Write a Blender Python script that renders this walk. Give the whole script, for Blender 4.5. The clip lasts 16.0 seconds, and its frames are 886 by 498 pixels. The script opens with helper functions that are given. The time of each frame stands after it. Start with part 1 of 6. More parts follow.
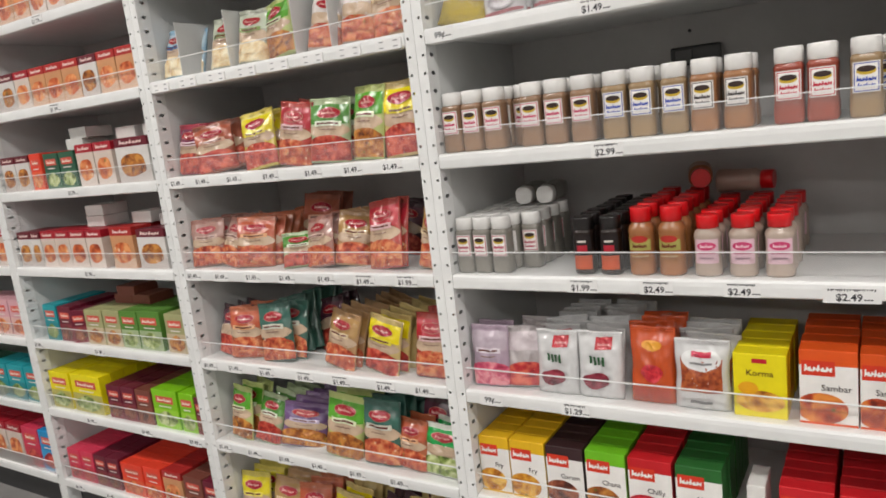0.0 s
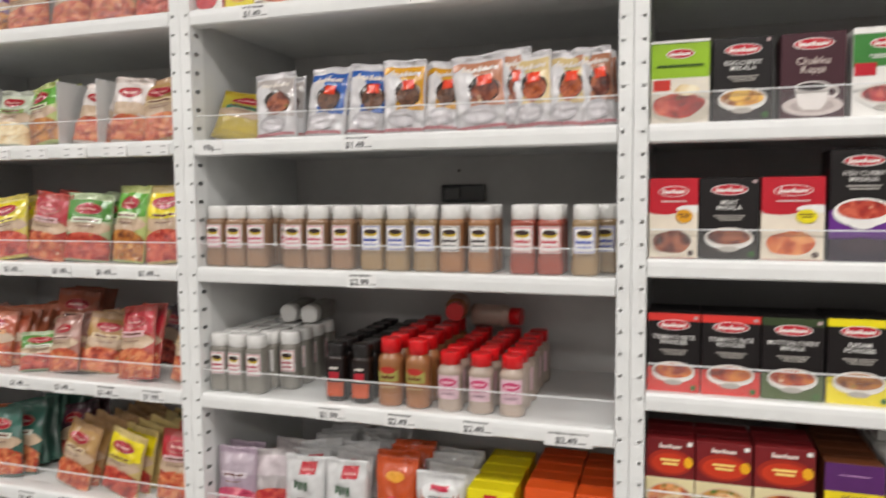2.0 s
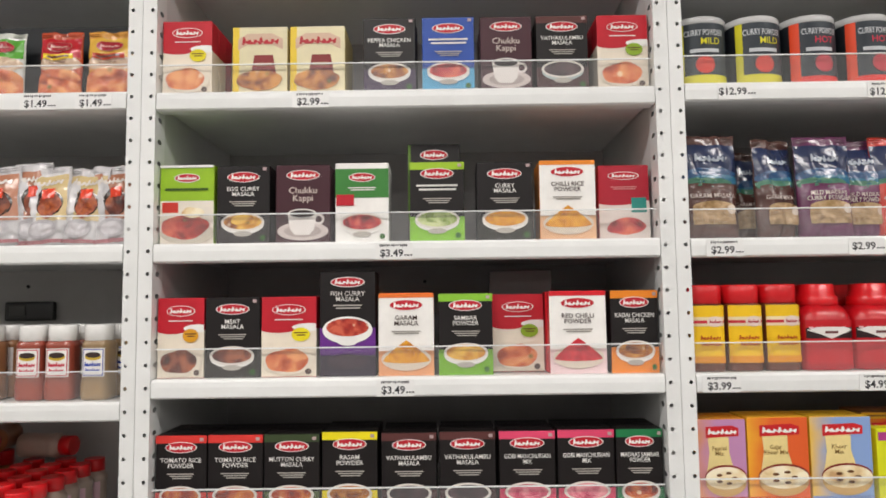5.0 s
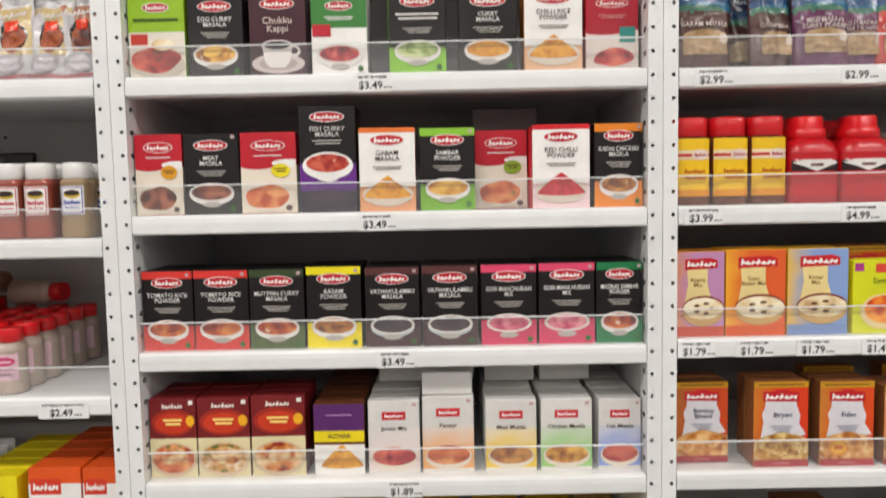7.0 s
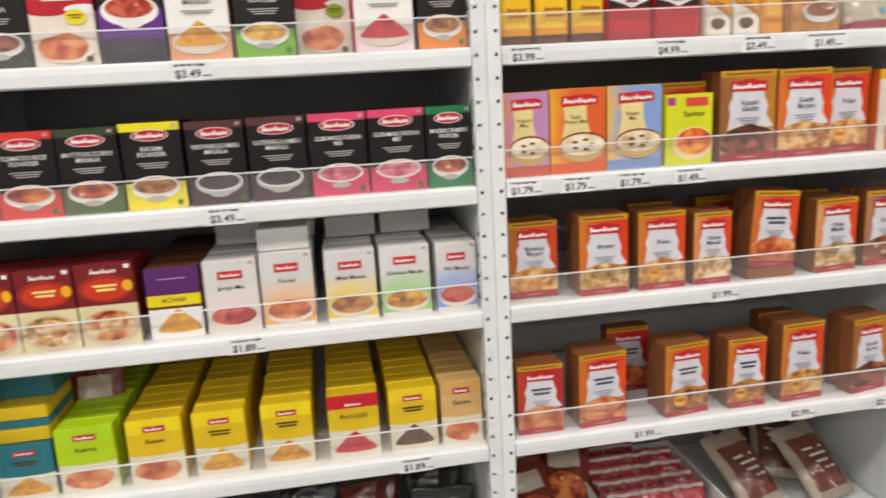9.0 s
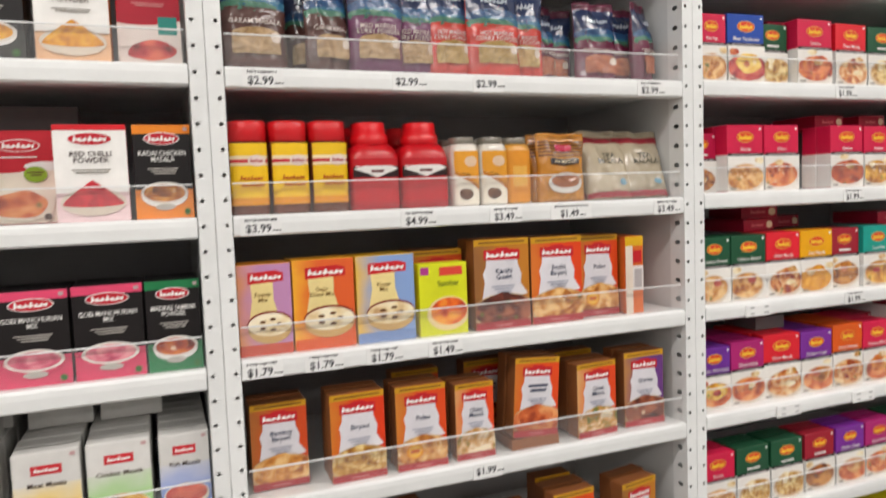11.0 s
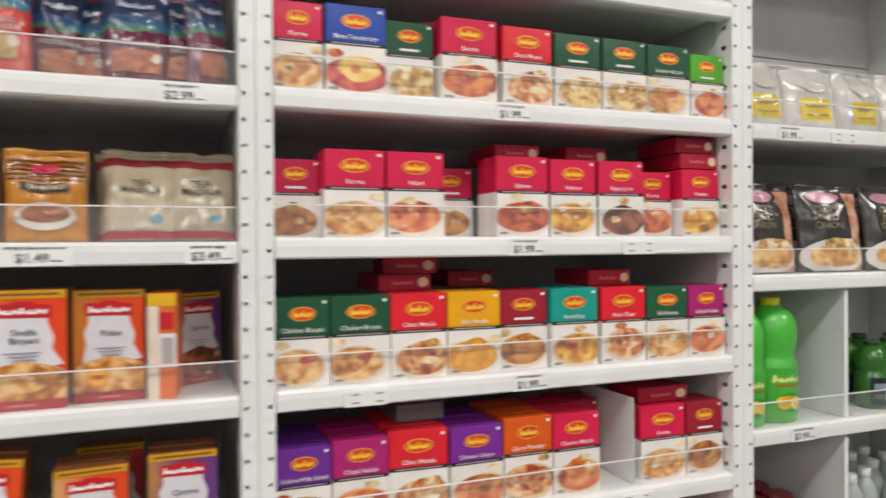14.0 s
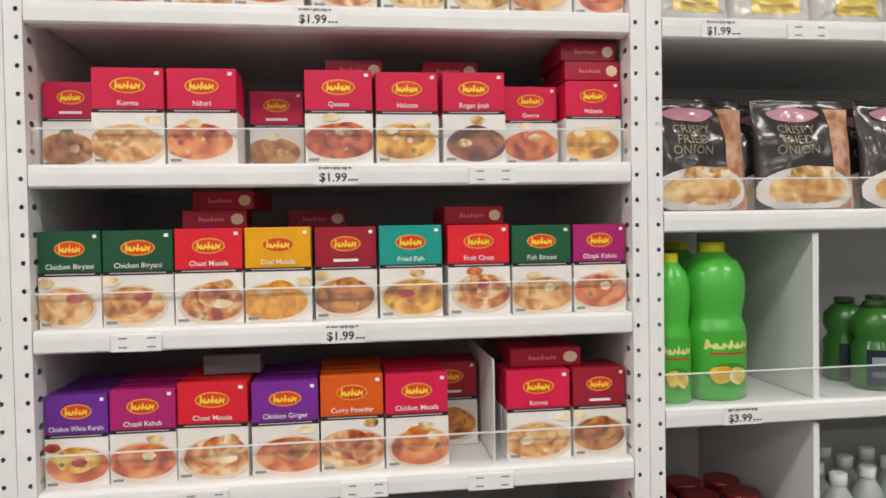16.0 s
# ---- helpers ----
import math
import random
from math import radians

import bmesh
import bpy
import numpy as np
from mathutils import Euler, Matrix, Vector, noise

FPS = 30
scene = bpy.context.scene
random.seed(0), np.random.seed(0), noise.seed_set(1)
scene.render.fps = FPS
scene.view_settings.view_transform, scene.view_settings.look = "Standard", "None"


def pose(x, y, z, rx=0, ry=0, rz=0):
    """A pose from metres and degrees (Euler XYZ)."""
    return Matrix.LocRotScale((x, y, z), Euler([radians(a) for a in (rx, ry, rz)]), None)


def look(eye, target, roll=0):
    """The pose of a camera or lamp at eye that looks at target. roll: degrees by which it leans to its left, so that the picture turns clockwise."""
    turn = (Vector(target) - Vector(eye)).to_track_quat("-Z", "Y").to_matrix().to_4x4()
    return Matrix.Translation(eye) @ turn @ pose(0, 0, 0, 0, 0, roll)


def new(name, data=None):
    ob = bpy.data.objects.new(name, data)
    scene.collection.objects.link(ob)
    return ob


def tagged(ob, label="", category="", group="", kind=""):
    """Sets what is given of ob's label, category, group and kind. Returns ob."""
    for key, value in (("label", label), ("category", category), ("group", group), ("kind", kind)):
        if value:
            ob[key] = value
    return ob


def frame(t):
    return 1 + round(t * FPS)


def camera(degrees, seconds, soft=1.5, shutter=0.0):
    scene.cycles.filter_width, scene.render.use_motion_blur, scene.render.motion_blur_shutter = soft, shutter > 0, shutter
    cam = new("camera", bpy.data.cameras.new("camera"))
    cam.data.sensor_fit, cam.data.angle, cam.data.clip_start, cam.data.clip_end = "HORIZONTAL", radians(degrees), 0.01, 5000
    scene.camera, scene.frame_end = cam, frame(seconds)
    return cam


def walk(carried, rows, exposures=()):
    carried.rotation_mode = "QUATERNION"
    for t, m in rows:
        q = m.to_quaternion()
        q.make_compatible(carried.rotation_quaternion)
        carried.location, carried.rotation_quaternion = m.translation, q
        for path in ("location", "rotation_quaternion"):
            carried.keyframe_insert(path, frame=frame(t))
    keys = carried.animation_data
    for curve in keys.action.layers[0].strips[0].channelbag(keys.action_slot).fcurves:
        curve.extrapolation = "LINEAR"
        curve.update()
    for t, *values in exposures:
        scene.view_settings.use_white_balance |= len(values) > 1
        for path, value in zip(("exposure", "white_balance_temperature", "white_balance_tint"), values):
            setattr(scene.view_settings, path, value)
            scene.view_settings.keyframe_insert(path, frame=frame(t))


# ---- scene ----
cam = camera(63.7, 16.0, soft=1.7, shutter=0.42)
PATH = [
    (0, (-0.042, 0.015, 1.449), (-1.092, 1.678, 1.09), -6.7),
    (0.5, (-0.031, 0.017, 1.449), (-1.031, 1.715, 1.105), -6.0),
    (1, (-0.002, 0.037, 1.466), (-0.902, 1.797, 1.158), -4.4),
    (1.5, (0.023, 0.062, 1.482), (-0.751, 1.89, 1.239), -2.4),
    (2, (0.097, 0.087, 1.516), (-0.523, 1.983, 1.373), -0.4),
    (2.5, (0.197, 0.12, 1.556), (-0.246, 2.069, 1.481), 0.6),
    (3, (0.319, 0.14, 1.575), (0.043, 2.12, 1.565), 0.5),
    (3.5, (0.439, 0.144, 1.609), (0.257, 2.135, 1.624), 0.3),
    (4, (0.467, 0.136, 1.618), (0.423, 2.134, 1.698), 0.1),
    (4.2, (0.492, 0.139, 1.586), (0.469, 2.132, 1.75), -0.3),
    (6.3, (0.6, 0.153, 1.489), (0.599, 2.153, 1.531), -1.1),
    (6.5, (0.593, 0.156, 1.47), (0.596, 2.156, 1.459), -1.2),
    (7, (0.595, 0.163, 1.432), (0.588, 2.157, 1.281), -1.1),
    (7.5, (0.594, 0.165, 1.372), (0.585, 2.148, 1.112), -1.3),
    (8, (0.602, 0.167, 1.345), (0.622, 2.127, 0.947), -1.7),
    (8.5, (0.62, 0.163, 1.328), (0.732, 2.109, 0.88), -2.4),
    (9, (0.684, 0.15, 1.331), (0.983, 2.081, 0.902), -3.2),
    (9.5, (0.705, 0.165, 1.381), (1.23, 2.043, 0.935), -3.6),
    (10, (0.722, 0.16, 1.38), (1.451, 1.986, 1.014), -3.3),
    (10.2, (0.736, 0.188, 1.385), (1.526, 1.993, 1.043), -2.7),
    (12.3, (1.264, 0.231, 1.475), (1.744, 2.167, 1.628), -0.3),
    (12.5, (1.308, 0.223, 1.477), (1.748, 2.172, 1.569), -0.7),
    (13, (1.374, 0.222, 1.401), (1.886, 2.156, 1.409), -2.0),
    (13.5, (1.536, 0.263, 1.382), (2.157, 2.164, 1.377), -0.6),
    (14, (1.798, 0.284, 1.399), (2.519, 2.15, 1.385), -0.4),
    (14.5, (2.054, 0.264, 1.354), (2.671, 2.166, 1.357), 0.1),
    (15, (2.201, 0.305, 1.307), (2.658, 2.252, 1.282), -0.0),
    (15.5, (2.31, 0.342, 1.291), (2.671, 2.309, 1.26), -0.6),
    (16, (2.404, 0.319, 1.305), (2.666, 2.301, 1.256), -1.0),
]
EXPOSURES = [(0, -0.02), (2.5, 0.0), (6.5, 0.01), (8.0, 0.09), (9.0, 0.11), (10.0, 0.09), (12.5, 0.03), (16.0, 0.0)]
walk(cam, [(t, look(eye, target, roll)) for t, eye, target, roll in PATH], exposures=EXPOSURES)

# ---- light: neutral ceiling panels over the aisle, closed room ----
world = bpy.data.worlds.new("indoor")
scene.world = world
world.use_nodes = True
world.node_tree.nodes["Background"].inputs[0].default_value = (0.9, 0.95, 1.0, 1)
world.node_tree.nodes["Background"].inputs[1].default_value = 0.05

W = 1.405            # plane of the shelf fronts
FLOOR = 0.06         # height of the floor
CEIL = 2.95
X0, PITCH, INNER = 0.048, 0.952, 0.900
DEPTH = 0.42
PANEL_POWER = 16.0


# ---- materials ----
def mat(name, color, rough=0.5, metal=0.0, vary=0.06, scale=12.0, bump=0.0, bump_scale=60.0, spec=0.5, coat=0.0, crease=False):
    """A painted, printed or moulded surface with variation at two scales."""
    m = bpy.data.materials.new(name)
    m.use_nodes = True
    nt = m.node_tree
    b = nt.nodes["Principled BSDF"]
    b.inputs["Roughness"].default_value = rough
    b.inputs["Metallic"].default_value = metal
    b.inputs["Specular IOR Level"].default_value = spec
    b.inputs["Coat Weight"].default_value = coat
    b.inputs["Coat Roughness"].default_value = 0.08
    tc = nt.nodes.new("ShaderNodeTexCoord")
    n1 = nt.nodes.new("ShaderNodeTexNoise")
    n1.inputs["Scale"].default_value = scale
    n1.inputs["Detail"].default_value = 6
    n1.inputs["Roughness"].default_value = 0.65
    nt.links.new(tc.outputs["Object"], n1.inputs["Vector"])
    ramp = nt.nodes.new("ShaderNodeMapRange")
    ramp.inputs["From Min"].default_value = 0.3
    ramp.inputs["From Max"].default_value = 0.7
    ramp.inputs["To Min"].default_value = 1 - vary * 2
    ramp.inputs["To Max"].default_value = 1 + vary
    nt.links.new(n1.outputs["Fac"], ramp.inputs["Value"])
    info = nt.nodes.new("ShaderNodeObjectInfo")
    rr = nt.nodes.new("ShaderNodeMapRange")
    rr.inputs["To Min"].default_value = 1 - vary
    rr.inputs["To Max"].default_value = 1 + vary * 0.6
    nt.links.new(info.outputs["Random"], rr.inputs["Value"])
    mul = nt.nodes.new("ShaderNodeMath")
    mul.operation = "MULTIPLY"
    nt.links.new(ramp.outputs[0], mul.inputs[0])
    nt.links.new(rr.outputs[0], mul.inputs[1])
    mix = nt.nodes.new("ShaderNodeVectorMath")
    mix.operation = "SCALE"
    mix.inputs[0].default_value = color
    nt.links.new(mul.outputs[0], mix.inputs["Scale"])
    nt.links.new(mix.outputs[0], b.inputs["Base Color"])
    if bump:
        n2 = nt.nodes.new("ShaderNodeTexNoise")
        n2.inputs["Scale"].default_value = bump_scale
        n2.inputs["Detail"].default_value = 4
        if crease:
            n2.noise_type = "RIDGED_MULTIFRACTAL"
            n2.inputs["Detail"].default_value = 2
            n2.inputs["Distortion"].default_value = 0.5
        nt.links.new(tc.outputs["Object"], n2.inputs["Vector"])
        bp = nt.nodes.new("ShaderNodeBump")
        bp.inputs["Strength"].default_value = bump
        bp.inputs["Distance"].default_value = 0.004
        nt.links.new(n2.outputs["Fac"], bp.inputs["Height"])
        nt.links.new(bp.outputs[0], b.inputs["Normal"])
    return m


def clear_mat(name, color, alpha, rough=0.08):
    """Thin clear plastic: mostly transparent, with a glossy face."""
    m = bpy.data.materials.new(name)
    m.use_nodes = True
    b = m.node_tree.nodes["Principled BSDF"]
    b.inputs["Base Color"].default_value = (*color, 1)
    b.inputs["Roughness"].default_value = rough
    b.inputs["Alpha"].default_value = alpha
    return m


M = {}
M["steel"] = mat("white_painted_steel", (0.83, 0.84, 0.83), 0.38, vary=0.04, scale=5, bump=0.04, bump_scale=300)
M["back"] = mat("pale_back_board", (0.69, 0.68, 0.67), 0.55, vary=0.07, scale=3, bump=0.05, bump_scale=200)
# Bays 4 to 6 get a darker base colour than the other back boards.
M["dark_back"] = mat("darker_back_board", (0.52, 0.51, 0.51), 0.55, vary=0.07, scale=3, bump=0.05, bump_scale=200)
M["side"] = mat("white_side_panel", (0.72, 0.73, 0.72), 0.45, vary=0.05, scale=4)
M["kick"] = mat("black_kick_plate", (0.035, 0.035, 0.037), 0.5, vary=0.1)
M["floor"] = mat("polished_floor_tile", (0.29, 0.28, 0.27), 0.3, vary=0.08, scale=9, bump=0.02)
M["wall"] = mat("painted_wall", (0.46, 0.45, 0.44), 0.7, vary=0.04, bump=0.05)
M["ceiling"] = mat("ceiling_board", (0.82, 0.82, 0.80), 0.9, vary=0.05, bump=0.2, bump_scale=120)
M["fence"] = clear_mat("clear_acrylic", (0.95, 0.97, 0.97), 0.042, 0.18)
fnt = M["fence"].node_tree
fgl, ffr, fmx = fnt.nodes.new("ShaderNodeBsdfGlossy"), fnt.nodes.new("ShaderNodeFresnel"), fnt.nodes.new("ShaderNodeMixShader")
fgl.inputs["Roughness"].default_value = 0.3
ffr.inputs["IOR"].default_value = 1.09
fnt.links.new(ffr.outputs[0], fmx.inputs[0])
fnt.links.new(fnt.nodes["Principled BSDF"].outputs[0], fmx.inputs[1])
fnt.links.new(fgl.outputs[0], fmx.inputs[2])
fnt.links.new(fmx.outputs[0], fnt.nodes["Material Output"].inputs["Surface"])
M["fence_edge"] = mat("frosted_acrylic_edge", (0.86, 0.88, 0.88), 0.25, vary=0.05)
M["tag"] = mat("white_price_card", (0.86, 0.86, 0.85), 0.5, vary=0.03)
M["ink"] = mat("black_print", (0.025, 0.025, 0.03), 0.55, vary=0.1)
M["grey_ink"] = mat("grey_print", (0.25, 0.25, 0.26), 0.55, vary=0.1)
lampm = bpy.data.materials.new("lamp_diffuser")
lampm.use_nodes = True
lampm.node_tree.nodes["Principled BSDF"].inputs["Emission Color"].default_value = (1, 0.98, 0.95, 1)
lampm.node_tree.nodes["Principled BSDF"].inputs["Emission Strength"].default_value = 4.0


# ---- mesh helpers ----
def mesh_ob(name, bm, material, parent=None, label="", loc=None):
    me = bpy.data.meshes.new(name)
    bm.to_mesh(me)
    bm.free()
    for m in (material if isinstance(material, (list, tuple)) else [material]):
        me.materials.append(m)
    ob = new(name, me)
    if parent is not None:
        ob.parent = parent
    if loc is not None:
        ob.location = loc
    if label:
        tagged(ob, label)
    return ob


def part(name, bm, material, parent, label="", loc=None):
    return mesh_ob(name, bm, material, parent, label, loc)


def share(name, me, parent, loc=(0, 0, 0), label=""):
    """Another object on a mesh that is already made."""
    ob = new(name, me)
    ob.parent = parent
    ob.location = loc
    if label:
        tagged(ob, label)
    return ob


def thing(name, label, category, loc=(0, 0, 0), group="", rz=0.0):
    ob = new(name)
    ob.empty_display_size = 0.05
    ob.matrix_basis = pose(*loc, 0, 0, rz)
    return tagged(ob, label, category, group)


def box(x0, x1, y0, y1, z0, z1, bevel=0.0, seg=1, bm=None):
    b = bm or bmesh.new()
    r = bmesh.ops.create_cube(b, size=1.0)
    for v in r["verts"]:
        v.co = ((x0 + x1) / 2 + v.co.x * (x1 - x0), (y0 + y1) / 2 + v.co.y * (y1 - y0), (z0 + z1) / 2 + v.co.z * (z1 - z0))
    if bevel:
        es = list({e for v in r["verts"] for e in v.link_edges})
        bmesh.ops.bevel(b, geom=es, offset=bevel, segments=seg, affect="EDGES", profile=0.6)
    return b


def slotted(width, height, hole_u, hole_w, hole_h, step, first, flip):
    """A sheet in the plane y = 0, with a column of real holes punched through it."""
    b = bmesh.new()
    us = [0, hole_u - hole_w / 2, hole_u + hole_w / 2, width]
    zs = [0.0]
    z = first
    while z + hole_h < height - 0.01:
        zs += [z, z + hole_h]
        z += step
    zs.append(height)
    vs = [[b.verts.new((u, 0, q)) for u in us] for q in zs]
    for j in range(len(zs) - 1):
        for i in range(3):
            if i == 1 and j % 2 == 1:      # round the hole off with four corner pieces
                (x0, x1), (z0, z1) = us[1:3], zs[j:j + 2]
                cu, cz = (x1 - x0) * 0.29, (z1 - z0) * 0.29
                for p, s, t in ((vs[j][1], 1, 1), (vs[j][2], -1, 1), (vs[j + 1][2], -1, -1), (vs[j + 1][1], 1, -1)):
                    b.faces.new((p, b.verts.new((p.co.x + s * cu, 0, p.co.z)), b.verts.new((p.co.x, 0, p.co.z + t * cz))))
                continue
            q = [vs[j][i], vs[j][i + 1], vs[j + 1][i + 1], vs[j + 1][i]]
            b.faces.new(q if not flip else q[::-1])
    return b


# ---- the room round the aisle ----
tagged(mesh_ob("floor", box(-6, 6.4, -5.1, 2.2, FLOOR - 0.1, FLOOR), M["floor"]), "pale polished floor of the shop aisle", "floor", kind="structure")
tagged(mesh_ob("ceiling", box(-6, 6.4, -5.1, 2.2, CEIL, CEIL + 0.1), M["ceiling"]), "white ceiling over the aisle", "ceiling", kind="structure")
tagged(mesh_ob("wall_north", box(-6, 6.4, W + 0.56, W + 0.70, FLOOR, CEIL), M["wall"]), "plain wall behind the shelving", "wall", kind="structure")
tagged(mesh_ob("wall_south", box(-6, 6.4, -5.1, -5.0, FLOOR, CEIL), M["wall"]), "plain pale wall across the shop floor", "wall", kind="structure")
tagged(mesh_ob("wall_west", box(-6, -5.9, -5.0, W + 0.56, FLOOR, CEIL), M["wall"]), "plain pale wall closing the aisle", "wall", kind="structure")
tagged(mesh_ob("wall_east", box(6.3, 6.4, -5.0, W + 0.56, FLOOR, CEIL), M["wall"]), "plain pale wall closing the aisle", "wall", kind="structure")

for i in range(15):
    cx, cy = -4.2 + (i % 5) * 2.2, (0.05, -1.95, -3.95)[i // 5]
    lamp = thing("ceiling_light", "long flat white ceiling light panel", "ceiling light", (cx, cy, CEIL - 0.002), "ceiling lights")
    part("housing", box(-0.66, 0.66, -0.17, 0.17, -0.05, 0.0, 0.006), M["steel"], lamp)
    part("diffuser", box(-0.62, 0.62, -0.14, 0.14, -0.054, -0.051), lampm, lamp)
    ld = bpy.data.lights.new("panel", "AREA")
    ld.shape, ld.size, ld.size_y, ld.energy = "RECTANGLE", 1.24, 0.28, PANEL_POWER * (1.24, 1.0, 0.9)[i // 5]
    ld.color = (1.0, 0.955, 0.915)
    lo = new("panel_glow", ld)
    lo.matrix_basis = pose(cx, cy, CEIL - 0.06)

# ---- shelving ----
TOP = 2.20
POST = 0.0253
LIP = 0.034
SHELVES = {          # height of the bottom of each shelf's front edge
    0: (1.61, 1.33, 1.05, 0.768, 0.49, 0.19),
    1: (1.89, 1.61, 1.33, 1.05, 0.768, 0.49, 0.19),
    2: (1.89, 1.614, 1.334, 1.053, 0.768, 0.495, 0.19),
    3: (1.888, 1.611, 1.334, 1.052, 0.767, 0.49, 0.19),
    4: (1.885, 1.610, 1.371, 1.128, 0.892, 0.616, 0.19),
    5: (1.889, 1.608, 1.371, 1.136, 0.895, 0.617, 0.30),
    6: (1.845, 1.612, 1.377, 1.138, 0.902, 0.666, 0.30),
    7: (1.607, 1.297, 0.980, 0.66, 0.30),
}


def left(k):
    return X0 + PITCH * (k - 4)


def post_mesh(side):
    """Square steel tube: punched front, punched inner face, plain outer faces. side +1: inner face towards +x."""
    h = TOP - FLOOR
    b = slotted(POST, h, POST - 0.008 if side > 0 else 0.008, 0.0062, 0.0066, 0.0401, 0.0437, False)
    s = slotted(0.045, h, 0.022, 0.016, 0.009, 0.0401, 0.043, False)
    for v in s.verts:
        v.co = Vector((POST if side > 0 else 0, v.co.x, v.co.z))
    tmp = bpy.data.meshes.new("t")
    s.to_mesh(tmp)
    s.free()
    b.from_mesh(tmp)
    bpy.data.meshes.remove(tmp)
    for x, y0, y1 in (((0 if side > 0 else POST), 0, 0.045),):
        q = [b.verts.new(p) for p in ((x, y0, 0), (x, y1, 0), (x, y1, h), (x, y0, h))]
        b.faces.new(q)
    q = [b.verts.new(p) for p in ((0, 0.045, 0), (POST, 0.045, 0), (POST, 0.045, h), (0, 0.045, h))]
    b.faces.new(q)
    q = [b.verts.new(p) for p in ((0, 0, h), (POST, 0, h), (POST, 0.045, h), (0, 0.045, h))]
    b.faces.new(q)
    me = bpy.data.meshes.new("upright")
    b.to_mesh(me)
    b.free()
    me.materials.append(M["steel"])
    return me


def lip_mesh():
    """Shelf front edge: a folded steel nose with a rounded top and a returned bottom."""
    b = bmesh.new()
    prof = [(0.030, 0.0), (0.004, 0.0), (0.0, 0.003), (-0.001, 0.020), (0.0, 0.029), (0.003, 0.0335), (0.008, LIP), (0.030, LIP)]
    a = [[b.verts.new((x, y, z)) for y, z in prof] for x in (0.0015, INNER - 0.0015)]
    for i in range(len(prof) - 1):
        b.faces.new((a[0][i], a[1][i], a[1][i + 1], a[0][i + 1]))
    for side in a:
        b.faces.new(side)
    bmesh.ops.recalc_face_normals(b, faces=b.faces)
    me = bpy.data.meshes.new("front_edge")
    b.to_mesh(me)
    b.free()
    me.materials.append(M["steel"])
    return me


POSTS = {1: post_mesh(1), -1: post_mesh(-1)}
LIPM = lip_mesh()


def one_mesh(name, bm, material):
    me = bpy.data.meshes.new(name)
    bm.to_mesh(me)
    bm.free()
    me.materials.append(material)
    return me


PLATE = one_mesh("plate", box(0.001, INNER - 0.001, 0.030, DEPTH + 0.0295, LIP - 0.022, LIP - 0.001, 0.001), M["steel"])
FENCE = one_mesh("fence", box(0.004, INNER - 0.004, 0.009, 0.0115, LIP - 0.001, LIP + 0.051), M["fence"])
FEDGE = one_mesh("fence_rim", box(0.004, INNER - 0.004, 0.0085, 0.012, LIP + 0.0512, LIP + 0.0532), M["fence_edge"])
SIDE = one_mesh("side_panel", box(0.004, POST - 0.002, 0.046, DEPTH + 0.03, 0.0, TOP - FLOOR - 0.002), M["side"])
SHELF = {}
for k, zs in SHELVES.items():
    bay = thing("shelving_bay", "white steel shop shelving bay with punched uprights", "shelving", (left(k), W, FLOOR), "shelving bays")
    share("upright", POSTS[1], bay, (-POST - 0.0002, 0, 0))
    share("upright", POSTS[-1], bay, (INNER + 0.0002, 0, 0))
    share("side_panel", SIDE, bay, (-POST, 0, 0))
    share("side_panel", SIDE, bay, (INNER, 0, 0))
    for z0, z1 in ((0.0, 1.924), (1.9265, TOP)):
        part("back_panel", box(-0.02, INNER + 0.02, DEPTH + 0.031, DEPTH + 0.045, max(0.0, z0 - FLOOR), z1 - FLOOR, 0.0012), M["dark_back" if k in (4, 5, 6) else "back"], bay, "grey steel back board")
    if k in (3, 4):
        screw = bmesh.new()
        bmesh.ops.create_cone(screw, cap_ends=True, segments=12, radius1=0.0042, radius2=0.0034, depth=0.003)
        bmesh.ops.rotate(screw, verts=screw.verts, matrix=Matrix.Rotation(math.pi / 2, 3, "X"))
        part("screw", screw, M["kick"], bay, "dark screw head", (0.468, DEPTH + 0.029, 1.586 - FLOOR))
    # Assumed top panel, added to keep the space over the top goods dark.
    part("top_panel", box(0, INNER, 0.002, DEPTH + 0.03, TOP - FLOOR - 0.03, TOP - FLOOR), M["steel"], bay)
    part("kick_plate", box(0.0, INNER, 0.05, 0.06, 0.0, zs[-1] - FLOOR), M["kick"], bay, "black kick plate")
    for i, z in enumerate(zs):
        sh = share("shelf", PLATE, bay, (0, 0, z - FLOOR))
        share("front_edge", LIPM, sh)
        f = share("acrylic_fence", FENCE, sh, label="clear acrylic fence strip")
        f.visible_shadow = False
        share("fence_rim", FEDGE, sh)
        SHELF[(k, i)] = sh


# ---- print and packaging ----
def lin(h):
    """Linear colour from a hex string."""
    c = [int(h[i:i + 2], 16) / 255 for i in (0, 2, 4)]
    return tuple(x / 12.92 if x <= 0.04045 else ((x + 0.055) / 1.055) ** 2.4 for x in c)


FINISH = {"card": dict(rough=0.45, vary=0.05, scale=18, spec=0.35, coat=0.05, bump=0.03, bump_scale=140),
          "film": dict(rough=0.26, vary=0.08, scale=14, coat=0.55, bump=0.38, bump_scale=17, crease=True),
          "plastic": dict(rough=0.28, vary=0.05, scale=25, coat=0.2)}
MATS = {}


def ink(h, finish="card"):
    key = (h, finish)
    if key not in MATS:
        MATS[key] = mat(finish + "_" + h, lin(h), **FINISH[finish])
    return MATS[key]


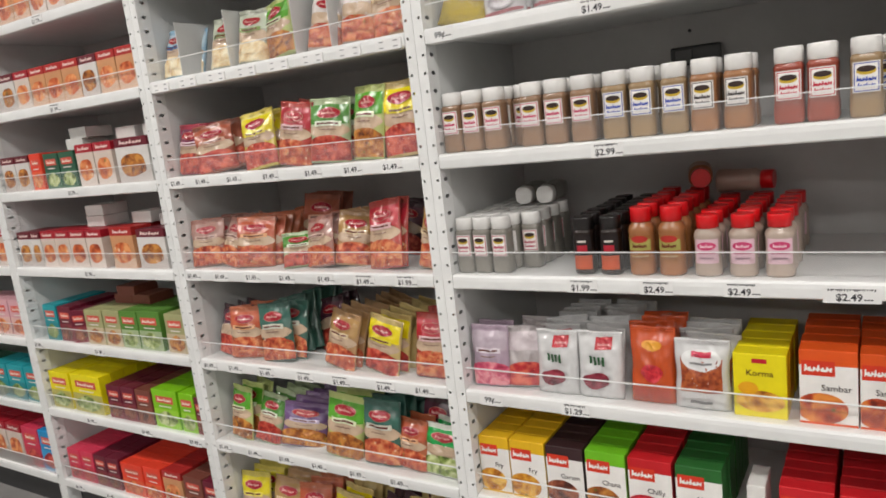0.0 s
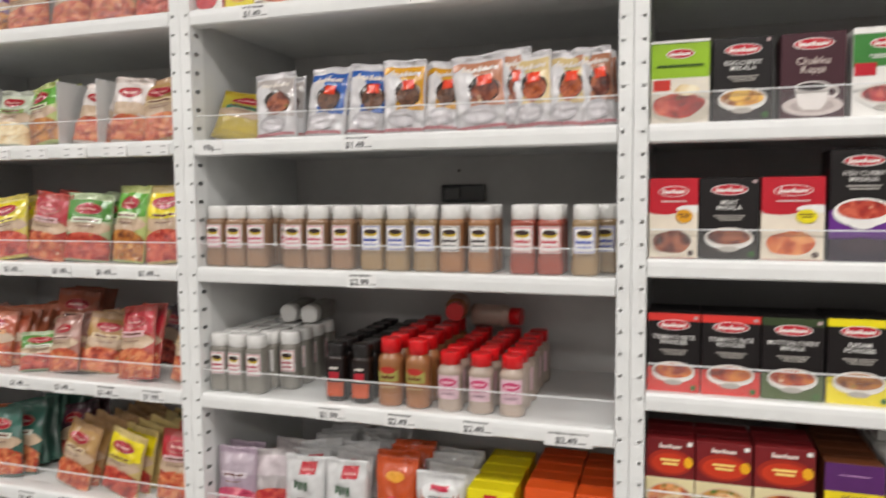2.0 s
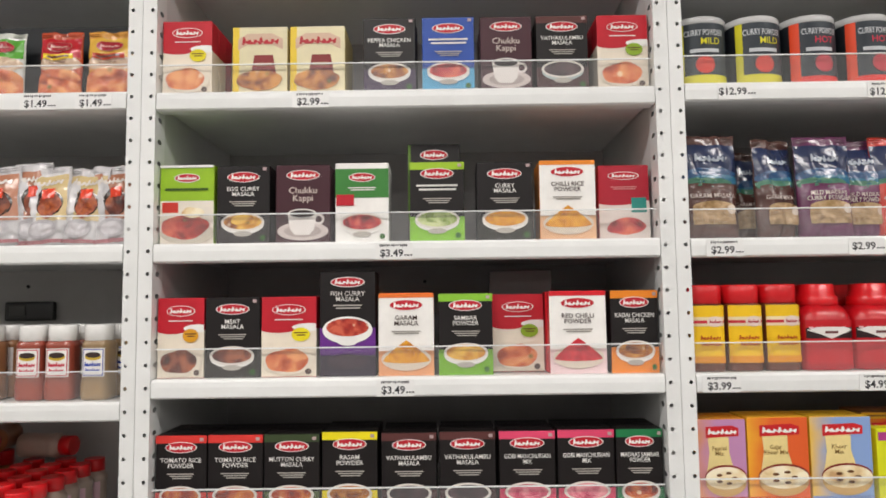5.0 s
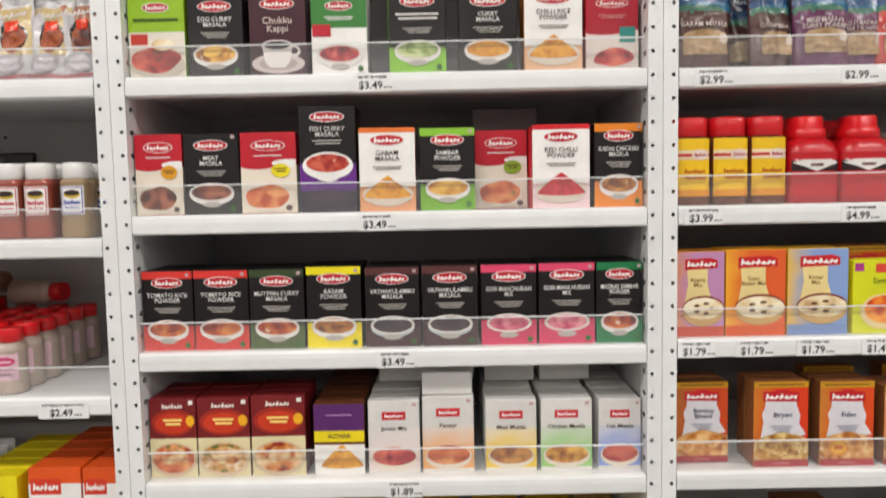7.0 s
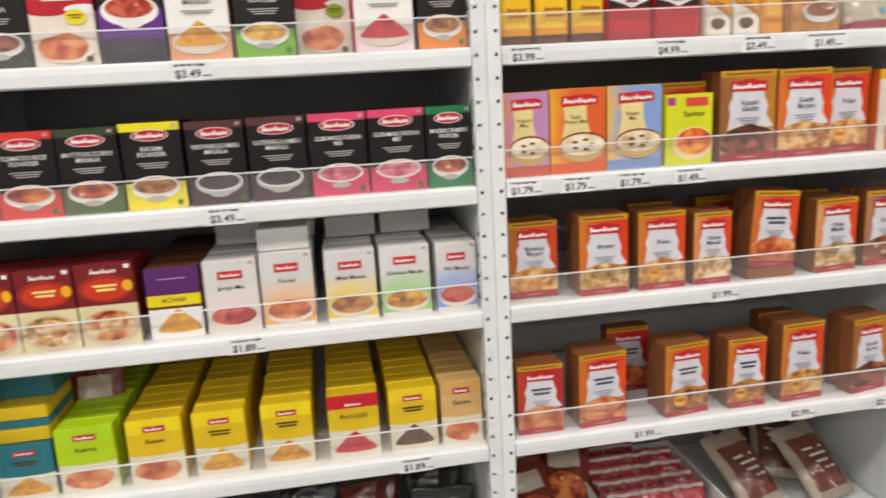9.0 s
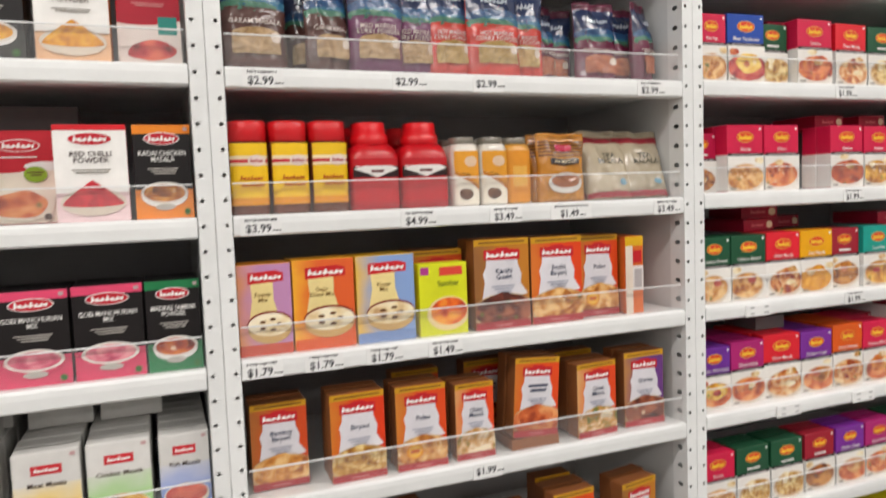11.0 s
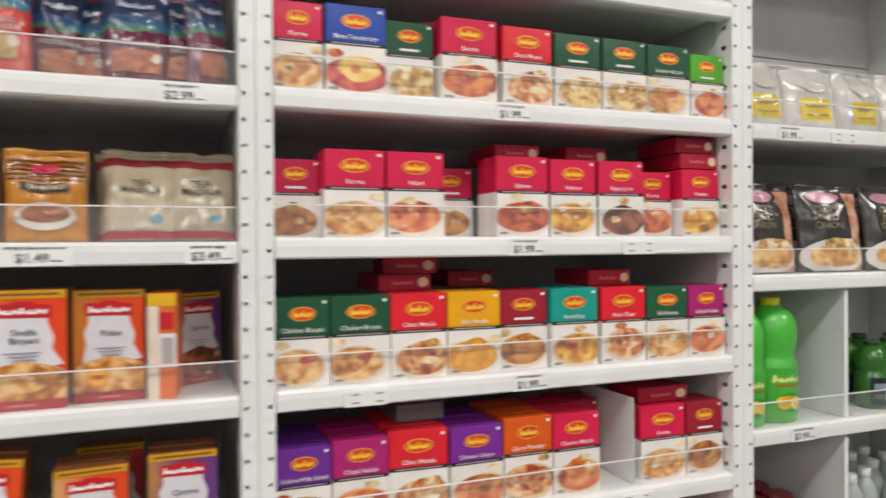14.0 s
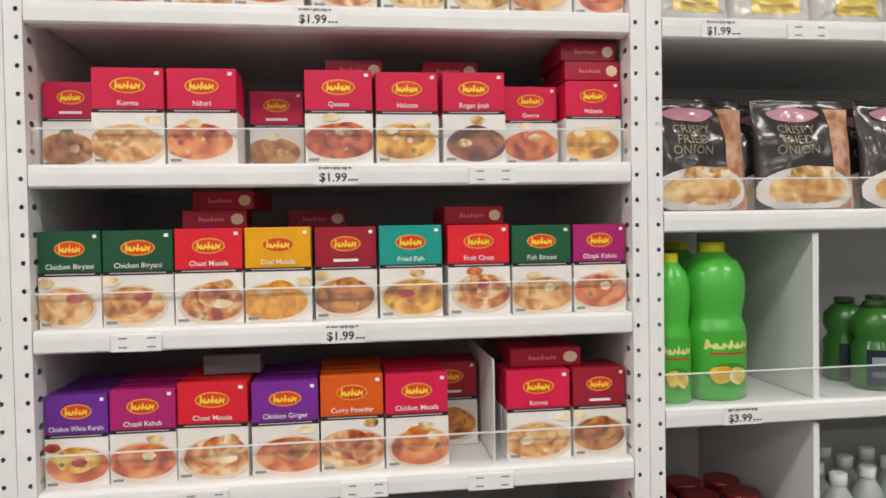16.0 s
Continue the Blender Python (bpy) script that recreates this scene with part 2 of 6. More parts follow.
def food(c1, c2, c3, scale=5.0, garnish=None):
    """A printed photograph of food: soft pieces in three colours."""
    key = ("food", c1, c2, c3, scale, garnish)
    if key in MATS:
        return MATS[key]
    m = bpy.data.materials.new("food_photo")
    m.use_nodes = True
    nt = m.node_tree
    b = nt.nodes["Principled BSDF"]
    b.inputs["Roughness"].default_value = 0.4
    tc = nt.nodes.new("ShaderNodeTexCoord")
    info = nt.nodes.new("ShaderNodeObjectInfo")
    add = nt.nodes.new("ShaderNodeVectorMath")
    add.operation = "MULTIPLY_ADD"
    add.inputs[1].default_value = (1, 1, 1)
    nt.links.new(tc.outputs["Object"], add.inputs[0])
    nt.links.new(info.outputs["Random"], add.inputs[2])
    vor = nt.nodes.new("ShaderNodeTexVoronoi")
    vor.inputs["Scale"].default_value = scale * 10
    noi = nt.nodes.new("ShaderNodeTexNoise")
    noi.inputs["Scale"].default_value = scale * 6
    noi.inputs["Detail"].default_value = 3.5
    noi.inputs["Distortion"].default_value = 0.8
    nt.links.new(add.outputs[0], vor.inputs["Vector"])
    nt.links.new(add.outputs[0], noi.inputs["Vector"])
    mixf = nt.nodes.new("ShaderNodeMath")
    mixf.operation = "MULTIPLY_ADD"
    mixf.inputs[1].default_value = 0.28
    nt.links.new(vor.outputs["Distance"], mixf.inputs[0])
    nt.links.new(noi.outputs["Fac"], mixf.inputs[2])
    ramp = nt.nodes.new("ShaderNodeValToRGB")
    e = ramp.color_ramp.elements
    e[0].position, e[0].color = 0.44, (*lin(c1), 1)
    e[1].position, e[1].color = 0.80, (*lin(c3), 1)
    mid = e.new(0.60)
    mid.color = (*lin(c2), 1)
    nt.links.new(mixf.outputs[0], ramp.inputs["Fac"])
    fleck = nt.nodes.new("ShaderNodeTexVoronoi")
    fleck.inputs["Scale"].default_value = scale * 11
    nt.links.new(add.outputs[0], fleck.inputs["Vector"])
    near = nt.nodes.new("ShaderNodeMapRange")
    near.inputs["From Min"].default_value, near.inputs["From Max"].default_value = 0.30, 0.16
    nt.links.new(fleck.outputs["Distance"], near.inputs["Value"])
    sep = nt.nodes.new("ShaderNodeSeparateColor")
    nt.links.new(fleck.outputs["Color"], sep.inputs[0])
    few = nt.nodes.new("ShaderNodeMapRange")
    few.inputs["From Min"].default_value, few.inputs["From Max"].default_value = 0.70, 0.74
    few.inputs["To Max"].default_value = 0.75 if garnish else 0.0
    nt.links.new(sep.outputs[0], few.inputs["Value"])
    both = nt.nodes.new("ShaderNodeMath")
    both.operation = "MULTIPLY"
    nt.links.new(near.outputs[0], both.inputs[0])
    nt.links.new(few.outputs[0], both.inputs[1])
    hue = nt.nodes.new("ShaderNodeMix")
    hue.data_type = "RGBA"
    hue.inputs["A"].default_value = (*lin(garnish or "5a7a28"), 1)
    hue.inputs["B"].default_value = (*lin("f0dcb8"), 1)
    pick = nt.nodes.new("ShaderNodeMath")
    pick.operation = "GREATER_THAN"
    pick.inputs[1].default_value = 0.5
    nt.links.new(sep.outputs[1], pick.inputs[0])
    nt.links.new(pick.outputs[0], hue.inputs["Factor"])
    mix = nt.nodes.new("ShaderNodeMix")
    mix.data_type = "RGBA"
    nt.links.new(both.outputs[0], mix.inputs["Factor"])
    nt.links.new(ramp.outputs["Color"], mix.inputs["A"])
    nt.links.new(hue.outputs["Result"], mix.inputs["B"])
    nt.links.new(mix.outputs["Result"], b.inputs["Base Color"])
    MATS[key] = m
    return m


def grad(low, high, h=0.15, mid=0.45, axis="Z"):
    """Printed card that fades from one colour to another up the pack, or across it."""
    key = ("grad", low, high, h, axis)
    if key in MATS:
        return MATS[key]
    m = mat("faded_print", lin(low), **FINISH["card"])
    nt = m.node_tree
    b = nt.nodes["Principled BSDF"]
    tc = nt.nodes.new("ShaderNodeTexCoord")
    sep = nt.nodes.new("ShaderNodeSeparateXYZ")
    nt.links.new(tc.outputs["Object"], sep.inputs[0])
    noi = nt.nodes.new("ShaderNodeTexNoise")
    noi.inputs["Scale"].default_value = 22
    nt.links.new(tc.outputs["Object"], noi.inputs["Vector"])
    ma = nt.nodes.new("ShaderNodeMath")
    ma.operation = "MULTIPLY_ADD"
    ma.inputs[1].default_value = 0.05
    nt.links.new(noi.outputs["Fac"], ma.inputs[0])
    nt.links.new(sep.outputs[axis], ma.inputs[2])
    ramp = nt.nodes.new("ShaderNodeMapRange")
    ramp.interpolation_type = "SMOOTHSTEP"
    ramp.inputs["From Min"].default_value = h * (mid - 0.3) + 0.025
    ramp.inputs["From Max"].default_value = h * (mid + 0.35) + 0.025
    nt.links.new(ma.outputs[0], ramp.inputs["Value"])
    mix = nt.nodes.new("ShaderNodeMix")
    mix.data_type = "RGBA"
    mix.inputs["A"].default_value = (*lin(low), 1)
    mix.inputs["B"].default_value = (*lin(high), 1)
    nt.links.new(ramp.outputs[0], mix.inputs["Factor"])
    nt.links.new(mix.outputs["Result"], b.inputs["Base Color"])
    MATS[key] = m
    return m


F = {"curry": food("6b1d10", "b8441c", "e08a3a", garnish="4c6a1e"), "gold": food("8a4a10", "c98420", "f0c050", garnish="4c6a1e"),
     "rice": food("8a5418", "c08c38", "e8d090", 8, garnish="4c6a1e"), "meat": food("3a1810", "6d3020", "a86040", garnish="4c6a1e"),
     "red": food("701018", "b42830", "d86850"), "dark": food("1c1216", "3c2a30", "5c4448"),
     "green": food("4a5a20", "8aa050", "d0d8a0"), "cream": food("c8a070", "e6d0a0", "f6ecd0", 4),
     "biry": food("964e1c", "cc883a", "eac284", 6, garnish="4c6a1e"), "chick": food("983818", "cc6230", "e8a064", 4, garnish="4c6a1e"),
     "veg": food("4a6a28", "c89048", "f0e0c0", 6), "pink": food("a02848", "d05070", "f0a0a8"),
     "leaf": food("18240f", "34481f", "6e7e50", 5), "powder": food("7a2c10", "9a4420", "b86030", 12),
     "chili": food("9c1020", "c01c30", "d83a40", 14), "turm": food("b87010", "d89018", "e8ac30", 14),
     "mixed": food("8c2018", "cc7a30", "ecd0a0", 6, garnish="4c6a1e"), "brownp": food("3c2418", "5a3826", "704a34", 14),
     "rcurry": food("741814", "ac2e22", "d4644a", 7, garnish="8a7a3c"), "lcurry": food("8a2c1c", "bc4e2e", "d88c5c", 7, garnish="8a7a3c"),
     "stew": food("5a2a10", "a05a20", "d09040", 6, garnish="4c6a1e")}

TEXTS = {}


def text_geo(s, bold=0.006):
    """Vertices and faces of a centred text, with capitals 1 high."""
    if (s, bold) not in TEXTS:
        cu = bpy.data.curves.new("t", "FONT")
        cu.body, cu.align_x, cu.align_y, cu.resolution_u, cu.offset = s, "CENTER", "CENTER", 2, bold
        cu.space_line = 0.85
        ob = bpy.data.objects.new("t", cu)
        me = ob.to_mesh()
        vs = [(v.co.x / 0.73, v.co.y / 0.73) for v in me.vertices]
        fs = [tuple(p.vertices) for p in me.polygons]
        ob.to_mesh_clear()
        bpy.data.objects.remove(ob)
        bpy.data.curves.remove(cu)
        xs = [v[0] for v in vs] or [0]
        TEXTS[(s, bold)] = (vs, fs, max(xs) - min(xs))
    return TEXTS[(s, bold)]


def e_rect(u0, v0, u1, v1, m, name="colour_band"):
    return ("rect", (u0, v0, u1, v1), m, name)


def e_oval(u, v, ru, rv, m, name="logo"):
    return ("oval", (u, v, ru, rv), m, name)


def e_blob(u, v, ru, rv, m, name="food_picture"):
    return ("blob", (u, v, ru, rv), m, name)


def e_mound(u, v, ru, rv, m, name="powder_picture"):
    return ("mound", (u, v, ru, rv), m, name)


def e_script(u, v, ru, rv, m, name="logo_script"):
    """Lettering that stays unread: a row of plain rounded bars."""
    return ("script", (u, v, ru, rv), m, name)


def e_poly(pts, m, name="name_panel"):
    return ("poly", pts, m, name)


def e_multi(rects, m, name="small_print"):
    """Several bars that make one piece of print."""
    return ("multi", rects, m, name)


def e_text(s, u, v, hv, wmax, m, name="lettering"):
    return ("text", (s, u, v, hv, wmax), m, name)


def element_geo(kind, a, w, h, fine):
    """Flat outline of a printed element in (u, v), as vertices and faces."""
    if kind == "rect":
        u0, v0, u1, v1 = a
        n = 16 if fine else 1
        vs = [(u0 + (u1 - u0) * i / n, v0 + (v1 - v0) * j / n) for j in range(n + 1) for i in range(n + 1)]
        fs = [(j * (n + 1) + i, j * (n + 1) + i + 1, (j + 1) * (n + 1) + i + 1, (j + 1) * (n + 1) + i) for j in range(n) for i in range(n)]
        return vs, fs
    if kind in ("oval", "blob", "mound"):
        u, v, ru, rv = a
        n, rings = (28, 7) if fine else (28, 1)
        vs, fs = [(u, v)], []
        for r in range(1, rings + 1):
            for i in range(n):
                t = 2 * math.pi * i / n
                c, s = math.cos(t), math.sin(t)
                k = r / rings
                if kind == "blob":
                    k *= 0.93 + 0.20 * noise.noise((c * 1.3 + u * 9, s * 1.3 + v * 7, ru * 31))
                if kind == "mound":
                    s = -0.25 * abs(s) - 0.75 if s < 0 else (1.9 * (1 - abs(c)) ** 0.8 - 0.75)
                vs.append((u + ru * c * k, v + rv * s * k))
        for i in range(n):
            fs.append((0, 1 + i, 1 + (i + 1) % n))
        for r in range(rings - 1):
            b0, b1 = 1 + r * n, 1 + (r + 1) * n
            for i in range(n):
                fs.append((b0 + i, b1 + i, b1 + (i + 1) % n, b0 + (i + 1) % n))
        return vs, fs
    if kind == "script":
        u, v, ru, rv = a
        top = (1.0, 0.1, 0.35, -0.2, 0.4, 0.0, 0.9, -0.1, 0.35, -0.2, 0.5, 0.1, 0.4)
        low = (-0.9, -0.5, -0.8, -0.8, -0.8, -0.4, -0.85, -0.45, -0.8, -0.8, -0.8, -0.4, -0.8)
        n = len(top)
        vs, fs = [], []
        for i in range(n):
            for e in (0.16, 0.84):
                c = u - ru + 2 * ru * (i + e) / n
                vs += [(c - ru * 0.03, v + rv * low[i]), (c + ru * 0.03, v + rv * top[i])]
        for i in range(2 * n - 1):
            fs.append((2 * i, 2 * i + 2, 2 * i + 3, 2 * i + 1))
        return vs, fs
    if kind == "multi":
        vs, fs = [], []
        for u0, v0, u1, v1 in a:
            n = len(vs)
            vs += [(u0, v0), (u1, v0), (u1, v1), (u0, v1)]
            fs.append((n, n + 1, n + 2, n + 3))
        return vs, fs
    if kind == "poly":
        if not fine:
            return list(a), [tuple(range(len(a)))]
        lo, hi, rows, cols = min(p[1] for p in a), max(p[1] for p in a), 16, 16
        vs, fs = [], []
        for j in range(rows + 1):
            v = lo + (hi - lo) * min(max(j / rows, 0.004), 0.996)
            us = [p[0] + (q[0] - p[0]) * (v - p[1]) / (q[1] - p[1]) for p, q in zip(a, a[1:] + a[:1]) if (p[1] - v) * (q[1] - v) < 0]
            vs += [(min(us) + (max(us) - min(us)) * i / cols, v) for i in range(cols + 1)]
        for j in range(rows):
            for i in range(cols):
                n = j * (cols + 1) + i
                fs.append((n, n + 1, n + cols + 2, n + cols + 1))
        return vs, fs
    s, u, v, hv, wmax = a
    tv, tf, tw = text_geo(s)
    k = hv * h
    if tw * k > wmax * w:
        k2 = wmax * w / tw
    else:
        k2 = k
    return [(u + x * k2 / w, v + y * k / h) for x, y in tv], tf


ELEMS = {}


def print_on(parent, key, elements, surf, w, h, fine):
    """Lays the printed elements on a face of a pack, each as a part."""
    for i, (kind, a, m, name) in enumerate(elements):
        kk = (key, i)
        if kk not in ELEMS:
            vs, fs = element_geo(kind, a, w, h, fine)
            off = (0.0013 + 0.0005 * i) if key[0] == "pouch" else (0.0004 + 0.0003 * i)
            me = bpy.data.meshes.new(name)
            me.from_pydata([surf(min(max(u, 0.0), 1.0), min(max(v, 0.0), 1.0), off) for u, v in vs], [], fs)
            me.materials.append(m)
            if fine:
                me.polygons.foreach_set("use_smooth", [True] * len(me.polygons))
            ELEMS[kk] = me
        share(name, ELEMS[kk], parent)


BODIES = {}
BACKROW = {}         # boxes queued out of reach behind the front ones, joined at the end
DESIGN = {}          # name -> dict(body, elements, label, category)


def design(name, body, elements, label, category="box", wrap=None):
    DESIGN[name] = dict(body=body, el=elements, label=label, cat=category, wrap=wrap)


def place(k, i, x, y, z=0.0):
    """World place of a point x cm from the bay's left inner edge, y cm behind the front, on shelf i."""
    return (left(k) + x / 100, W + y / 100, SHELVES[k][i] + LIP + z / 100 + 0.0003)


def carton(k, i, name, x, w, h, d=3.8, y=2.2, rows=1, z=0.0, rz=0.0, ry=0.0, plain=False, gap=0.25):
    """A printed carton on a shelf, with plainer ones queued up behind it."""
    D = DESIGN[name]
    w, h, d = w - 0.15, h, d
    key = ("carton", name, round(w, 1), round(h, 1), round(d, 1))
    if key not in BODIES:
        BODIES[key] = one_mesh("body", box(-w / 200, w / 200, 0, d / 100, 0, h / 100, 0.0009), D["body"])
        BODIES[key + ("flap",)] = one_mesh("top_flap", box(-w / 200 + 0.0015, w / 200 - 0.0015, 0.0016, d / 100 - 0.004, h / 100 - 0.0005, h / 100 + 0.0006), D["body"])
        if D["wrap"]:
            f, m = D["wrap"]
            BODIES[key + ("wrap",)] = one_mesh("lower_wrap", box(-w / 200 - 0.0002, w / 200 + 0.0002, -0.0002, d / 100 + 0.0002, 0.001, h / 100 * f), m)
    kind = "spice_carton" if k < 2 else "spice_box" if k < 5 else "recipe_mix_box"
    for r in range(rows):
        jx = random.uniform(-0.12, 0.12) * (1 if r else 0)
        px, py, pz = place(k, i, x + w / 2 + jx, y + r * (d + gap), z)
        if r > (1 if k != 3 else 0) and not ((k == 4 and i in (4, 5) and r < 8) or (k == 3 and i in (4, 5) and r < 6)):
            BACKROW.setdefault(D["body"].name, (D["body"], []))[1].append((px, py, pz, w / 200, d / 100, h / 100))
            continue
        t = thing(kind, D["label"], D["cat"], (px, py, pz), "boxes on the shelves")
        t.matrix_basis = pose(px, py, pz, 0, ry, rz + random.uniform(-0.8, 0.8))
        share("body", BODIES[key], t)
        if r == 0 or k > 2:
            share("top_flap", BODIES[key + ("flap",)], t)
        if D["wrap"]:
            share("lower_wrap", BODIES[key + ("wrap",)], t)
        if r == 0 and not plain:
            ww, hh = w / 100, h / 100
            print_on(t, key, D["el"], lambda u, v, off: ((u - 0.5) * ww, -off, v * hh), ww, hh, False)


def pouch_surface(w, h, d, seed, stand):
    def surf(u, v, off, back=False):
        e = max(0.0, 1 - abs(2 * u - 1) ** 3.2)
        if v > 0.91:
            t = 0.0006
        elif stand:
            t = d / 2 * min(1.0, (0.91 - v) / 0.34 + 0.02) ** 0.75 * (0.9 if v > 0.06 else 0.55 + 6 * v)
        else:
            t = d / 2 * max(0.0, math.sin(math.pi * min(1.0, (v + 0.02) / 0.93))) ** 0.55
        wr = noise.noise((u * 4.0 + seed * 3.1, v * 5.0, seed * 1.7)) * 0.0055 + (0.5 - abs(noise.noise((u * 7 + seed, v * 6, 4.2)))) * 0.0045
        fold = noise.noise((u * 2.6 + v * 2.2 + seed * 5.3, v * 2.4 - u * 1.3, seed * 2.9))
        wr += 0.0028 * math.exp(-abs(fold) * 14)
        x = (u - 0.5) * w * (1 - 0.035 * math.sin(math.pi * v) ** 2) + noise.noise((seed, v * 3, u)) * 0.002
        y = -(t * e ** 0.7 + wr * (0.35 + 0.65 * e)) - off
        if back:
            y = t * e ** 0.7 + 0.001 - wr * 0.4 * e
        z = v * h + (noise.noise((u * 3, seed, 0)) * 0.003 if v > 0.5 else 0)
        return (x, y, z)
    return surf


def pouch(k, i, name, x, w, h, d=3.0, y=3.5, rows=1, z=0.0, rz=0.0, rx=-4.0, ry=0.0, stand=True, step=2.2, seed=None, plain=False):
    """A sealed plastic pouch with a crimped top, wrinkled film and printed face."""
    D = DESIGN[name]
    for r in range(rows):
        sd = (seed if seed is not None else (len(name) * 3 + int(x * 10) % 5) % 4) if r == 0 else (len(name) + r) % 3
        key = ("pouch", name, round(w, 1), round(h, 1), sd, stand)
        ww, hh, dd = w / 100, h / 100, d / 100
        surf = pouch_surface(ww, hh, dd, sd, stand)
        if key not in BODIES:
            nx, ny = 24, 28
            vs, fs = [], []
            for back in (False, True):
                b0 = len(vs)
                for j in range(ny + 1):
                    for q in range(nx + 1):
                        vs.append(surf(q / nx, j / ny, 0, back))
                for j in range(ny):
                    for q in range(nx):
                        a = b0 + j * (nx + 1) + q
                        f = (a, a + 1, a + nx + 2, a + nx + 1)
                        fs.append(f[::-1] if back else f)
            n1 = (nx + 1) * (ny + 1)
            rim = [q for q in range(nx + 1)] + [j * (nx + 1) + nx for j in range(1, ny + 1)] + [ny * (nx + 1) + q for q in range(nx - 1, -1, -1)] + [j * (nx + 1) for j in range(ny - 1, 0, -1)]
            for a, b in zip(rim, rim[1:] + rim[:1]):
                fs.append((b, a, a + n1, b + n1))
            me = bpy.data.meshes.new("film")
            me.from_pydata(vs, [], fs)
            me.materials.append(D["body"])
            me.polygons.foreach_set("use_smooth", [True] * len(fs))
            BODIES[key] = me
            seal = bmesh.new()
            box(-ww / 2 + 0.001, ww / 2 - 0.001, -0.0030, 0.0016, hh * 0.945, hh * 0.952, bm=seal)
            box(-ww / 2 + 0.001, ww / 2 - 0.001, -0.0030, 0.0016, hh * 0.972, hh * 0.979, bm=seal)
            BODIES[key + ("seal",)] = one_mesh("crimp", seal, D["body"])
        if k == 3 and i == 1 and r == 0:
            ry, rx, rz = ry + random.uniform(-6, 6), rx - random.uniform(0, 9), rz + random.uniform(-12, 12)
        if k == 2 and r == 0:
            ry, rx, rz = ry + random.uniform(-11, 11), rx - random.uniform(-1, 12), rz + random.uniform(-14, 14)
        px, py, pz = place(k, i, x + w / 2 + (random.uniform(-0.8, 0.8) + (r * 0.7 if k == 2 else 0) if r else 0), y + d / 2 + r * step, z)
        t = thing("spice_pouch", D["label"], D["cat"], (px, py, pz), "pouches on the shelves")
        t.matrix_basis = pose(px, py, pz, rx - (random.uniform(0, 5) if r else 0), ry + (random.uniform(-7, 7) if r and (k == 2 or (k, i) == (3, 4)) else 0), rz + (random.uniform(-8, 8) * (2.6 if (k, i) == (3, 4) else 1) if r else 0))
        share("film", BODIES[key], t)
        share("crimp", BODIES[key + ("seal",)], t)
        if r < 2 and not plain:
            print_on(t, key, D["el"], surf, ww, hh, True)


def lathe(profile, n=20, power=2.0, close=True):
    """Turned body: (radius, height) pairs on a round or squarish section."""
    b = bmesh.new()
    rings = []
    for r, z in profile:
        ring = []
        for i in range(n):
            t = 2 * math.pi * (i + 0.5) / n
            c, s = math.cos(t), math.sin(t)
            q = (abs(c) ** power + abs(s) ** power) ** (-1 / power)
            ring.append(b.verts.new((r * c * q, r * s * q, z)))
        rings.append(ring)
    for a, c in zip(rings, rings[1:]):
        for i in range(n):
            b.faces.new((a[i], a[(i + 1) % n], c[(i + 1) % n], c[i])).smooth = True
    if close:
        b.faces.new(rings[0][::-1])
        b.faces.new(rings[-1])
    return b


JARS = {}


def jar_kind(name, r, h, body, cap, prof, cap_prof, power, label, cat, elements=(), lab=(0.2, 0.7), lw=0.8, lab_mat=None, contents=None, lab_r=1.012):
    """prof and cap_prof: (radius share, height share) pairs."""
    JARS[name] = dict(r=r / 100, h=h / 100, power=power, label=label, cat=cat, el=elements, lab=lab, lw=lw,
                      body=one_mesh("body", lathe([(a * r / 100, b * h / 100) for a, b in prof], 24, power), body),
                      cap=one_mesh("cap", lathe([(a * r / 100, b * h / 100) for a, b in cap_prof], 24, 2.6 if power > 2.5 else 2), cap))
    J = JARS[name]
    J["contents"] = one_mesh("contents", lathe([(a * r / 100 * 1.006, b * h / 100) for a, b in prof if b <= contents[1]][:20], 24, power), contents[0]) if contents else None
    rr, pw = r / 100 * lab_r, power

    def surf(u, v, off):
        x = (u - 0.5) * 2 * rr * lw
        y = -rr * (max(0.0, 1 - abs(x / rr) ** pw)) ** (1 / pw) - off
        return (x, y, (lab[0] + v * (lab[1] - lab[0])) * h / 100)
    J["surf"] = surf
    J["lm"] = lab_mat


def jar(k, i, name, x, y=2.2, rows=1, z=0.0, rz=0.0, lie=False, step=None, plain=False):
    """A jar or bottle, x the left side of it in cm."""
    J = JARS[name]
    r = J["r"] * 100
    for q in range(rows):
        px, py, pz = place(k, i, x + r + (random.uniform(-0.3, 0.3) if q else 0), y + r + q * (step or (2 * r + 0.35)), z)
        t = thing("spice_jar" if J["cat"] == "jar" else "bottle", J["label"], J["cat"], (px, py, pz), "jars and bottles on the shelves")
        t.matrix_basis = pose(px, py, pz, 0, 0, rz + random.uniform(-5, 5)) if not lie else pose(px, py, pz + J["r"], 90, 0, rz)
        share("body", J["body"], t)
        share("cap", J["cap"], t)
        if J["contents"]:
            share("contents", J["contents"], t)
        if J["lm"] and not lie:
            w = 2 * J["r"] * J["lw"]
            els = [e_rect(0, 0, 1, 1, J["lm"], "paper_label")] + (list(J["el"]) if q == 0 and not plain else [])
            print_on(t, ("jar", name, q == 0 and not plain), els, J["surf"], w, J["h"] * (J["lab"][1] - J["lab"][0]), True)


# ---- price cards ----
CARDS = {}


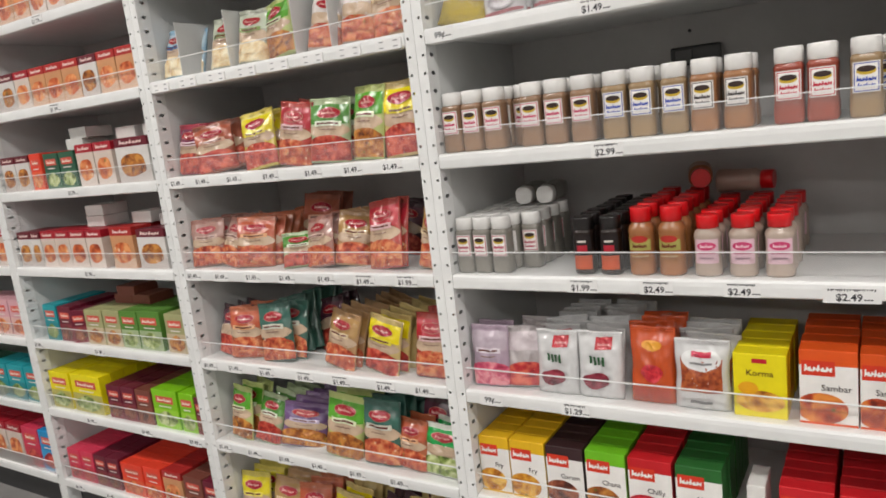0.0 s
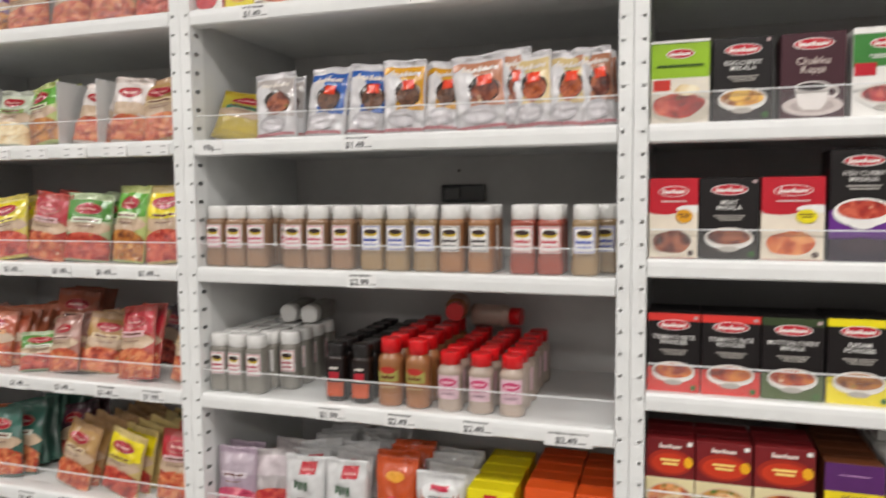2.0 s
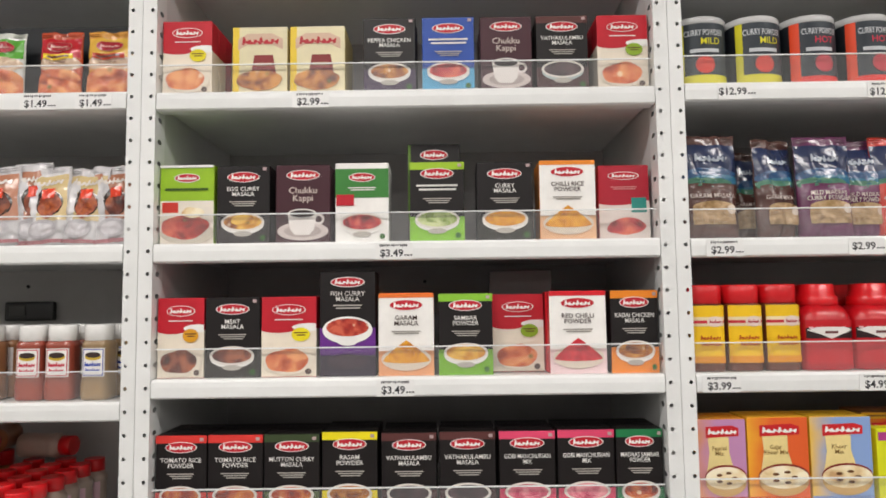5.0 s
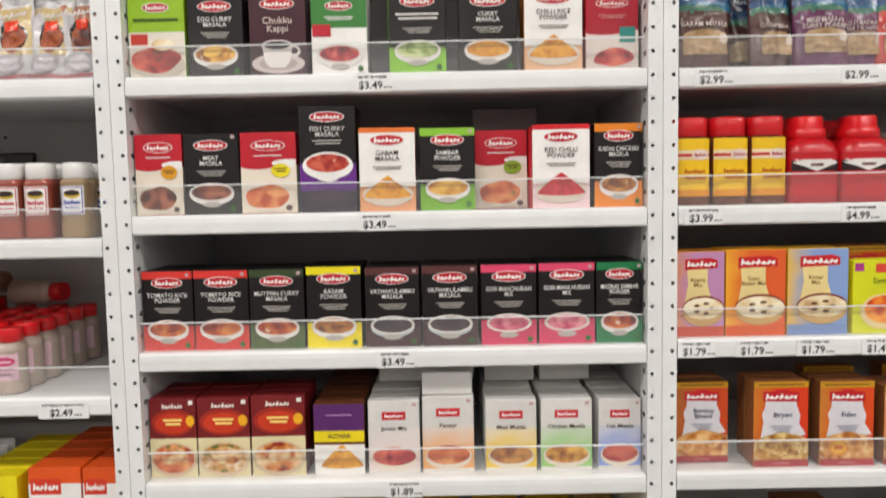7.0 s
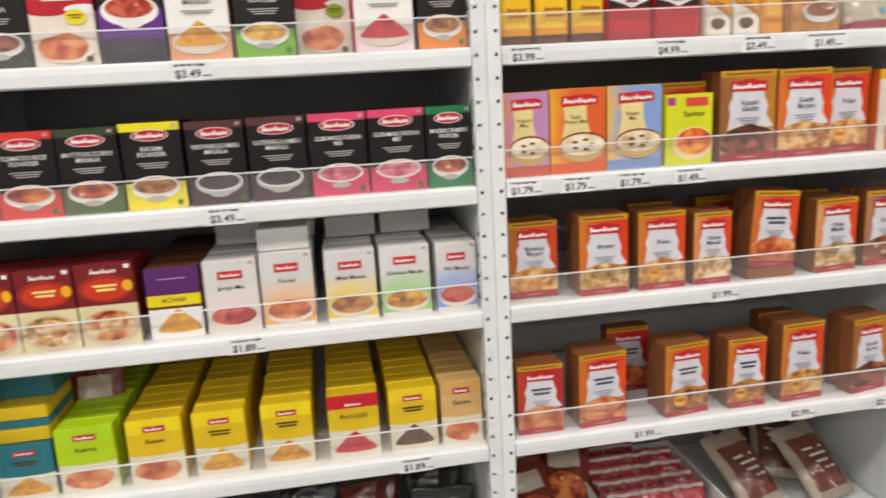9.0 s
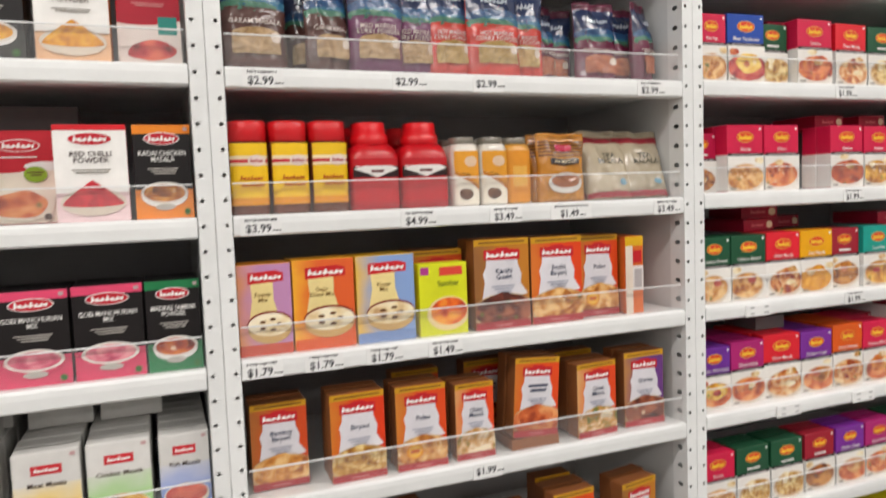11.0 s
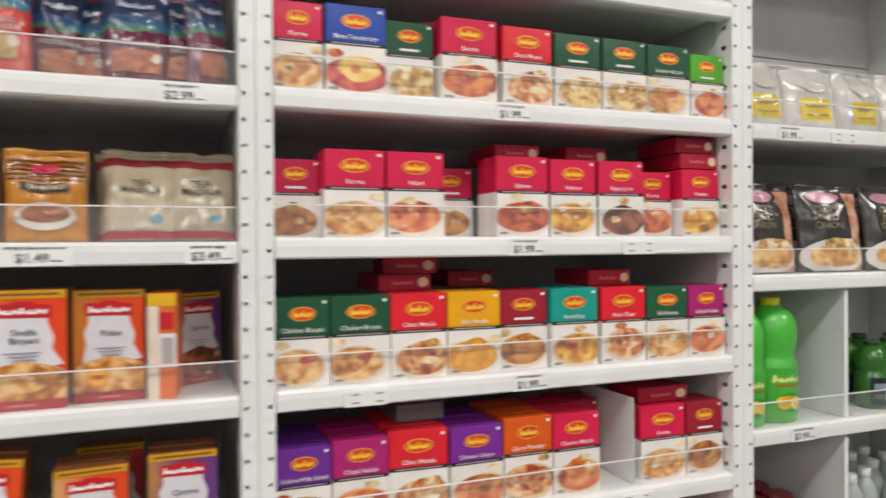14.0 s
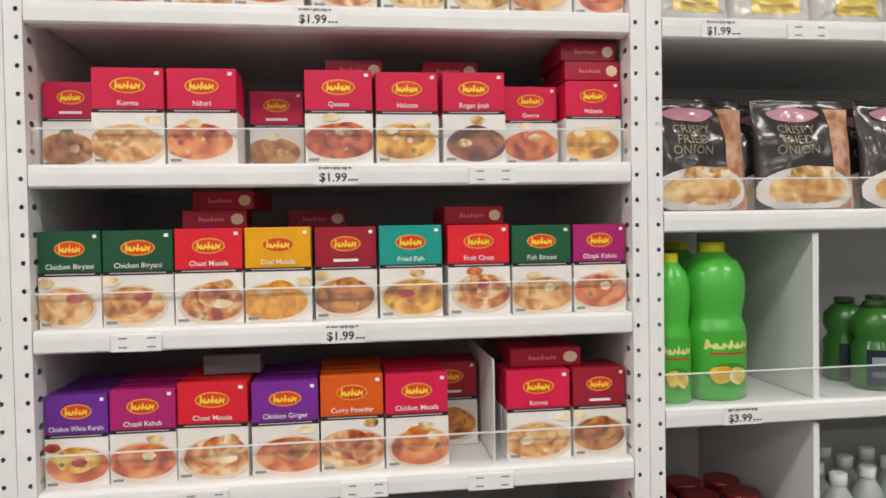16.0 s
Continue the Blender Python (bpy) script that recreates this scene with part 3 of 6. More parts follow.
def card(k, i, x, text, caption=True, w=7.0, dz=0.0):
    """A printed price card, x its centre in cm, on the shelf's front edge."""
    key = (text, caption, w)
    if key not in CARDS:
        b = bmesh.new()
        box(-w / 200, w / 200, -0.0008, 0.0, -0.0150, 0.0140, bm=b)
        me = bpy.data.meshes.new("price_card")
        b.to_mesh(me)
        b.free()
        me.materials.append(M["tag"])
        vs, fs, tw = text_geo(text, 0.022)
        hh = 0.0132
        zc = -0.0050 if caption else -0.001
        sc = hh
        t2 = bpy.data.meshes.new("price_print")
        allv = [(q * sc * 1.02 - 0.004, -0.0011, r * sc + zc) for q, r in vs]
        allf = list(fs)

        def bar(x0, x1, z0, z1):
            n = len(allv)
            allv.extend([(x0, -0.0011, z0), (x1, -0.0011, z0), (x1, -0.0011, z1), (x0, -0.0011, z1)])
            allf.append((n, n + 1, n + 2, n + 3))
        e = tw * sc * 0.51
        for q in range(3):
            bar(e - 0.002 + q * 0.005, e + 0.002 + q * 0.005, zc - 0.0045, zc - 0.0022)
        if caption:
            q = -w / 200 + 0.008
            while q < w / 200 - 0.009:
                ln = random.uniform(0.0016, 0.0030)
                bar(q, q + ln, 0.0070 + random.choice((0, 0.0012)), 0.0112)
                q += ln + random.choice((0.0008, 0.0008, 0.0022))
        t2.from_pydata(allv, [], allf)
        t2.materials.append(M["ink"])
        CARDS[key] = (me, t2)
    me, t2 = CARDS[key]
    sh = SHELF[(k, i)]
    share("price_card", me, sh, (x / 100, -0.0014, 0.0165 + dz))
    share("price_print", t2, sh, (x / 100, -0.0014, 0.0165 + dz))


def holder(k, i, x):
    """Empty white plastic card holder clipped over the shelf edge."""
    b = box(-0.036, 0.036, -0.004, 0.001, -0.004, 0.022, 0.0012)
    ob = part("card_holder", b, M["tag"], SHELF[(k, i)], "empty white plastic card holder", (x / 100, -0.0012, 0.004))
    c = bmesh.new()
    for q, z in ((-0.024, 0.015), (0.016, 0.015), (-0.024, 0.002), (0.016, 0.002)):
        box(q, q + 0.012, -0.0046, -0.0041, z, z + 0.002, bm=c)
    share("slot_marks", one_mesh("slot_marks", c, M["grey_ink"]), SHELF[(k, i)], (x / 100, -0.0012, 0.004))


# ---- pack designs ----
WHITE, CREAM, BLACK, RED, YEL = ink("f1efeb"), ink("efe4d2"), ink("150f10"), ink("c21d2e"), ink("f0da1e")
DIM = ink("b9b4ad")


def bars(v0, n, m, u0=0.24, u1=0.76, hh=0.012, step=0.026):
    """Small print that cannot be read, as plain bars."""
    out = []
    for i in range(n):
        q = 0.05 * ((i * 7) % 3)
        out.append((u0 + q, v0 - i * step, u1 - q * 0.6, v0 - i * step + hh))
    return [e_multi(out, m)]


def oval_logo(v, m=None, ru=0.31, rv=0.068, u=0.5):
    return [e_oval(u, v, ru, rv, WHITE, "logo_rim"), e_oval(u, v, ru - 0.016, rv - 0.008, m or RED), e_script(u, v, ru * 0.74, rv * 0.5, WHITE)]


def bowl(f, v=0.20, dish=None, ru=0.41):
    d = dish or WHITE
    return [e_oval(0.5, v + 0.02, ru * 0.98, 0.125, d, "bowl_picture"), e_oval(0.5, v - 0.10, ru * 0.42, 0.035, ink("b8b2aa"), "bowl_foot"),
            e_oval(0.5, v + 0.05, ru, 0.118, ink("e8e2da"), "bowl_rim"), e_oval(0.5, v + 0.05, ru * 0.88, 0.094, f, "food_picture"), e_blob(0.5, v + 0.075, ru * 0.60, 0.08, f, "food_topping"),
            e_oval(0.88, 0.07, 0.05, 0.035, ink("3a6a2a"), "round_mark")]


def black_box(name, low, top, text, f, label, body="150f10", dish=None):
    el = [e_rect(0, 0, 1, 0.31, ink(low))]
    if top:
        el.append(e_rect(0, 0.905, 1, 1, ink(top), "top_band"))
    el += oval_logo(0.855)
    if text:
        el.append(e_text(text, 0.5, 0.665, 0.056, 0.82, ink("f0eeea")))
    else:
        el += bars(0.69, 2, ink("e0dcd8"), 0.12, 0.88, 0.024, 0.05)
    el += bars(0.53, 3, DIM) + bowl(f, 0.225, dish) + [e_rect(0.88, 0.935, 0.95, 0.975, ink("b8a0a0"), "corner_mark")]
    design(name, ink(body), el, label)


def wave_box(name, badge, f, label):
    el = [e_rect(0, 0.62, 1, 1, RED, "top_band"), e_oval(0.3, 0.64, 0.42, 0.09, RED, "wave"), e_oval(0.86, 0.62, 0.3, 0.05, WHITE, "wave")]
    el += oval_logo(0.84) + bars(0.71, 1, WHITE) + [e_oval(0.72, 0.53, 0.17, 0.085, ink(badge), "badge")]
    el += bars(0.545, 2, ink("5a3020"), 0.60, 0.84, 0.014, 0.03)
    el += [e_oval(0.5, 0.20, 0.47, 0.17, ink("e6dccb"), "plate_picture"), e_blob(0.47, 0.21, 0.42, 0.15, f), e_oval(0.86, 0.07, 0.06, 0.035, ink("5a4a44"), "round_mark")]
    design(name, RED, el, label, wrap=(0.6, CREAM))


def white_box(name, top, text, f, label, tcol="3a2420", low=None):
    el = [e_rect(0, 0, 1, 1, WHITE, "white_panel")]
    if low:
        el.append(e_rect(0, 0, 1, 0.3, ink(low)))
    el += [e_rect(0, 0.945, 1, 1, ink(top), "top_band")] + oval_logo(0.855)
    el += [e_text(text, 0.5, 0.665, 0.058, 0.75, ink(tcol))] if text else bars(0.68, 2, ink(tcol))
    el += bars(0.53, 2, ink("9a948c")) + [e_oval(0.5, 0.20, 0.45, 0.14, ink("d8ccbc"), "bowl_picture"), e_mound(0.5, 0.28, 0.42, 0.13, f)]
    design(name, ink(top), el, label)


BK = "black spice mix carton with red oval badge"
black_box("egg", "241a1a", None, "EGG CURRY\nMASALA", F["gold"], BK)
black_box("curry", "2a2a24", None, "CURRY\nMASALA", F["turm"], BK)
black_box("meat", "2a2420", None, "MEAT\nMASALA", F["meat"], BK)
black_box("sambar", "7ab52a", "8cc63a", "SAMBAR\nPOWDER", F["gold"], "black and lime green sambar powder carton")
black_box("kadai", "ee8a24", "ee8a24", "KADAI CHICKEN\nMASALA", F["stew"], "black and orange chicken spice carton")
black_box("tomato", "dc4038", "dc3a34", "TOMATO RICE\nPOWDER", F["curry"], "black and red tomato rice powder carton")
black_box("mutton", "56663a", "3c4a2c", "MUTTON CURRY\nMASALA", F["curry"], "black and olive mutton curry spice carton")
black_box("rasam", "f0dc20", "f4e41c", "RASAM\nPOWDER", F["stew"], "black and yellow rasam powder carton")
black_box("vatha", "4a2c2e", "5a3230", "VATHAKULAMBU\nMASALA", F["dark"], "black and brown curry spice carton", dish=ink("b8c4c4"))
black_box("gobi", "da3f66", "e24a70", "GOBI MANCHURIAN\nMIX", F["pink"], "black and pink cauliflower mix carton", dish=ink("da3f66"))
black_box("madras", "1f7a48", "1f7a48", "MADRAS SAMBAR\nPOWDER", F["curry"], "black and green sambar powder carton")
black_box("pepper", "3a2446", None, "PEPPER CHICKEN\nMASALA", F["stew"], "black and purple pepper chicken spice carton")
black_box("bluebox", "58a8d0", "2a50a8", None, F["red"], "blue and pale blue spice carton", body="2a50a8")
black_box("lime", "8cc63a", "a4cc2c", None, F["green"], "black and lime green spice carton")
design("limeback", BLACK, [e_rect(0, 0, 0.05, 1, ink("5c8028"), "green_edge")] + oval_logo(0.86, ru=0.27) + bars(0.70, 2, DIM, 0.16, 0.84, 0.022, 0.05), "black spice carton with lime green edge")
design("fish", ink("150f10"), [e_rect(0, 0.20, 1, 0.46, ink("6a2c8c")), e_rect(0, 0, 1, 0.20, ink("2a1c30"))] + oval_logo(0.90, rv=0.05) + [e_text("FISH CURRY\nMASALA", 0.5, 0.76, 0.045, 0.72, ink("e4e0dc"))] + bars(0.67, 2, DIM) + [e_oval(0.5, 0.44, 0.45, 0.13, WHITE, "bowl_picture"), e_oval(0.5, 0.34, 0.2, 0.05, WHITE, "bowl_foot"), e_oval(0.5, 0.465, 0.38, 0.085, F["rcurry"], "food_picture"), e_oval(0.5, 0.14, 0.36, 0.07, ink("3c2c38"), "second_picture")], "tall black and purple fish curry spice carton")
CUP = [e_oval(0.5, 0.15, 0.47, 0.12, ink("cfc3bf"), "saucer_picture"), e_oval(0.5, 0.15, 0.34, 0.08, ink("b4a6a2"), "saucer_well"), e_oval(0.79, 0.30, 0.11, 0.07, ink("e0d8d4"), "cup_handle"), e_oval(0.79, 0.30, 0.065, 0.04, ink("44202a"), "cup_handle"), e_poly([(0.22, 0.37), (0.27, 0.17), (0.36, 0.10), (0.62, 0.10), (0.71, 0.17), (0.76, 0.37)], ink("e8e2de"), "cup_picture"), e_oval(0.49, 0.37, 0.27, 0.065, ink("e8e2de"), "cup_rim"), e_oval(0.49, 0.37, 0.23, 0.048, ink("2a1c1c"), "coffee_picture")]
design("chukku", ink("44202a"), oval_logo(0.87) + [e_text("Chukku\nKappi", 0.5, 0.62, 0.085, 0.8, ink("d8c8c0"))] + CUP, "dark maroon ginger coffee carton with cup picture")
wave_box("wave", "e0a022", F["meat"], "red and cream spice carton with food picture")
wave_box("wave2", "e8d820", F["chick"], "red and cream spice carton with yellow badge")
wave_box("wave3", "8aa82a", F["chick"], "red and cream spice carton with green badge")
white_box("garam", "ee7a34", "GARAM\nMASALA", F["turm"], "white and orange garam masala carton", low="e4a274")
white_box("chillirice", "f09030", "CHILLI RICE\nPOWDER", F["turm"], "white and orange rice powder carton", low="e8b890")
white_box("redchilli", "d8202c", "RED CHILLI\nPOWDER", F["chili"], "white and red chilli powder carton", low="ecd0d2")
design("limewhite", ink("9ac428"), [e_rect(0, 0.55, 1, 0.97, ink("9ac428")), e_rect(0, 0, 1, 0.55, ink("e8e0d2"), "picture_ground"), e_rect(0.04, 0.40, 0.34, 0.53, ink("c8382c"), "flag")] + oval_logo(0.84, rv=0.058, ru=0.24) + bars(0.68, 1, ink("3a5a14"), 0.1, 0.9, 0.03) + [e_oval(0.52, 0.14, 0.5, 0.14, ink("c8c0b0"), "plate_picture"), e_blob(0.5, 0.22, 0.44, 0.17, F["rcurry"]), e_blob(0.62, 0.40, 0.24, 0.07, F["cream"], "food_topping"), e_rect(0, 0.97, 1, 1, WHITE, "top_band")], "lime green spice carton with food picture")
design("greenwhite", WHITE, [e_rect(0, 0.56, 1, 0.93, ink("3c8038"))] + oval_logo(0.82, rv=0.058, ru=0.25) + bars(0.68, 2, WHITE) + [e_rect(0.02, 0.46, 0.35, 0.6, RED, "flag")] + bowl(F["red"]), "white and green spice carton with bowl picture")
design("redteal", ink("b02034"), oval_logo(0.86, rv=0.055) + bars(0.7, 2, ink("d89090")) + [e_rect(0, 0, 1, 0.52, ink("e2d6cf"), "picture_ground"), e_oval(0.35, 0.52, 0.45, 0.06, ink("b02034"), "wave"), e_rect(0.64, 0.36, 0.94, 0.56, ink("2c8a80"), "badge"), e_blob(0.5, 0.17, 0.40, 0.13, F["red"])], "red spice carton with teal square badge")
design("sakthi", ink("e6d28c"), [e_rect(0.0, 0.0, 1, 1, ink("e8deb8"), "pale_panel"), e_rect(0.0, 0.0, 0.12, 1, ink("e8c83c"), "yellow_edge"), e_poly([(0.34, 0.30), (0.80, 0.30), (0.74, 0.58), (0.40, 0.58)], ink("8a3030"), "name_panel"), e_poly([(0.10, 0.66), (0.28, 0.74), (0.72, 0.74), (0.92, 0.66), (0.92, 0.82), (0.72, 0.90), (0.28, 0.90), (0.10, 0.82)], ink("d8b8a0"), "arch"), e_script(0.51, 0.79, 0.34, 0.06, ink("b82430")), e_rect(0.42, 0.42, 0.72, 0.46, ink("d8b890"), "small_print")] + [e_blob(0.5, 0.2, 0.45, 0.16, F["stew"])], "yellow and maroon spice carton with arched panel")


def priya(name, f, label):
    design(name, ink("7a1c20"), [e_rect(0, 0, 1, 0.5, ink("e8dcae")), e_oval(0.5, 0.70, 0.46, 0.17, ink("a82c1c"), "oval_panel"), e_oval(0.5, 0.69, 0.38, 0.13, ink("cc3a1c"), "oval_face")]
           + [e_script(0.5, 0.91, 0.22, 0.035, ink("f0e0d8"))] + bars(0.72, 2, ink("ffe080"), 0.3, 0.7, 0.03, 0.05) + [e_oval(0.88, 0.72, 0.09, 0.07, ink("f0b020"), "badge"), e_oval(0.5, 0.23, 0.49, 0.22, ink("d8c0a0"), "bowl_picture"), e_oval(0.5, 0.245, 0.44, 0.185, f, "food_picture"), e_blob(0.52, 0.27, 0.30, 0.12, F["mixed"], "food_topping"), e_rect(0.86, 0.93, 0.95, 0.98, WHITE, "corner_mark")], label)


priya("priya1", F["chick"], "maroon and cream spice carton with orange oval")
priya("priya2", F["veg"], "maroon and cream spice carton with orange oval")
priya("priya3", F["mixed"], "maroon and cream spice carton with orange oval")
design("achar", ink("6a3a20"), [e_rect(0, 0, 1, 0.42, WHITE), e_rect(0, 0.46, 1, 0.62, YEL), e_rect(0, 0.62, 1, 1, ink("5a2868")), e_text("ACHAR", 0.5, 0.54, 0.07, 0.7, ink("4a1a3a")), e_mound(0.55, 0.24, 0.42, 0.16, F["turm"])] + bars(0.84, 1, ink("d0a0d0")), "purple and yellow pickle spice carton")


def pale(name, col, text, f, label):
    design(name, ink("dcdad6"), [e_rect(0, 0.0, 1, 0.62, grad(col, "dcdad6", 0.134, 0.46), "faded_panel"), e_rect(0, 0, 1, 0.05, ink("e8e4dc"), "bottom_band"), e_rect(0.27, 0.74, 0.73, 0.85, ink("d2303a"), "logo"), e_script(0.500, 0.795, 0.179, 0.027, WHITE), e_text(text, 0.5, 0.62, 0.06, 0.78, ink("4a3a30"))]
           + [e_oval(0.5, 0.21, 0.46, 0.165, ink("e8dcc8"), "bowl_picture"), e_oval(0.5, 0.235, 0.42, 0.13, f, "food_picture"), e_rect(0.86, 0.93, 0.94, 0.97, ink("c8a0a0"), "corner_mark")], label)


pale("jamun", "e8d8d4", "Jamun Mix", F["red"], "white dessert mix carton with red badge")
pale("paneer", "f0b070", "Paneer", F["chick"], "white and orange curry mix carton")
pale("meatw", "f2cc40", "Meat Masala", F["stew"], "white and yellow meat spice carton")
pale("chickw", "9cd07a", "Chicken Masala", F["gold"], "white and green chicken spice carton")
pale("fishw", "8aa0dc", "Fish Masala", F["red"], "white and blue fish spice carton")


def yellow(name, body, top, text, f, label, mound=True):
    el = [e_rect(0, 0.78, 1, 1, ink(top), "top_band"), e_rect(0.3, 0.80, 0.7, 0.89, RED, "logo"), e_script(0.500, 0.845, 0.158, 0.027, WHITE), e_rect(0, 0.5, 1, 0.79, ink(body)), e_rect(0, 0, 1, 0.5, ink("e4dcc4")), e_oval(0.5, 0.5, 0.6, 0.07, ink(body), "curve")]
    el += [e_text(text, 0.5, 0.66, 0.075, 0.6, ink("4a2a18"))] if text else bars(0.68, 2, ink("5a3a18"), 0.28, 0.72, 0.03, 0.05)
    el += [e_mound(0.5, 0.24, 0.42, 0.16, f)] if mound else [e_blob(0.5, 0.2, 0.45, 0.17, f)]
    design(name, ink(body), el, label)


yellow("ylw1", "e2be1e", "f2d81c", "Rasam", F["chick"], "bright yellow spice powder carton in a queue", False)
yellow("ylw2", "e2be1e", "f2d81c", None, F["turm"], "bright yellow spice powder carton in a queue")
yellow("ylw3", "e2be1e", "f2d81c", None, F["turm"], "bright yellow turmeric powder carton in a queue")
yellow("ylw4", "e2be1e", "c8202c", "Red Chilli", F["chili"], "yellow and red chilli powder carton in a queue")
yellow("ylw5", "e2be1e", "eecc20", None, F["brownp"], "bright yellow coriander powder carton in a queue")
yellow("beige", "d8b070", "d8a860", "Garam", F["chick"], "beige spice powder carton in a queue", False)
yellow("tealy", "2c7480", "2c7480", None, F["turm"], "teal and yellow spice powder carton")
yellow("limey", "b8d81c", "b4dc20", "Korma", F["chick"], "lime yellow korma mix carton", False)
design("sambhar", ink("dce020"), [e_rect(0.03, 0.85, 0.2, 0.96, ink("b03a8a"), "mark"), e_rect(0.42, 0.83, 0.9, 0.95, ink("e04838"), "logo"), e_text("Sambar", 0.6, 0.72, 0.08, 0.7, ink("3a5a20")), e_oval(0.58, 0.3, 0.44, 0.24, ink("f0d8a0"), "bowl_picture"), e_oval(0.6, 0.33, 0.38, 0.19, food("b83010", "e8681c", "f8a838"))], "bright lime yellow sambar mix carton")


def kheer(name, lft, rgt, foot, text, label):
    el = [e_rect(0, 0, 1, 1, grad(lft, rgt, 0.11, -0.35, "X"), "faded_panel"), e_rect(0, 0, 1, 0.12, ink(foot), "bottom_band"), e_poly([(0.20, 0.40), (0.74, 0.43), (0.66, 0.62), (0.66, 0.80), (0.24, 0.80), (0.26, 0.62)], ink("ecd794"), "pale_sail"), e_poly([(0.20, 0.79), (0.86, 0.81), (0.86, 0.90), (0.72, 0.93), (0.20, 0.915)], ink("cc1f26"), "logo"), e_script(0.53, 0.86, 0.29, 0.036, WHITE), e_text(text, 0.46, 0.64, 0.05, 0.40, ink("8a6a34"))]
    el += [e_oval(0.57, 0.29, 0.41, 0.165, ink("cfa868"), "bowl_picture"), e_oval(0.57, 0.35, 0.42, 0.135, ink("8a2a24"), "bowl_edge"), e_oval(0.57, 0.335, 0.41, 0.128, F["cream"], "food_picture")]
    for q in range(5):
        a = q * 1.257
        el.append(e_oval(0.57 + 0.17 * math.cos(a), 0.335 + 0.06 * math.sin(a), 0.055, 0.016, ink("6a4424"), "almond_picture"))
    design(name, ink(lft), el, label)


kheer("kheer1", "e89a2c", "c08ab4", "c8503a", "Feerni\nMix", "pink and yellow dessert mix carton with bowl")
kheer("kheer2", "f0b030", "e0602a", "dc5a20", "Gajar\nKheer Mix", "orange dessert mix carton with bowl picture")
kheer("kheer3", "ecbc34", "88a4d4", "7a92c0", "Kheer\nMix", "pale blue dessert mix carton with bowl")


def nat(name, text, f, label, body="d2781e", side="c04a18", badge=False):
    el = [e_rect(0, 0, 1, 1, grad(body, side, 0.10, -0.28, "X"), "faded_panel")]
    el += [e_poly([(0.13, 0.34), (0.42, 0.31), (0.97, 0.37), (0.84, 0.50), (0.86, 0.60), (0.79, 0.72), (0.78, 0.82), (0.22, 0.82), (0.21, 0.70), (0.15, 0.62), (0.18, 0.52)], ink("dedbe0"), "name_panel")]
    el += [e_rect(0, 0.93, 1, 1, ink("d09a1c"), "top_band"), e_rect(0.08, 0.955, 0.92, 0.975, ink("8a5a18"), "small_print")]
    el += [e_poly([(0.17, 0.775), (0.83, 0.765), (0.83, 0.875), (0.66, 0.885), (0.60, 0.905), (0.42, 0.905), (0.36, 0.885), (0.17, 0.885)], ink("c41c26"), "logo"), e_script(0.500, 0.826, 0.29, 0.034, WHITE)]
    el += [e_text(text, 0.53, 0.61, 0.058, 0.56, ink("2a3a58"))] if text else bars(0.63, 2, ink("4a5068"), 0.30, 0.74, 0.03, 0.06)
    el += bars(0.47, 3, ink("a0a4b4"), 0.3, 0.72, 0.012, 0.03)
    el += [e_oval(0.52, 0.19, 0.60, 0.205, ink("c8ac84"), "plate_picture"), e_oval(0.52, 0.205, 0.56, 0.18, f, "food_picture"), e_blob(0.48, 0.27, 0.42, 0.13, f, "food_topping")]
    if badge:
        el += [e_oval(0.34, 0.22, 0.17, 0.10, ink("e0901c"), "badge_rim"), e_oval(0.34, 0.22, 0.13, 0.076, ink("f0b838"), "badge"), e_rect(0.25, 0.20, 0.43, 0.24, ink("c85a18"), "small_print")]
    el += [e_rect(0, 0, 1, 0.085, ink("a83036"), "bottom_band"), e_rect(0.34, 0.03, 0.66, 0.05, ink("c87878"), "small_print")]
    design(name, ink("8e5630"), el, label)


NL = "orange recipe mix carton with white name panel"
nat("karahi", "Karahi\nGosht", F["meat"], NL, "946234", "c07a24")
nat("sindhi", "Sindhi\nBiryani", F["biry"], NL, "d8742a", "e04414")
nat("pulao", "Pulao", F["biry"], NL, "cc8030", "dc4a18", True)
nat("bombay", "Bombay\nBiryani", F["biry"], NL, "b06a30", "cc4a1c")
nat("biryani", "Biryani", F["rice"], NL, "d07a28", "dc3c14")
nat("chaat", "Chaat\nMasala", F["veg"], "orange and cream chaat spice carton", "d8a468", "e0481a")
nat("qorma", "Qorma", F["meat"], "orange and purple curry mix carton", "b88048", "6a3a80")
nat("natx", None, F["chick"], NL, "cc7428", "e04a18")
nat("naty", None, F["stew"], NL, "c8802c", "d84c14", True)
nat("natred", None, F["chick"], "red and orange recipe mix carton", "c0482a", "b8282a")
design("natside", ink("d86a28"), [e_rect(0, 0.88, 1, 1, ink("e2b01a"), "top_band"), e_rect(0, 0.30, 1, 0.62, ink("e4dcd8"), "white_panel"), e_rect(0.1, 0.66, 0.9, 0.82, ink("c41c26"), "logo"), e_rect(0, 0, 0.4, 0.88, ink("e8d8c8"), "pale_strip"), e_rect(0.5, 0.34, 0.9, 0.58, ink("b0a8a8"), "small_print")], "orange recipe carton turned to its narrow side")


SHAN = []


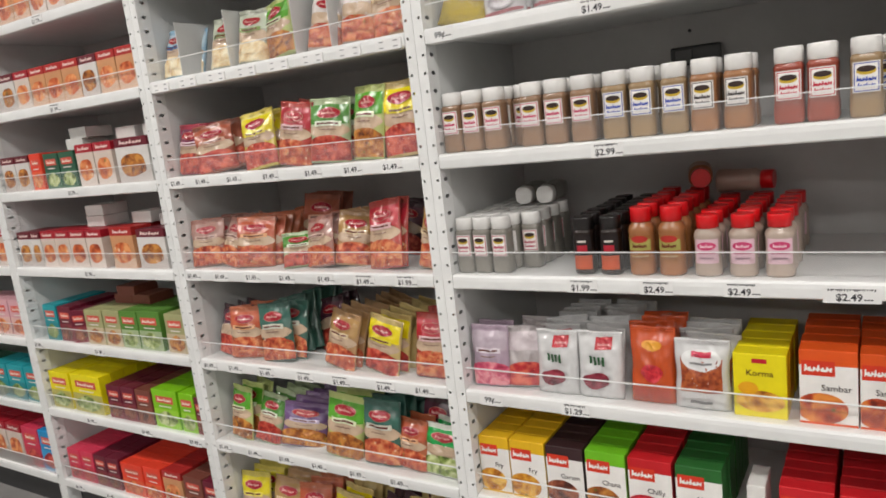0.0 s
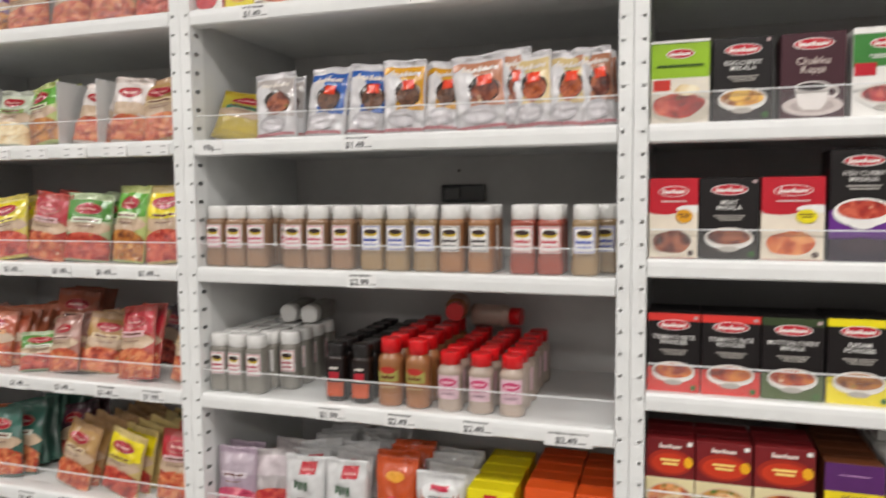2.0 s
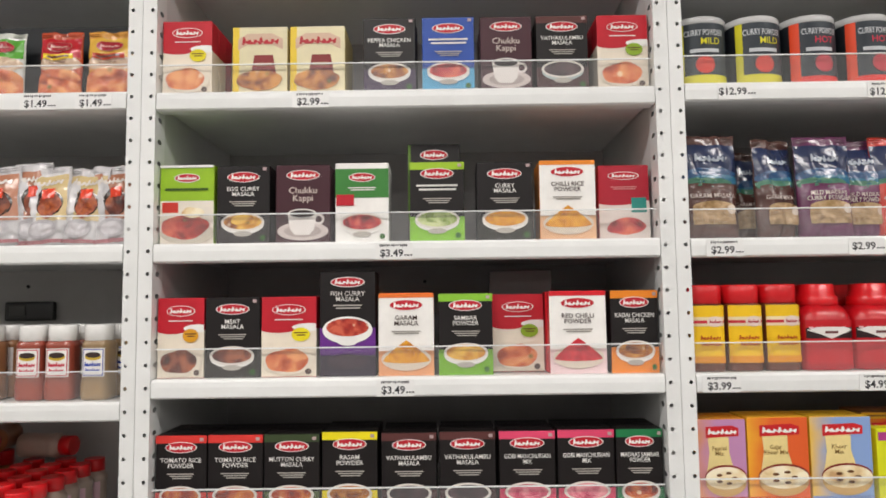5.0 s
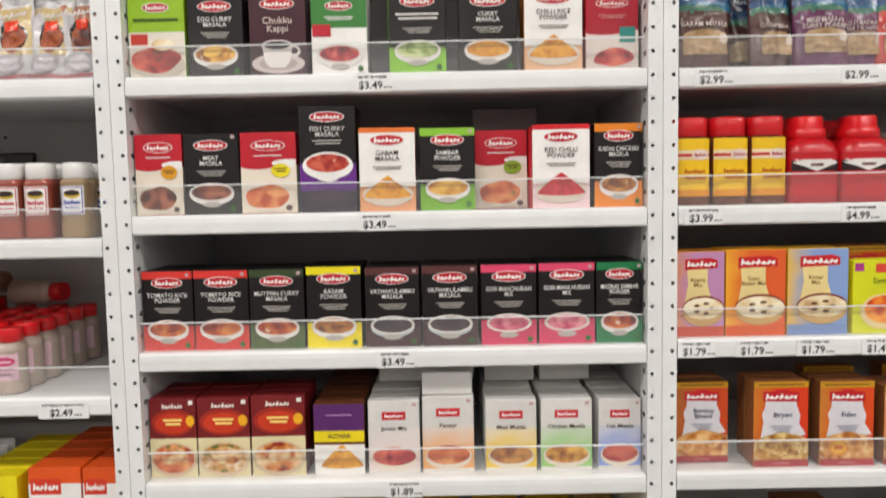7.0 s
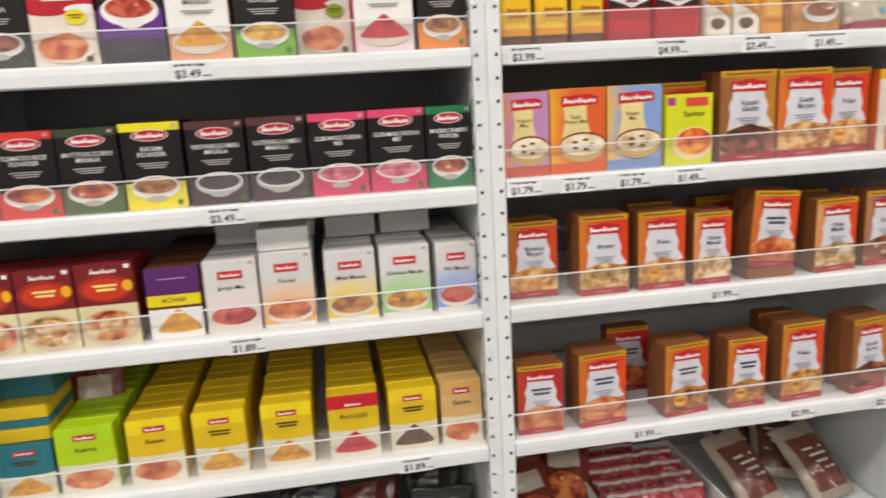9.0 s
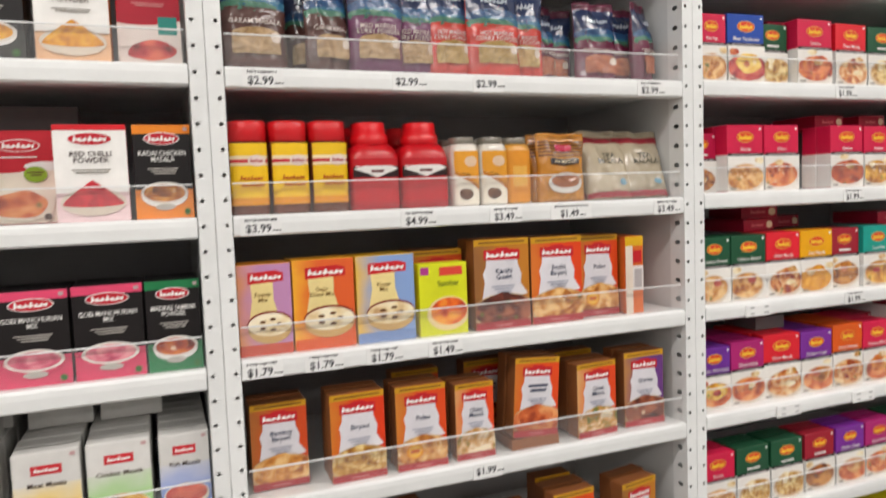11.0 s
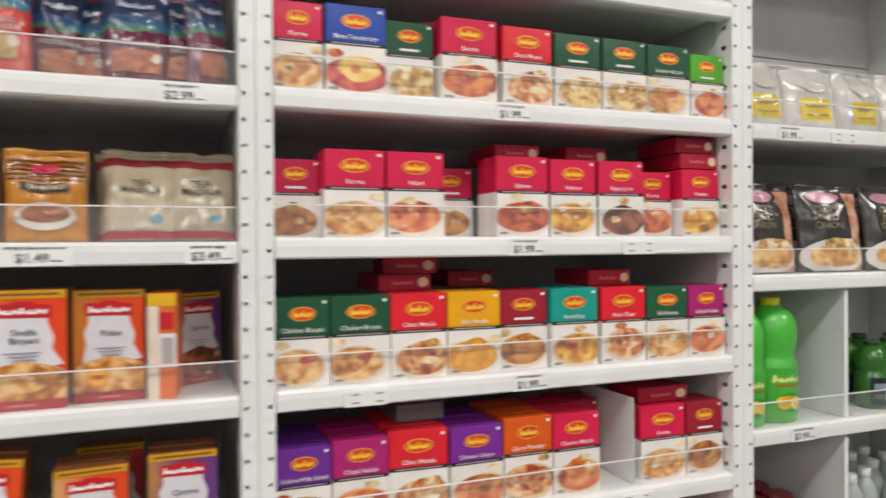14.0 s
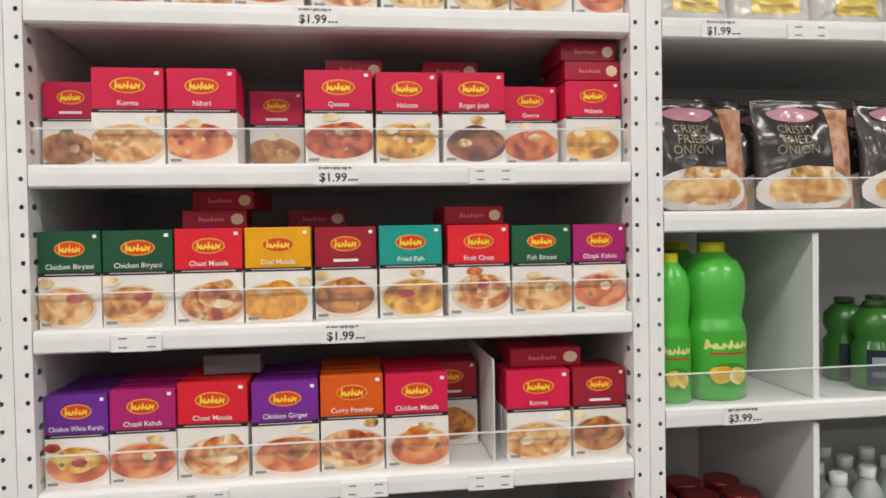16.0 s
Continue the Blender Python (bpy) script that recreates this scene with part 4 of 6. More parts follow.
def shan(name, col, text, f, label=None):
    SHAN.append(name)
    rnd = random.Random(len(SHAN) * 7)
    pu, pv, pr = rnd.uniform(0.40, 0.60), rnd.uniform(0.19, 0.24), rnd.uniform(0.50, 0.62)
    rim = ink(rnd.choice(("dccdbb", "e6ded4", "d8bfa2", "e2d6c6")))
    fs = (f, food(*rnd.choice((("8a4a18", "c8843a", "ecc488"), ("8a3410", "c8681c", "f0a84c"), ("7a2410", "b84a20", "e88c50"), ("a06010", "dc9c2c", "f4d470")))[:3], rnd.choice((4, 6, 8)), garnish="4c6a1e"))
    el = [e_oval(0.5, 0.82, 0.245, 0.082, ink("e8b446"), "logo_rim"), e_oval(0.5, 0.82, 0.228, 0.071, ink("dc4420")), e_script(0.5, 0.82, 0.178, 0.046, ink("f6d23c")), e_rect(0.88, 0.93, 0.94, 0.965, WHITE, "corner_mark"), e_rect(0, 0.535, 1, 0.578, ink("241a1c"), "dark_band")]
    el += [e_text(text, 0.5, 0.635, 0.055, 0.86, WHITE)] if text else bars(0.625, 1, WHITE, 0.3, 0.7, 0.03)
    el += bars(0.553, 1, ink("c8c0c0"), 0.1, 0.9, 0.010)
    el += [e_rect(0, 0.0, 1, 0.535, ink("ece8e2"), "picture_ground"), e_oval(pu, pv, pr, 0.225, rim, "plate_picture"), e_oval(pu, pv + 0.015, pr * 0.9, 0.19, f, "food_picture"), e_blob(pu + rnd.uniform(-0.08, 0.08), pv + rnd.uniform(0.04, 0.10), rnd.uniform(0.28, 0.40), rnd.uniform(0.12, 0.17), fs[rnd.randrange(2)], "food_topping"), e_blob(pu + rnd.uniform(-0.2, 0.2), pv + rnd.uniform(0.0, 0.15), rnd.uniform(0.08, 0.16), 0.05, F[rnd.choice(("veg", "cream", "lcurry", "red"))], "garnish"), e_blob(rnd.uniform(0.1, 0.9), rnd.uniform(0.40, 0.50), 0.14, 0.05, F[rnd.choice(("cream", "cream", "lcurry", "veg"))], "side_dish"), e_rect(0.04, 0.03, 0.2, 0.06, ink("8a8680"), "small_print")]
    design(name, ink(col), el, label or "white and coloured spice carton with yellow oval badge", wrap=(0.555, WHITE))


CR = "crimson and white recipe spice carton with food picture"
shan("s_korma", "d61a4a", "Korma", F["biry"], CR)
shan("s_nihari", "d61a4a", "Nihari", F["chick"], CR)
shan("s_haleem", "d61a4a", "Haleem", F["gold"], CR)
shan("s_plain", "c4184a", None, F["stew"], CR)
shan("s_qeema", "d61a4a", "Qeema", F["curry"], CR)
shan("s_rogan", "d61a4a", "Rogan Josh", F["meat"], CR)
shan("s_biry", "1c5236", "Chicken Biryani", F["biry"], "dark green and white biryani spice carton")
shan("s_green", "1c5236", None, F["rice"], "dark green and white rice spice carton")
shan("s_fishb", "1e5c3c", "Fish Biryani", F["biry"], "dark green and white fish biryani carton")
shan("s_lgreen", "55a82e", None, F["chick"], "light green and white spice carton")
shan("s_chaat", "e01f30", "Chaat Masala", F["mixed"], "bright red and white chaat spice carton")
shan("s_red", "e01f30", "Fruit Chaat", F["mixed"], "bright red and white fruit spice carton")
shan("s_yellow", "eeaa08", "Daal Masala", F["turm"], "golden yellow and white lentil spice carton")
shan("s_brown", "a01c30", None, F["stew"], "dark red and white spice carton")
shan("s_teal", "149a8c", "Fried Fish", F["gold"], "teal and white fried fish spice carton")
shan("s_mag", "b02070", "Chapli Kabab", F["chick"], "magenta and white kebab spice carton")
shan("s_purple", "7c2a96", "Chicken Ginger", F["chick"], "purple and white chicken spice carton")
shan("s_purple2", "6c2a92", "Chicken White Karahi", F["chick"], "purple and white karahi spice carton")
shan("s_orange", "dc5a14", "Curry Powder", F["mixed"], "orange and white curry spice carton")
shan("s_chick", "d61a4a", "Chicken Masala", F["chick"], CR)
shan("s_blue", "1c48a4", "Meat Tenderizer", F["red"], "blue and white meat spice carton")
LEAVES = [e_blob(0.05 + 0.075 * q, 0.36 + 0.05 * math.sin(q * 2.3), 0.05, 0.035 + 0.02 * (q % 3), F["leaf"], "leaf_picture") for q in range(13)]
design("methi", ink("d8c818"), [e_rect(0, 0, 1, 0.36, F["leaf"], "leaf_picture")] + LEAVES + [e_oval(0.55, 0.90, 0.14, 0.06, ink("b8a8b0"), "logo"), e_text("KASOORI\nMETHI", 0.52, 0.68, 0.085, 0.72, ink("2c4a1c")), e_rect(0.3, 0.56, 0.74, 0.575, ink("5a6a20"), "small_print"), e_rect(0, 0, 1, 0.10, ink("2c5a34"), "bottom_band")], "large yellow dried fenugreek box with leaf picture")


def east(name, top, text, f, label):
    design(name, ink(top), [e_rect(0, 0, 1, 0.80, WHITE, "white_panel"), e_rect(0.04, 0.66, 0.62, 0.86, ink("d83a22"), "logo"), e_script(0.330, 0.760, 0.242, 0.054, WHITE), e_text(text, 0.64, 0.50, 0.085, 0.6, ink("3a3030")), e_oval(0.38, 0.22, 0.46, 0.21, f, "food_picture"), e_rect(0, 0.0, 1, 0.03, ink(top))], label)


east("e_sambar", "e0571c", "Sambar", F["curry"], "white and orange sambar powder carton")
east("e_fry", "e8b820", "Fry", F["gold"], "yellow and white curry powder carton")
east("e_dark", "3a2426", "Garam", F["meat"], "dark maroon and white spice carton")
east("e_lime", "72c022", "Chana", F["stew"], "bright green and white chickpea spice carton")
east("e_red", "cc2028", "Chilly", F["chili"], "red and white chilli powder carton")
east("e_green", "2c6a30", "Meat", F["stew"], "dark green and white spice carton")
design("korma", ink("e8d816"), [e_rect(0.36, 0.86, 0.64, 0.93, RED, "logo"), e_text("Korma", 0.5, 0.70, 0.10, 0.6, ink("5a3a18")), e_oval(0.5, 0.26, 0.46, 0.17, F["gold"], "food_picture"), e_oval(0.28, 0.46, 0.19, 0.1, ink("e8a81c"), "badge")], "bright yellow korma mix carton")
design("whitebox", ink("e6e4e0"), bars(0.5, 3, ink("a0a0a0")), "plain white carton turned to its side")
design("greybox", ink("706a69"), bars(0.5, 3, ink("6a6a6a")), "plain grey carton at the back")


def small(name, body, low, f, label, top=None):
    if top:
        el = [e_rect(0, 0.80, 1, 1, ink(top), "top_band"), e_script(0.5, 0.9, 0.34, 0.05, ink("e8d0c8")), e_rect(0, 0, 1, 0.25, ink(low)), e_blob(0.5, 0.38, 0.42, 0.28, f)]
        design(name, ink(top), el, label, wrap=(0.8, ink(body)))
        return
    el = [e_rect(0, 0, 1, 0.5, ink(low)), e_rect(0.15, 0.66, 0.85, 0.84, ink("d8584a"), "logo"), e_script(0.5, 0.75, 0.28, 0.05, ink("f0e0d0"))]
    el += bars(0.56, 1, ink("e8e0d8"), 0.25, 0.75, 0.03) + [e_blob(0.5, 0.25, 0.42, 0.2, f)]
    design(name, ink(body), el, label)


small("sm_red", "d4c4b8", "dcd0c8", F["chick"], "small red and cream spice carton", "a81c2c")
small("sm_orange", "cc9468", "d8b8a0", F["chick"], "small orange spice carton", "b02a28")
small("sm_white", "d8d4d0", "c8c0bc", F["stew"], "small white and maroon spice carton", "6a1c2a")
small("sm_green", "5a8a38", "a8b890", F["green"], "small green spice carton")
small("sm_olive", "a8a878", "c8b898", F["stew"], "small olive and cream spice carton")
small("sm_teal", "1f9aa4", "1f8a94", F["green"], "small teal spice carton")
small("sm_dkgreen", "2c5a44", "3a6a50", F["green"], "small dark green spice carton")
small("sm_maroon", "6a1c30", "8a3a44", F["meat"], "small maroon spice carton")
small("sm_yellow", "ecdc10", "b8b060", F["green"], "yellow and olive spice carton")
small("sm_lime", "84c818", "9ad03a", F["green"], "bright lime green spice carton")
small("sm_pink", "d83a58", "c83a50", F["red"], "small pinkish red spice carton")
small("sm_hot", "e8442c", "e8603c", F["chick"], "small orange red spice carton")
small("sm_brown", "7a4438", "8a5040", F["meat"], "small brown spice carton")
small("sm_blue", "1f8ec8", "2aa0d8", F["red"], "bright blue spice carton")
small("sm_rose", "dca8b0", "e0b8b0", F["chick"], "pale pink spice carton")


def sachet(name, body, top, mid, low, label, band=None, sticker=None, cat="pouch", fin="film"):
    """A pouch face: top colour, oval badge, name strip, food or window below."""
    el = [e_rect(0.02, 0.60, 0.98, 0.90, ink(top, fin), "top_band")] if top else []
    if low:
        el += [e_rect(0.0, 0.03, 1, 0.30, low, "food_picture"), e_oval(0.5, 0.29, 0.50, 0.13, low, "food_topping")]
    if mid:
        el.insert(1 if top else 0, e_oval(0.5, 0.50, 0.50, 0.12, ink("cbb196", fin), "pale_swoosh"))
        el += [e_oval(0.5, 0.765, 0.30, 0.085, ink("c88474", fin), "badge_rim"), e_oval(0.5, 0.765, 0.285, 0.078, ink("a81c2c", fin)), e_script(0.5, 0.765, 0.19, 0.026, ink("e8b0a8", fin))]
    if band:
        el += [e_rect(0.16, 0.56, 0.84, 0.64, ink(band, fin), "name_strip"), e_rect(0.24, 0.585, 0.76, 0.615, ink("6a3a30", fin), "small_print")]
        el += [e_rect(0.3, 0.50, 0.7, 0.515, ink("9a7a6a", fin), "small_print")]
    if sticker:
        el.append(e_rect(0.42, 0.50, 0.66, 0.66, ink("f0421c", fin), "sale_sticker"))
    design(name, ink(body, fin), el, label, cat)


sachet("p_yellow", "d8c860", "e8d820", True, F["rcurry"], "yellow and red curry mix pouch", "f4e460")
sachet("p_red", "b04038", "b82c38", True, F["lcurry"], "red curry mix pouch with food picture", "e8c0c0")
sachet("p_plum", "a83a4c", "80284c", True, F["rcurry"], "plum and red curry mix pouch", "e8c8d0")
sachet("p_mauve", "a8786c", "b08a80", True, F["lcurry"], "dull mauve and orange curry mix pouch", "d8b8a8")
sachet("p_green", "b0c098", "4a8a30", True, F["rcurry"], "green and white curry mix pouch", "e8f0d8")
sachet("p_lime", "c0cc80", "5aa82a", True, F["stew"], "lime green curry mix pouch", "e8f0c8")
sachet("p_orange", "bc6a48", "c05a38", True, F["lcurry"], "orange curry mix pouch", "e8b080")
sachet("p_rust", "a05c48", "ac5a40", True, F["rcurry"], "rust red curry mix pouch", "d8a890")
sachet("p_tan", "b08a60", "b89058", True, F["lcurry"], "tan curry mix pouch with red badge", "e0c8a0")
sachet("p_teal", "40685c", "38685c", True, F["lcurry"], "dark teal curry mix pouch", "d8d8c8")
sachet("p_purple", "7a5a88", "6a4a80", True, F["stew"], "dull purple curry mix pouch", "c8b8d0")
sachet("p_gyel", "d0b878", "f0dc18", True, F["rcurry"], "bright yellow topped curry mix pouch", "f0e040")
sachet("p_bgreen", "e8ece0", "18a048", True, F["green"], "green and white herb pouch", None)
sachet("p_dark", "4a3038", "5a3040", True, F["rcurry"], "dark maroon curry mix pouch", None)
sachet("p_clear", "b4b8a8", "ccd4c0", True, F["cream"], "clear snack pouch with pale print", "8aa060")
sachet("p_clearo", "d0c4bc", "e4dcd8", True, F["lcurry"], "clear snack pouch with orange food", None)
sachet("p_sky", "9ac0d8", "b8d4e4", True, F["cream"], "pale blue and white snack pouch", "3a70a8")
sachet("p_gold", "bca42e", "c4b432", True, None, "yellow green spice pouch lying back", "3a8a70")

def kpouch(name, top, win, label, sticker=True):
    """Clear-topped pouch: coloured head, dark spice window, silver foot."""
    el = [e_rect(0.03, 0.80, 0.97, 0.90, ink(top, "film"), "colour_head"), e_rect(0.34, 0.30, 0.97, 0.82, ink(top, "film"), "colour_side"), e_oval(0.22, 0.60, 0.26, 0.22, ink("dcdadc", "film"), "pale_swoosh"), e_blob(0.60, 0.53, 0.30, 0.20, ink("2e1e18", "film"), "spice_window"), e_blob(0.62, 0.50, 0.27, 0.18, win, "spice_picture"), e_script(0.55, 0.80, 0.34, 0.05, ink("e8e0d8", "film"), "name_script"), e_oval(0.5, 0.20, 0.34, 0.12, ink("b8b4b8", "film"), "grey_arch"), e_oval(0.5, 0.19, 0.26, 0.08, ink("d0ccd0", "film"), "grey_arch"), e_rect(0.03, 0.02, 0.97, 0.06, ink("b06a70", "film"), "bottom_band")]
    if sticker:
        el.append(e_rect(0.50, 0.57, 0.78, 0.70, ink("f0421c", "film"), "sale_sticker"))
    design(name, ink("d4d2d4", "film"), el, label, "pouch")


kpouch("k_white", "b4aca8", F["meat"], "clear pouch of whole spice with silver foot", False)
kpouch("k_blue", "2a5cac", F["brownp"], "blue and silver spice pouch with orange sticker")
kpouch("k_yellow", "d89c20", F["brownp"], "yellow and silver spice pouch with orange sticker")
kpouch("k_red", "c08468", F["meat"], "silver and red spice pouch with orange sticker")
kpouch("k_amber", "d8c08c", F["powder"], "silver and amber spice pouch with orange sticker")
sachet("d_lav", "b8a4b4", "c4b4c0", False, F["pink"], "pale lavender spice pouch", "e8dce4")
sachet("d_rose", "b8b0b0", "c8bcc0", False, F["red"], "silver pouch with red food picture")
design("d_silver", ink("d8d8d8", "film"), [e_rect(0.42, 0.74, 0.80, 0.92, ink("c01c2c", "film"), "logo")] + [e_script(0.610, 0.815, 0.137, 0.027, ink("e8a0a0", "film"))] + [e_rect(0.3 + 0.1 * q, 0.52 - 0.02 * (q % 2), 0.36 + 0.1 * q, 0.64, ink("2a5a34", "film"), "script_mark") for q in range(4)] + [e_blob(0.45, 0.27, 0.34, 0.13, food("4a0c1c", "7a1c30", "a84050"))], "silver spice pouch with red corner badge", "pouch")
design("d_orange", ink("c8501c", "film"), [e_oval(0.5, 0.76, 0.22, 0.07, ink("f0a830", "film")), e_blob(0.5, 0.4, 0.26, 0.13, F["chili"]), e_rect(0.1, 0.05, 0.9, 0.2, ink("a83414", "film"))], "orange chilli powder pouch", "pouch")
design("d_window", ink("cfcfcf", "film"), [e_rect(0.12, 0.26, 0.88, 0.74, F["powder"], "powder_window"), e_oval(0.5, 0.72, 0.36, 0.15, ink("e0e0e0", "film"), "name_panel"), e_rect(0.32, 0.76, 0.68, 0.84, ink("c82848", "film"), "logo"), e_rect(0.3, 0.66, 0.7, 0.69, ink("8a8a8a", "film"), "small_print"), e_rect(0.3, 0.1, 0.7, 0.14, ink("6a6a6a", "film"), "small_print")], "silver pouch with brown powder window", "pouch")


def blue_pouch(name, low, win, text, label):
    design(name, ink(low, "film"), [e_rect(0, 0.58, 1, 0.91, ink("263356", "film"), "top_band"), e_oval(0.5, 0.60, 0.52, 0.075, ink("2c5480", "film"), "sky_band"), e_oval(0.62, 0.555, 0.5, 0.05, ink("2f7090", "film"), "sea_band"), e_oval(0.36, 0.53, 0.5, 0.045, ink("4a8068", "film"), "green_band"), e_rect(0, 0.40, 1, 0.52, ink(low, "film"), "lower_band"), e_script(0.50, 0.77, 0.27, 0.04, ink("b4bcc8", "film")), e_text(text, 0.5, 0.40, 0.045, 0.8, ink("e8d8d0", "film")), e_rect(0.14, 0.13, 0.86, 0.30, win, "powder_window"), e_oval(0.5, 0.30, 0.36, 0.05, win, "powder_window"), e_oval(0.8, 0.27, 0.08, 0.045, ink("e0d0c0", "film"), "round_mark")], label, "pouch")


blue_pouch("r_brown", "5a3a34", food("8a6a44", "a8885c", "c0a078", 12), "GARAM MASALA", "dark blue and brown spice powder pouch")
blue_pouch("r_purple", "6a3058", food("8a6a44", "a8885c", "c0a078", 12), "MILD MADRAS\nCURRY POWDER", "dark blue and purple curry powder pouch")
blue_pouch("r_red", "cc3c30", food("8a6a34", "a88848", "c0a068", 12), "HOT MADRAS\nCURRY POWDER", "dark blue and red curry powder pouch")
blue_pouch("r_maroon", "6c2440", food("8a4024", "a85a38", "c07850", 12), "TANDOORI MASALA", "dark blue and maroon spice powder pouch")
design("zigzag", ink("c8862c", "film"), [e_rect(0.02, v, 0.98, v + 0.025, ink("6a4018", "film"), "stripe") for v in (0.66, 0.71, 0.76, 0.81, 0.86)] + [e_rect(0.34, 0.74, 0.66, 0.84, ink("c81c40", "film"), "logo"), e_rect(0.2, 0.54, 0.8, 0.63, ink("2a1c18", "film"), "name_strip"), e_text("TEA MASALA", 0.5, 0.585, 0.05, 0.5, ink("e8d8b0", "film")), e_oval(0.5, 0.27, 0.36, 0.15, ink("e8e4dc", "film"), "cup_picture"), e_oval(0.5, 0.3, 0.3, 0.10, ink("a86030", "film"), "tea_picture")], "golden striped tea masala pouch", "pouch")
design("team", ink("b9ab92", "film"), [e_rect(0, 0.80, 1, 0.90, ink("a02c38", "film"), "top_band"), e_rect(0, 0, 1, 0.07, ink("a82838", "film"), "bottom_band"), e_text("TEA\nMASALA", 0.5, 0.55, 0.08, 0.6, ink("3a3a2c", "film")), e_oval(0.7, 0.2, 0.08, 0.05, ink("6a9ab0", "film"), "round_mark")], "olive silver tea masala pouch with red seal", "pouch")
design("onion", ink("34302e", "film"), [e_rect(0.72, 0.0, 1, 0.9, food("9a6040", "c08a68", "d8b09a", 5), "clear_window"), e_blob(0.40, 0.84, 0.27, 0.075, ink("c890a0", "film"), "logo"), e_text("CRISPY\nFRIED\nONION", 0.38, 0.60, 0.08, 0.64, ink("948c74", "film")), e_oval(0.45, 0.16, 0.48, 0.20, ink("e4e0dc", "film"), "plate_picture"), e_blob(0.47, 0.17, 0.42, 0.14, food("a86828", "d09848", "e8c888")), e_blob(0.5, 0.31, 0.26, 0.06, F["veg"])], "black and clear crispy fried onion pouch", "pouch")
design("chips", ink("cfcdc8", "film"), [e_rect(0.22, 0.12, 0.78, 0.46, ink("e8c820", "film"), "name_panel"), e_rect(0.3, 0.32, 0.7, 0.37, ink("a88a18", "film"), "small_print"), e_rect(0.3, 0.2, 0.7, 0.23, ink("a88a18", "film"), "small_print"), e_oval(0.5, 0.66, 0.3, 0.1, ink("d8d4ca", "film"), "pale_mark")], "clear bag with yellow paper label", "pouch")
design("darkbag", ink("262a24", "film"), [e_rect(0.2, 0.5, 0.8, 0.7, ink("1c5a34", "film"), "name_panel")], "dark green bulk spice bag", "pouch")
design("rustbag", ink("7a2c1c", "film"), [e_rect(0.2, 0.55, 0.8, 0.8, ink("c8b8a8", "film"), "name_panel"), e_blob(0.5, 0.3, 0.4, 0.2, F["curry"])], "red brown bulk spice bag", "pouch")
design("whitebag", ink("a09080", "film"), [e_rect(0.12, 0.1, 0.88, 0.80, ink("6a3428", "film"), "name_panel")] + bars(0.6, 4, ink("e0d8c8"), 0.25, 0.75, 0.03, 0.09), "white and brown spice sachet", "pouch")
design("redsachet", ink("a03034", "film"), [e_rect(0, 0.22, 1, 0.80, ink("9a1824", "film"), "name_panel"), e_rect(0.15, 0.50, 0.85, 0.60, ink("d8c8c0", "film"), "small_print"), e_rect(0, 0.86, 1, 0.93, ink("c8b8b0", "film"), "pale_edge")], "small red and white sachet", "pouch")
sachet("t_pack1", "e8e0cc", "d8c88a", True, F["cream"], "cream spice pouch on dark hanger", None)
sachet("t_pack2", "e0e4dc", "5aa838", True, F["chick"], "white and green spice pouch", None)
sachet("t_pack3", "c8502c", "c01c28", True, F["chick"], "red and orange spice pouch", "f0d020")
sachet("t_pack4", "e0a040", "e8b848", True, F["chick"], "golden orange kebab mix pouch", "c04020")
design("hanger", ink("1c2024"), [], "dark display card behind pouches", "display card")

# ---- jars and bottles ----
PL = lambda h: ink(h, "plastic")
JP = [(0.84, 0.0), (0.95, 0.012), (1.0, 0.05), (1.0, 0.22), (0.965, 0.265), (0.94, 0.285), (0.935, 0.31), (0.935, 0.69), (0.97, 0.715), (0.95, 0.75), (0.86, 0.775), (0.84, 0.79)]
CP = [(0.88, 0.785), (0.92, 0.79), (0.92, 0.975), (0.89, 0.995), (0.80, 1.0)]


def jar_label(col):
    return [e_rect(0.05, 0.04, 0.95, 0.96, ink(col), "label_frame"), e_rect(0.085, 0.07, 0.915, 0.93, ink("f2efec"), "label_field"), e_oval(0.5, 0.70, 0.36, 0.13, ink("d2b23a"), "logo_rim"), e_oval(0.5, 0.76, 0.34, 0.10, ink("3a2a26")),
            e_script(0.5, 0.44, 0.36, 0.09, ink(col), "name_script"), e_script(0.5, 0.24, 0.32, 0.07, ink(col), "name_script")]


for nm, col, cont, what in (("j_pink", "d0486e", "94745a", "brown spice"), ("j_blue", "3450b4", "9a805e", "tan spice"), ("j_black", "2a2426", "a0714c", "light brown spice"), ("j_red", "c82c44", "984838", "red brown spice")):
    jar_kind(nm, 2.55, 13.4, PL(cont), PL("f0efec"), JP, CP, 5.0, "white-capped square jar of " + what, "jar", jar_label(col), (0.31, 0.69), 0.84, ink("e2deda"), lab_r=0.945)
jar_kind("j_grey", 2.3, 13.0, PL("86827a"), PL("ecebe8"), JP, CP, 4.0, "white-capped jar of grey pepper", "jar", jar_label("c03a5a"), (0.31, 0.69), 0.82, ink("e2dedc"), lab_r=0.945)
RP = [(0.86, 0), (0.97, 0.015), (1.0, 0.05), (1.0, 0.22), (0.96, 0.26), (0.96, 0.60), (1.0, 0.635), (0.99, 0.68), (0.88, 0.735), (0.72, 0.765), (0.70, 0.79)]
RC = [(0.74, 0.785), (0.81, 0.79), (0.81, 0.975), (0.78, 1.0)]
